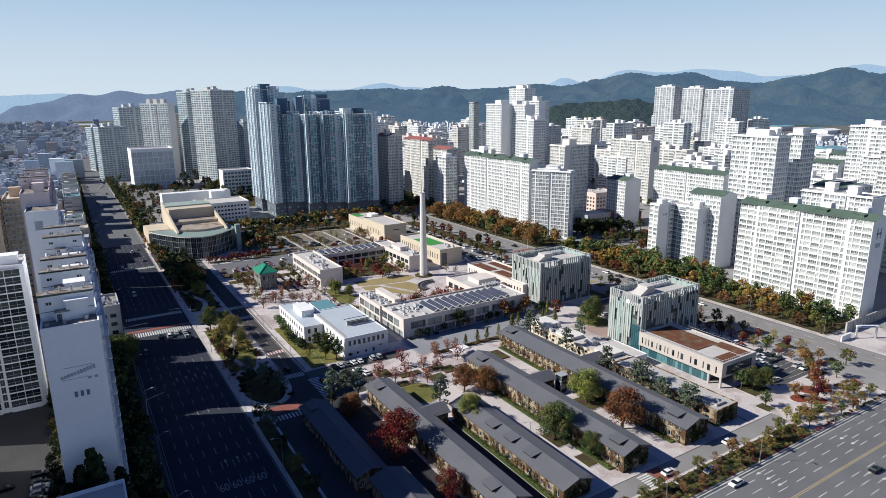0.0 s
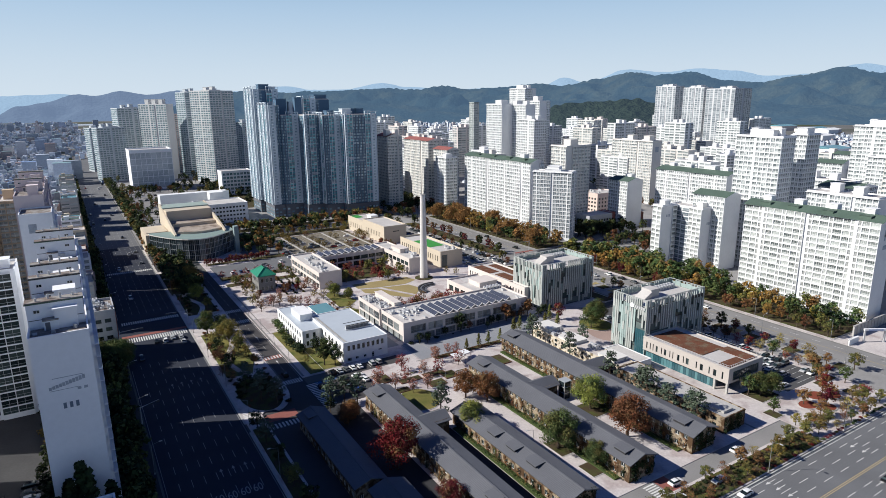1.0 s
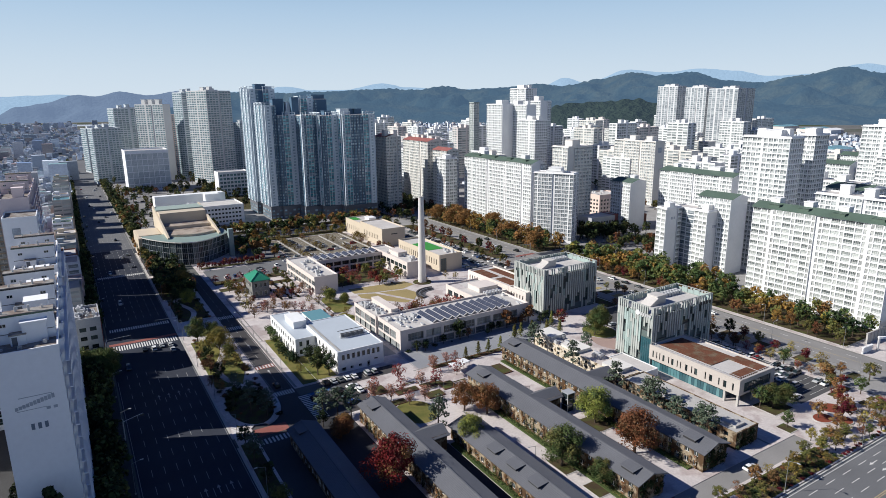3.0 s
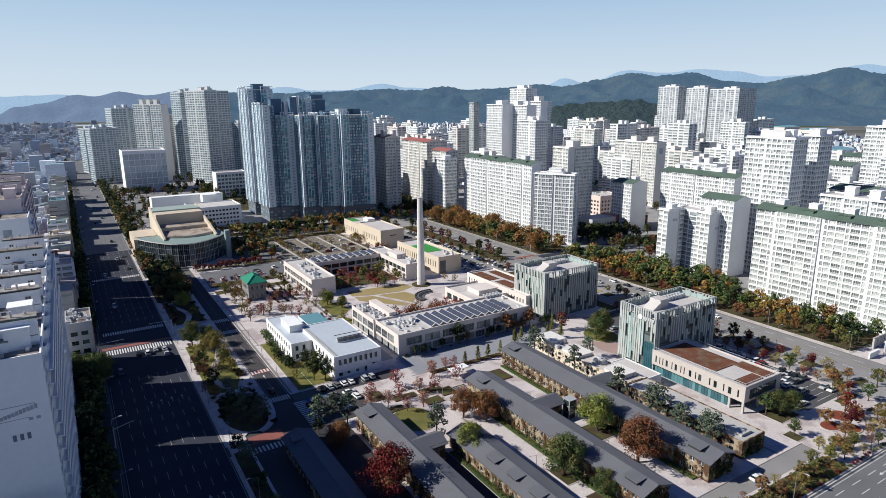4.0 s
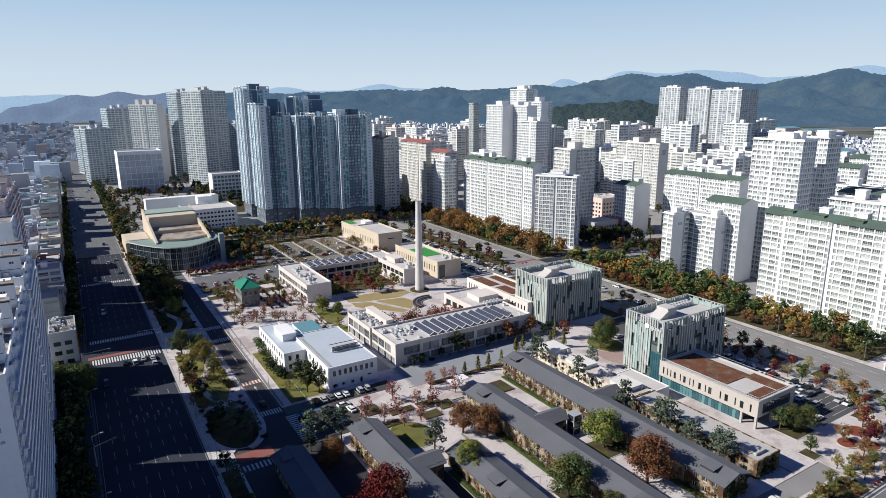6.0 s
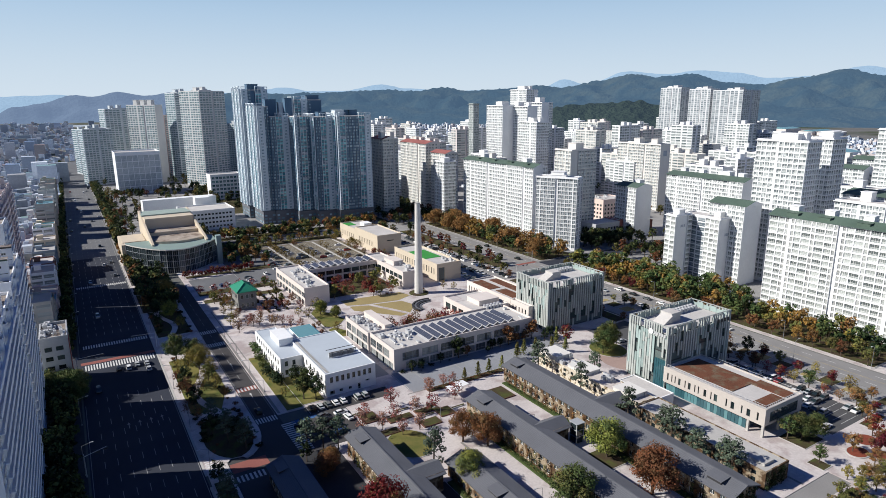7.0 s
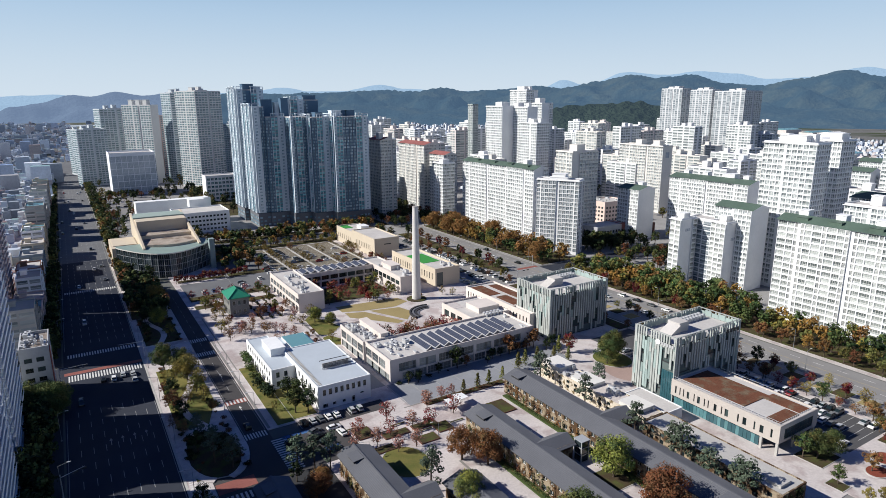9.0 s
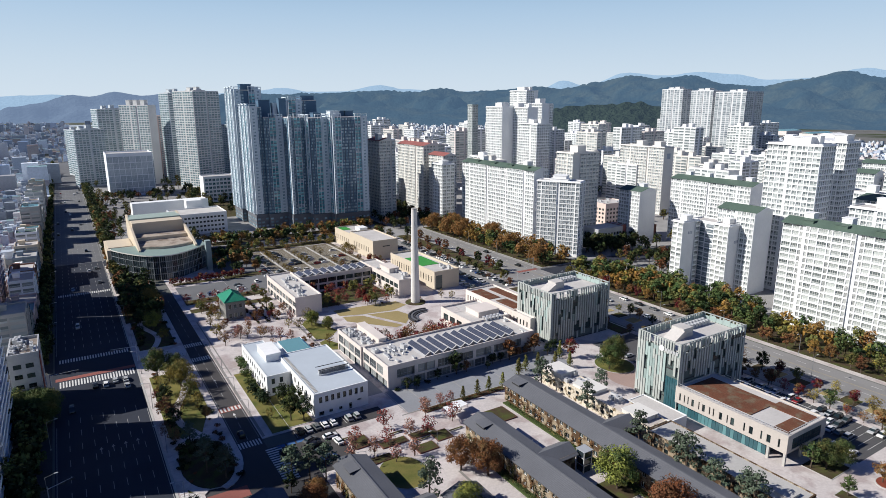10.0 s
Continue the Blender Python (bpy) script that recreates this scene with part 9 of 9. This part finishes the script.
for x, y, l in [(88, 197, 5), (97, 190, 6), (108, 184.5, 6), (93, 182, 5), (103, 192, 5), (113, 190, 4), (120, 184, 5)]:
    root = thing("bench", (x, y, 0.14), "long dark timber bench on the plaza", "bench", "plaza benches")
    a = Acc(); a.box(-l / 2, -0.3, 0.38, l / 2, 0.3, 0.46); part("seat", a, SOIL, root)
    for u in (-l / 2 + 0.4, l / 2 - 0.4):
        a = Acc(); a.box(u - 0.12, -0.25, 0, u + 0.12, 0.25, 0.38); part("leg", a, CONC, root)
# low concrete wall along the estate
gate = thing("gate_portal", (281, 114, 0.14), "white and blue entrance portal over the estate drive", "gate", rz=-32)
for u in (-4.2, 4.2):
    a = Acc(); a.box(u - 0.3, -0.3, 0, u + 0.3, 0.3, 5.2); part("post", a, METAL, gate)
a = Acc(); a.box(-4.6, -0.45, 5.2, 4.6, 0.45, 6.0); part("beam", a, WHITE, gate)
a = Acc(); a.box(-3, -0.5, 5.4, 3, -0.452, 5.8); part("sign_bar", a, mat("blue_sign", (0.08, 0.16, 0.4)), gate)
a = Acc(); a.box(268.5, 117.5, 0.1, 276, 118, 2.6).box(268.3, 117.3, 2.6, 276.2, 118.2, 2.75)
solid("boundary_wall", a, WHITE, "low white forecourt wall", "wall", "structure")
a = Acc(); a.box(281, 122, 0.1, 340, 122.4, 4.6); a.box(280.8, 121.9, 4.6, 340, 122.5, 4.75)
for k in range(20):
    a.box(281 + k * 3, 121.75, 0.1, 281.3 + k * 3, 121.999, 4.6)
solid("boundary_wall", a, CONC, "pale concrete estate wall", "wall", "structure")
for name, woods in GROVES.items():
    a, mats = Acc(), []
    for mi, (mname, polys) in enumerate(woods.items()):
        mats.append(bpy.data.materials[mname])
        for pts in polys:
            a.quad(pts, mi)
    solid(name, a, mats, "dense far trees in mixed autumn colours", "trees", "stuff")

# remove the patterns from which trees and cars were copied
for src in [s for group in (*KINDS.values(), *FAR_KINDS.values()) for s in group] + [c[0] for c in CARS + FAR_CARS]:
    for o in (*src.children_recursive, src):
        bpy.data.objects.remove(o)
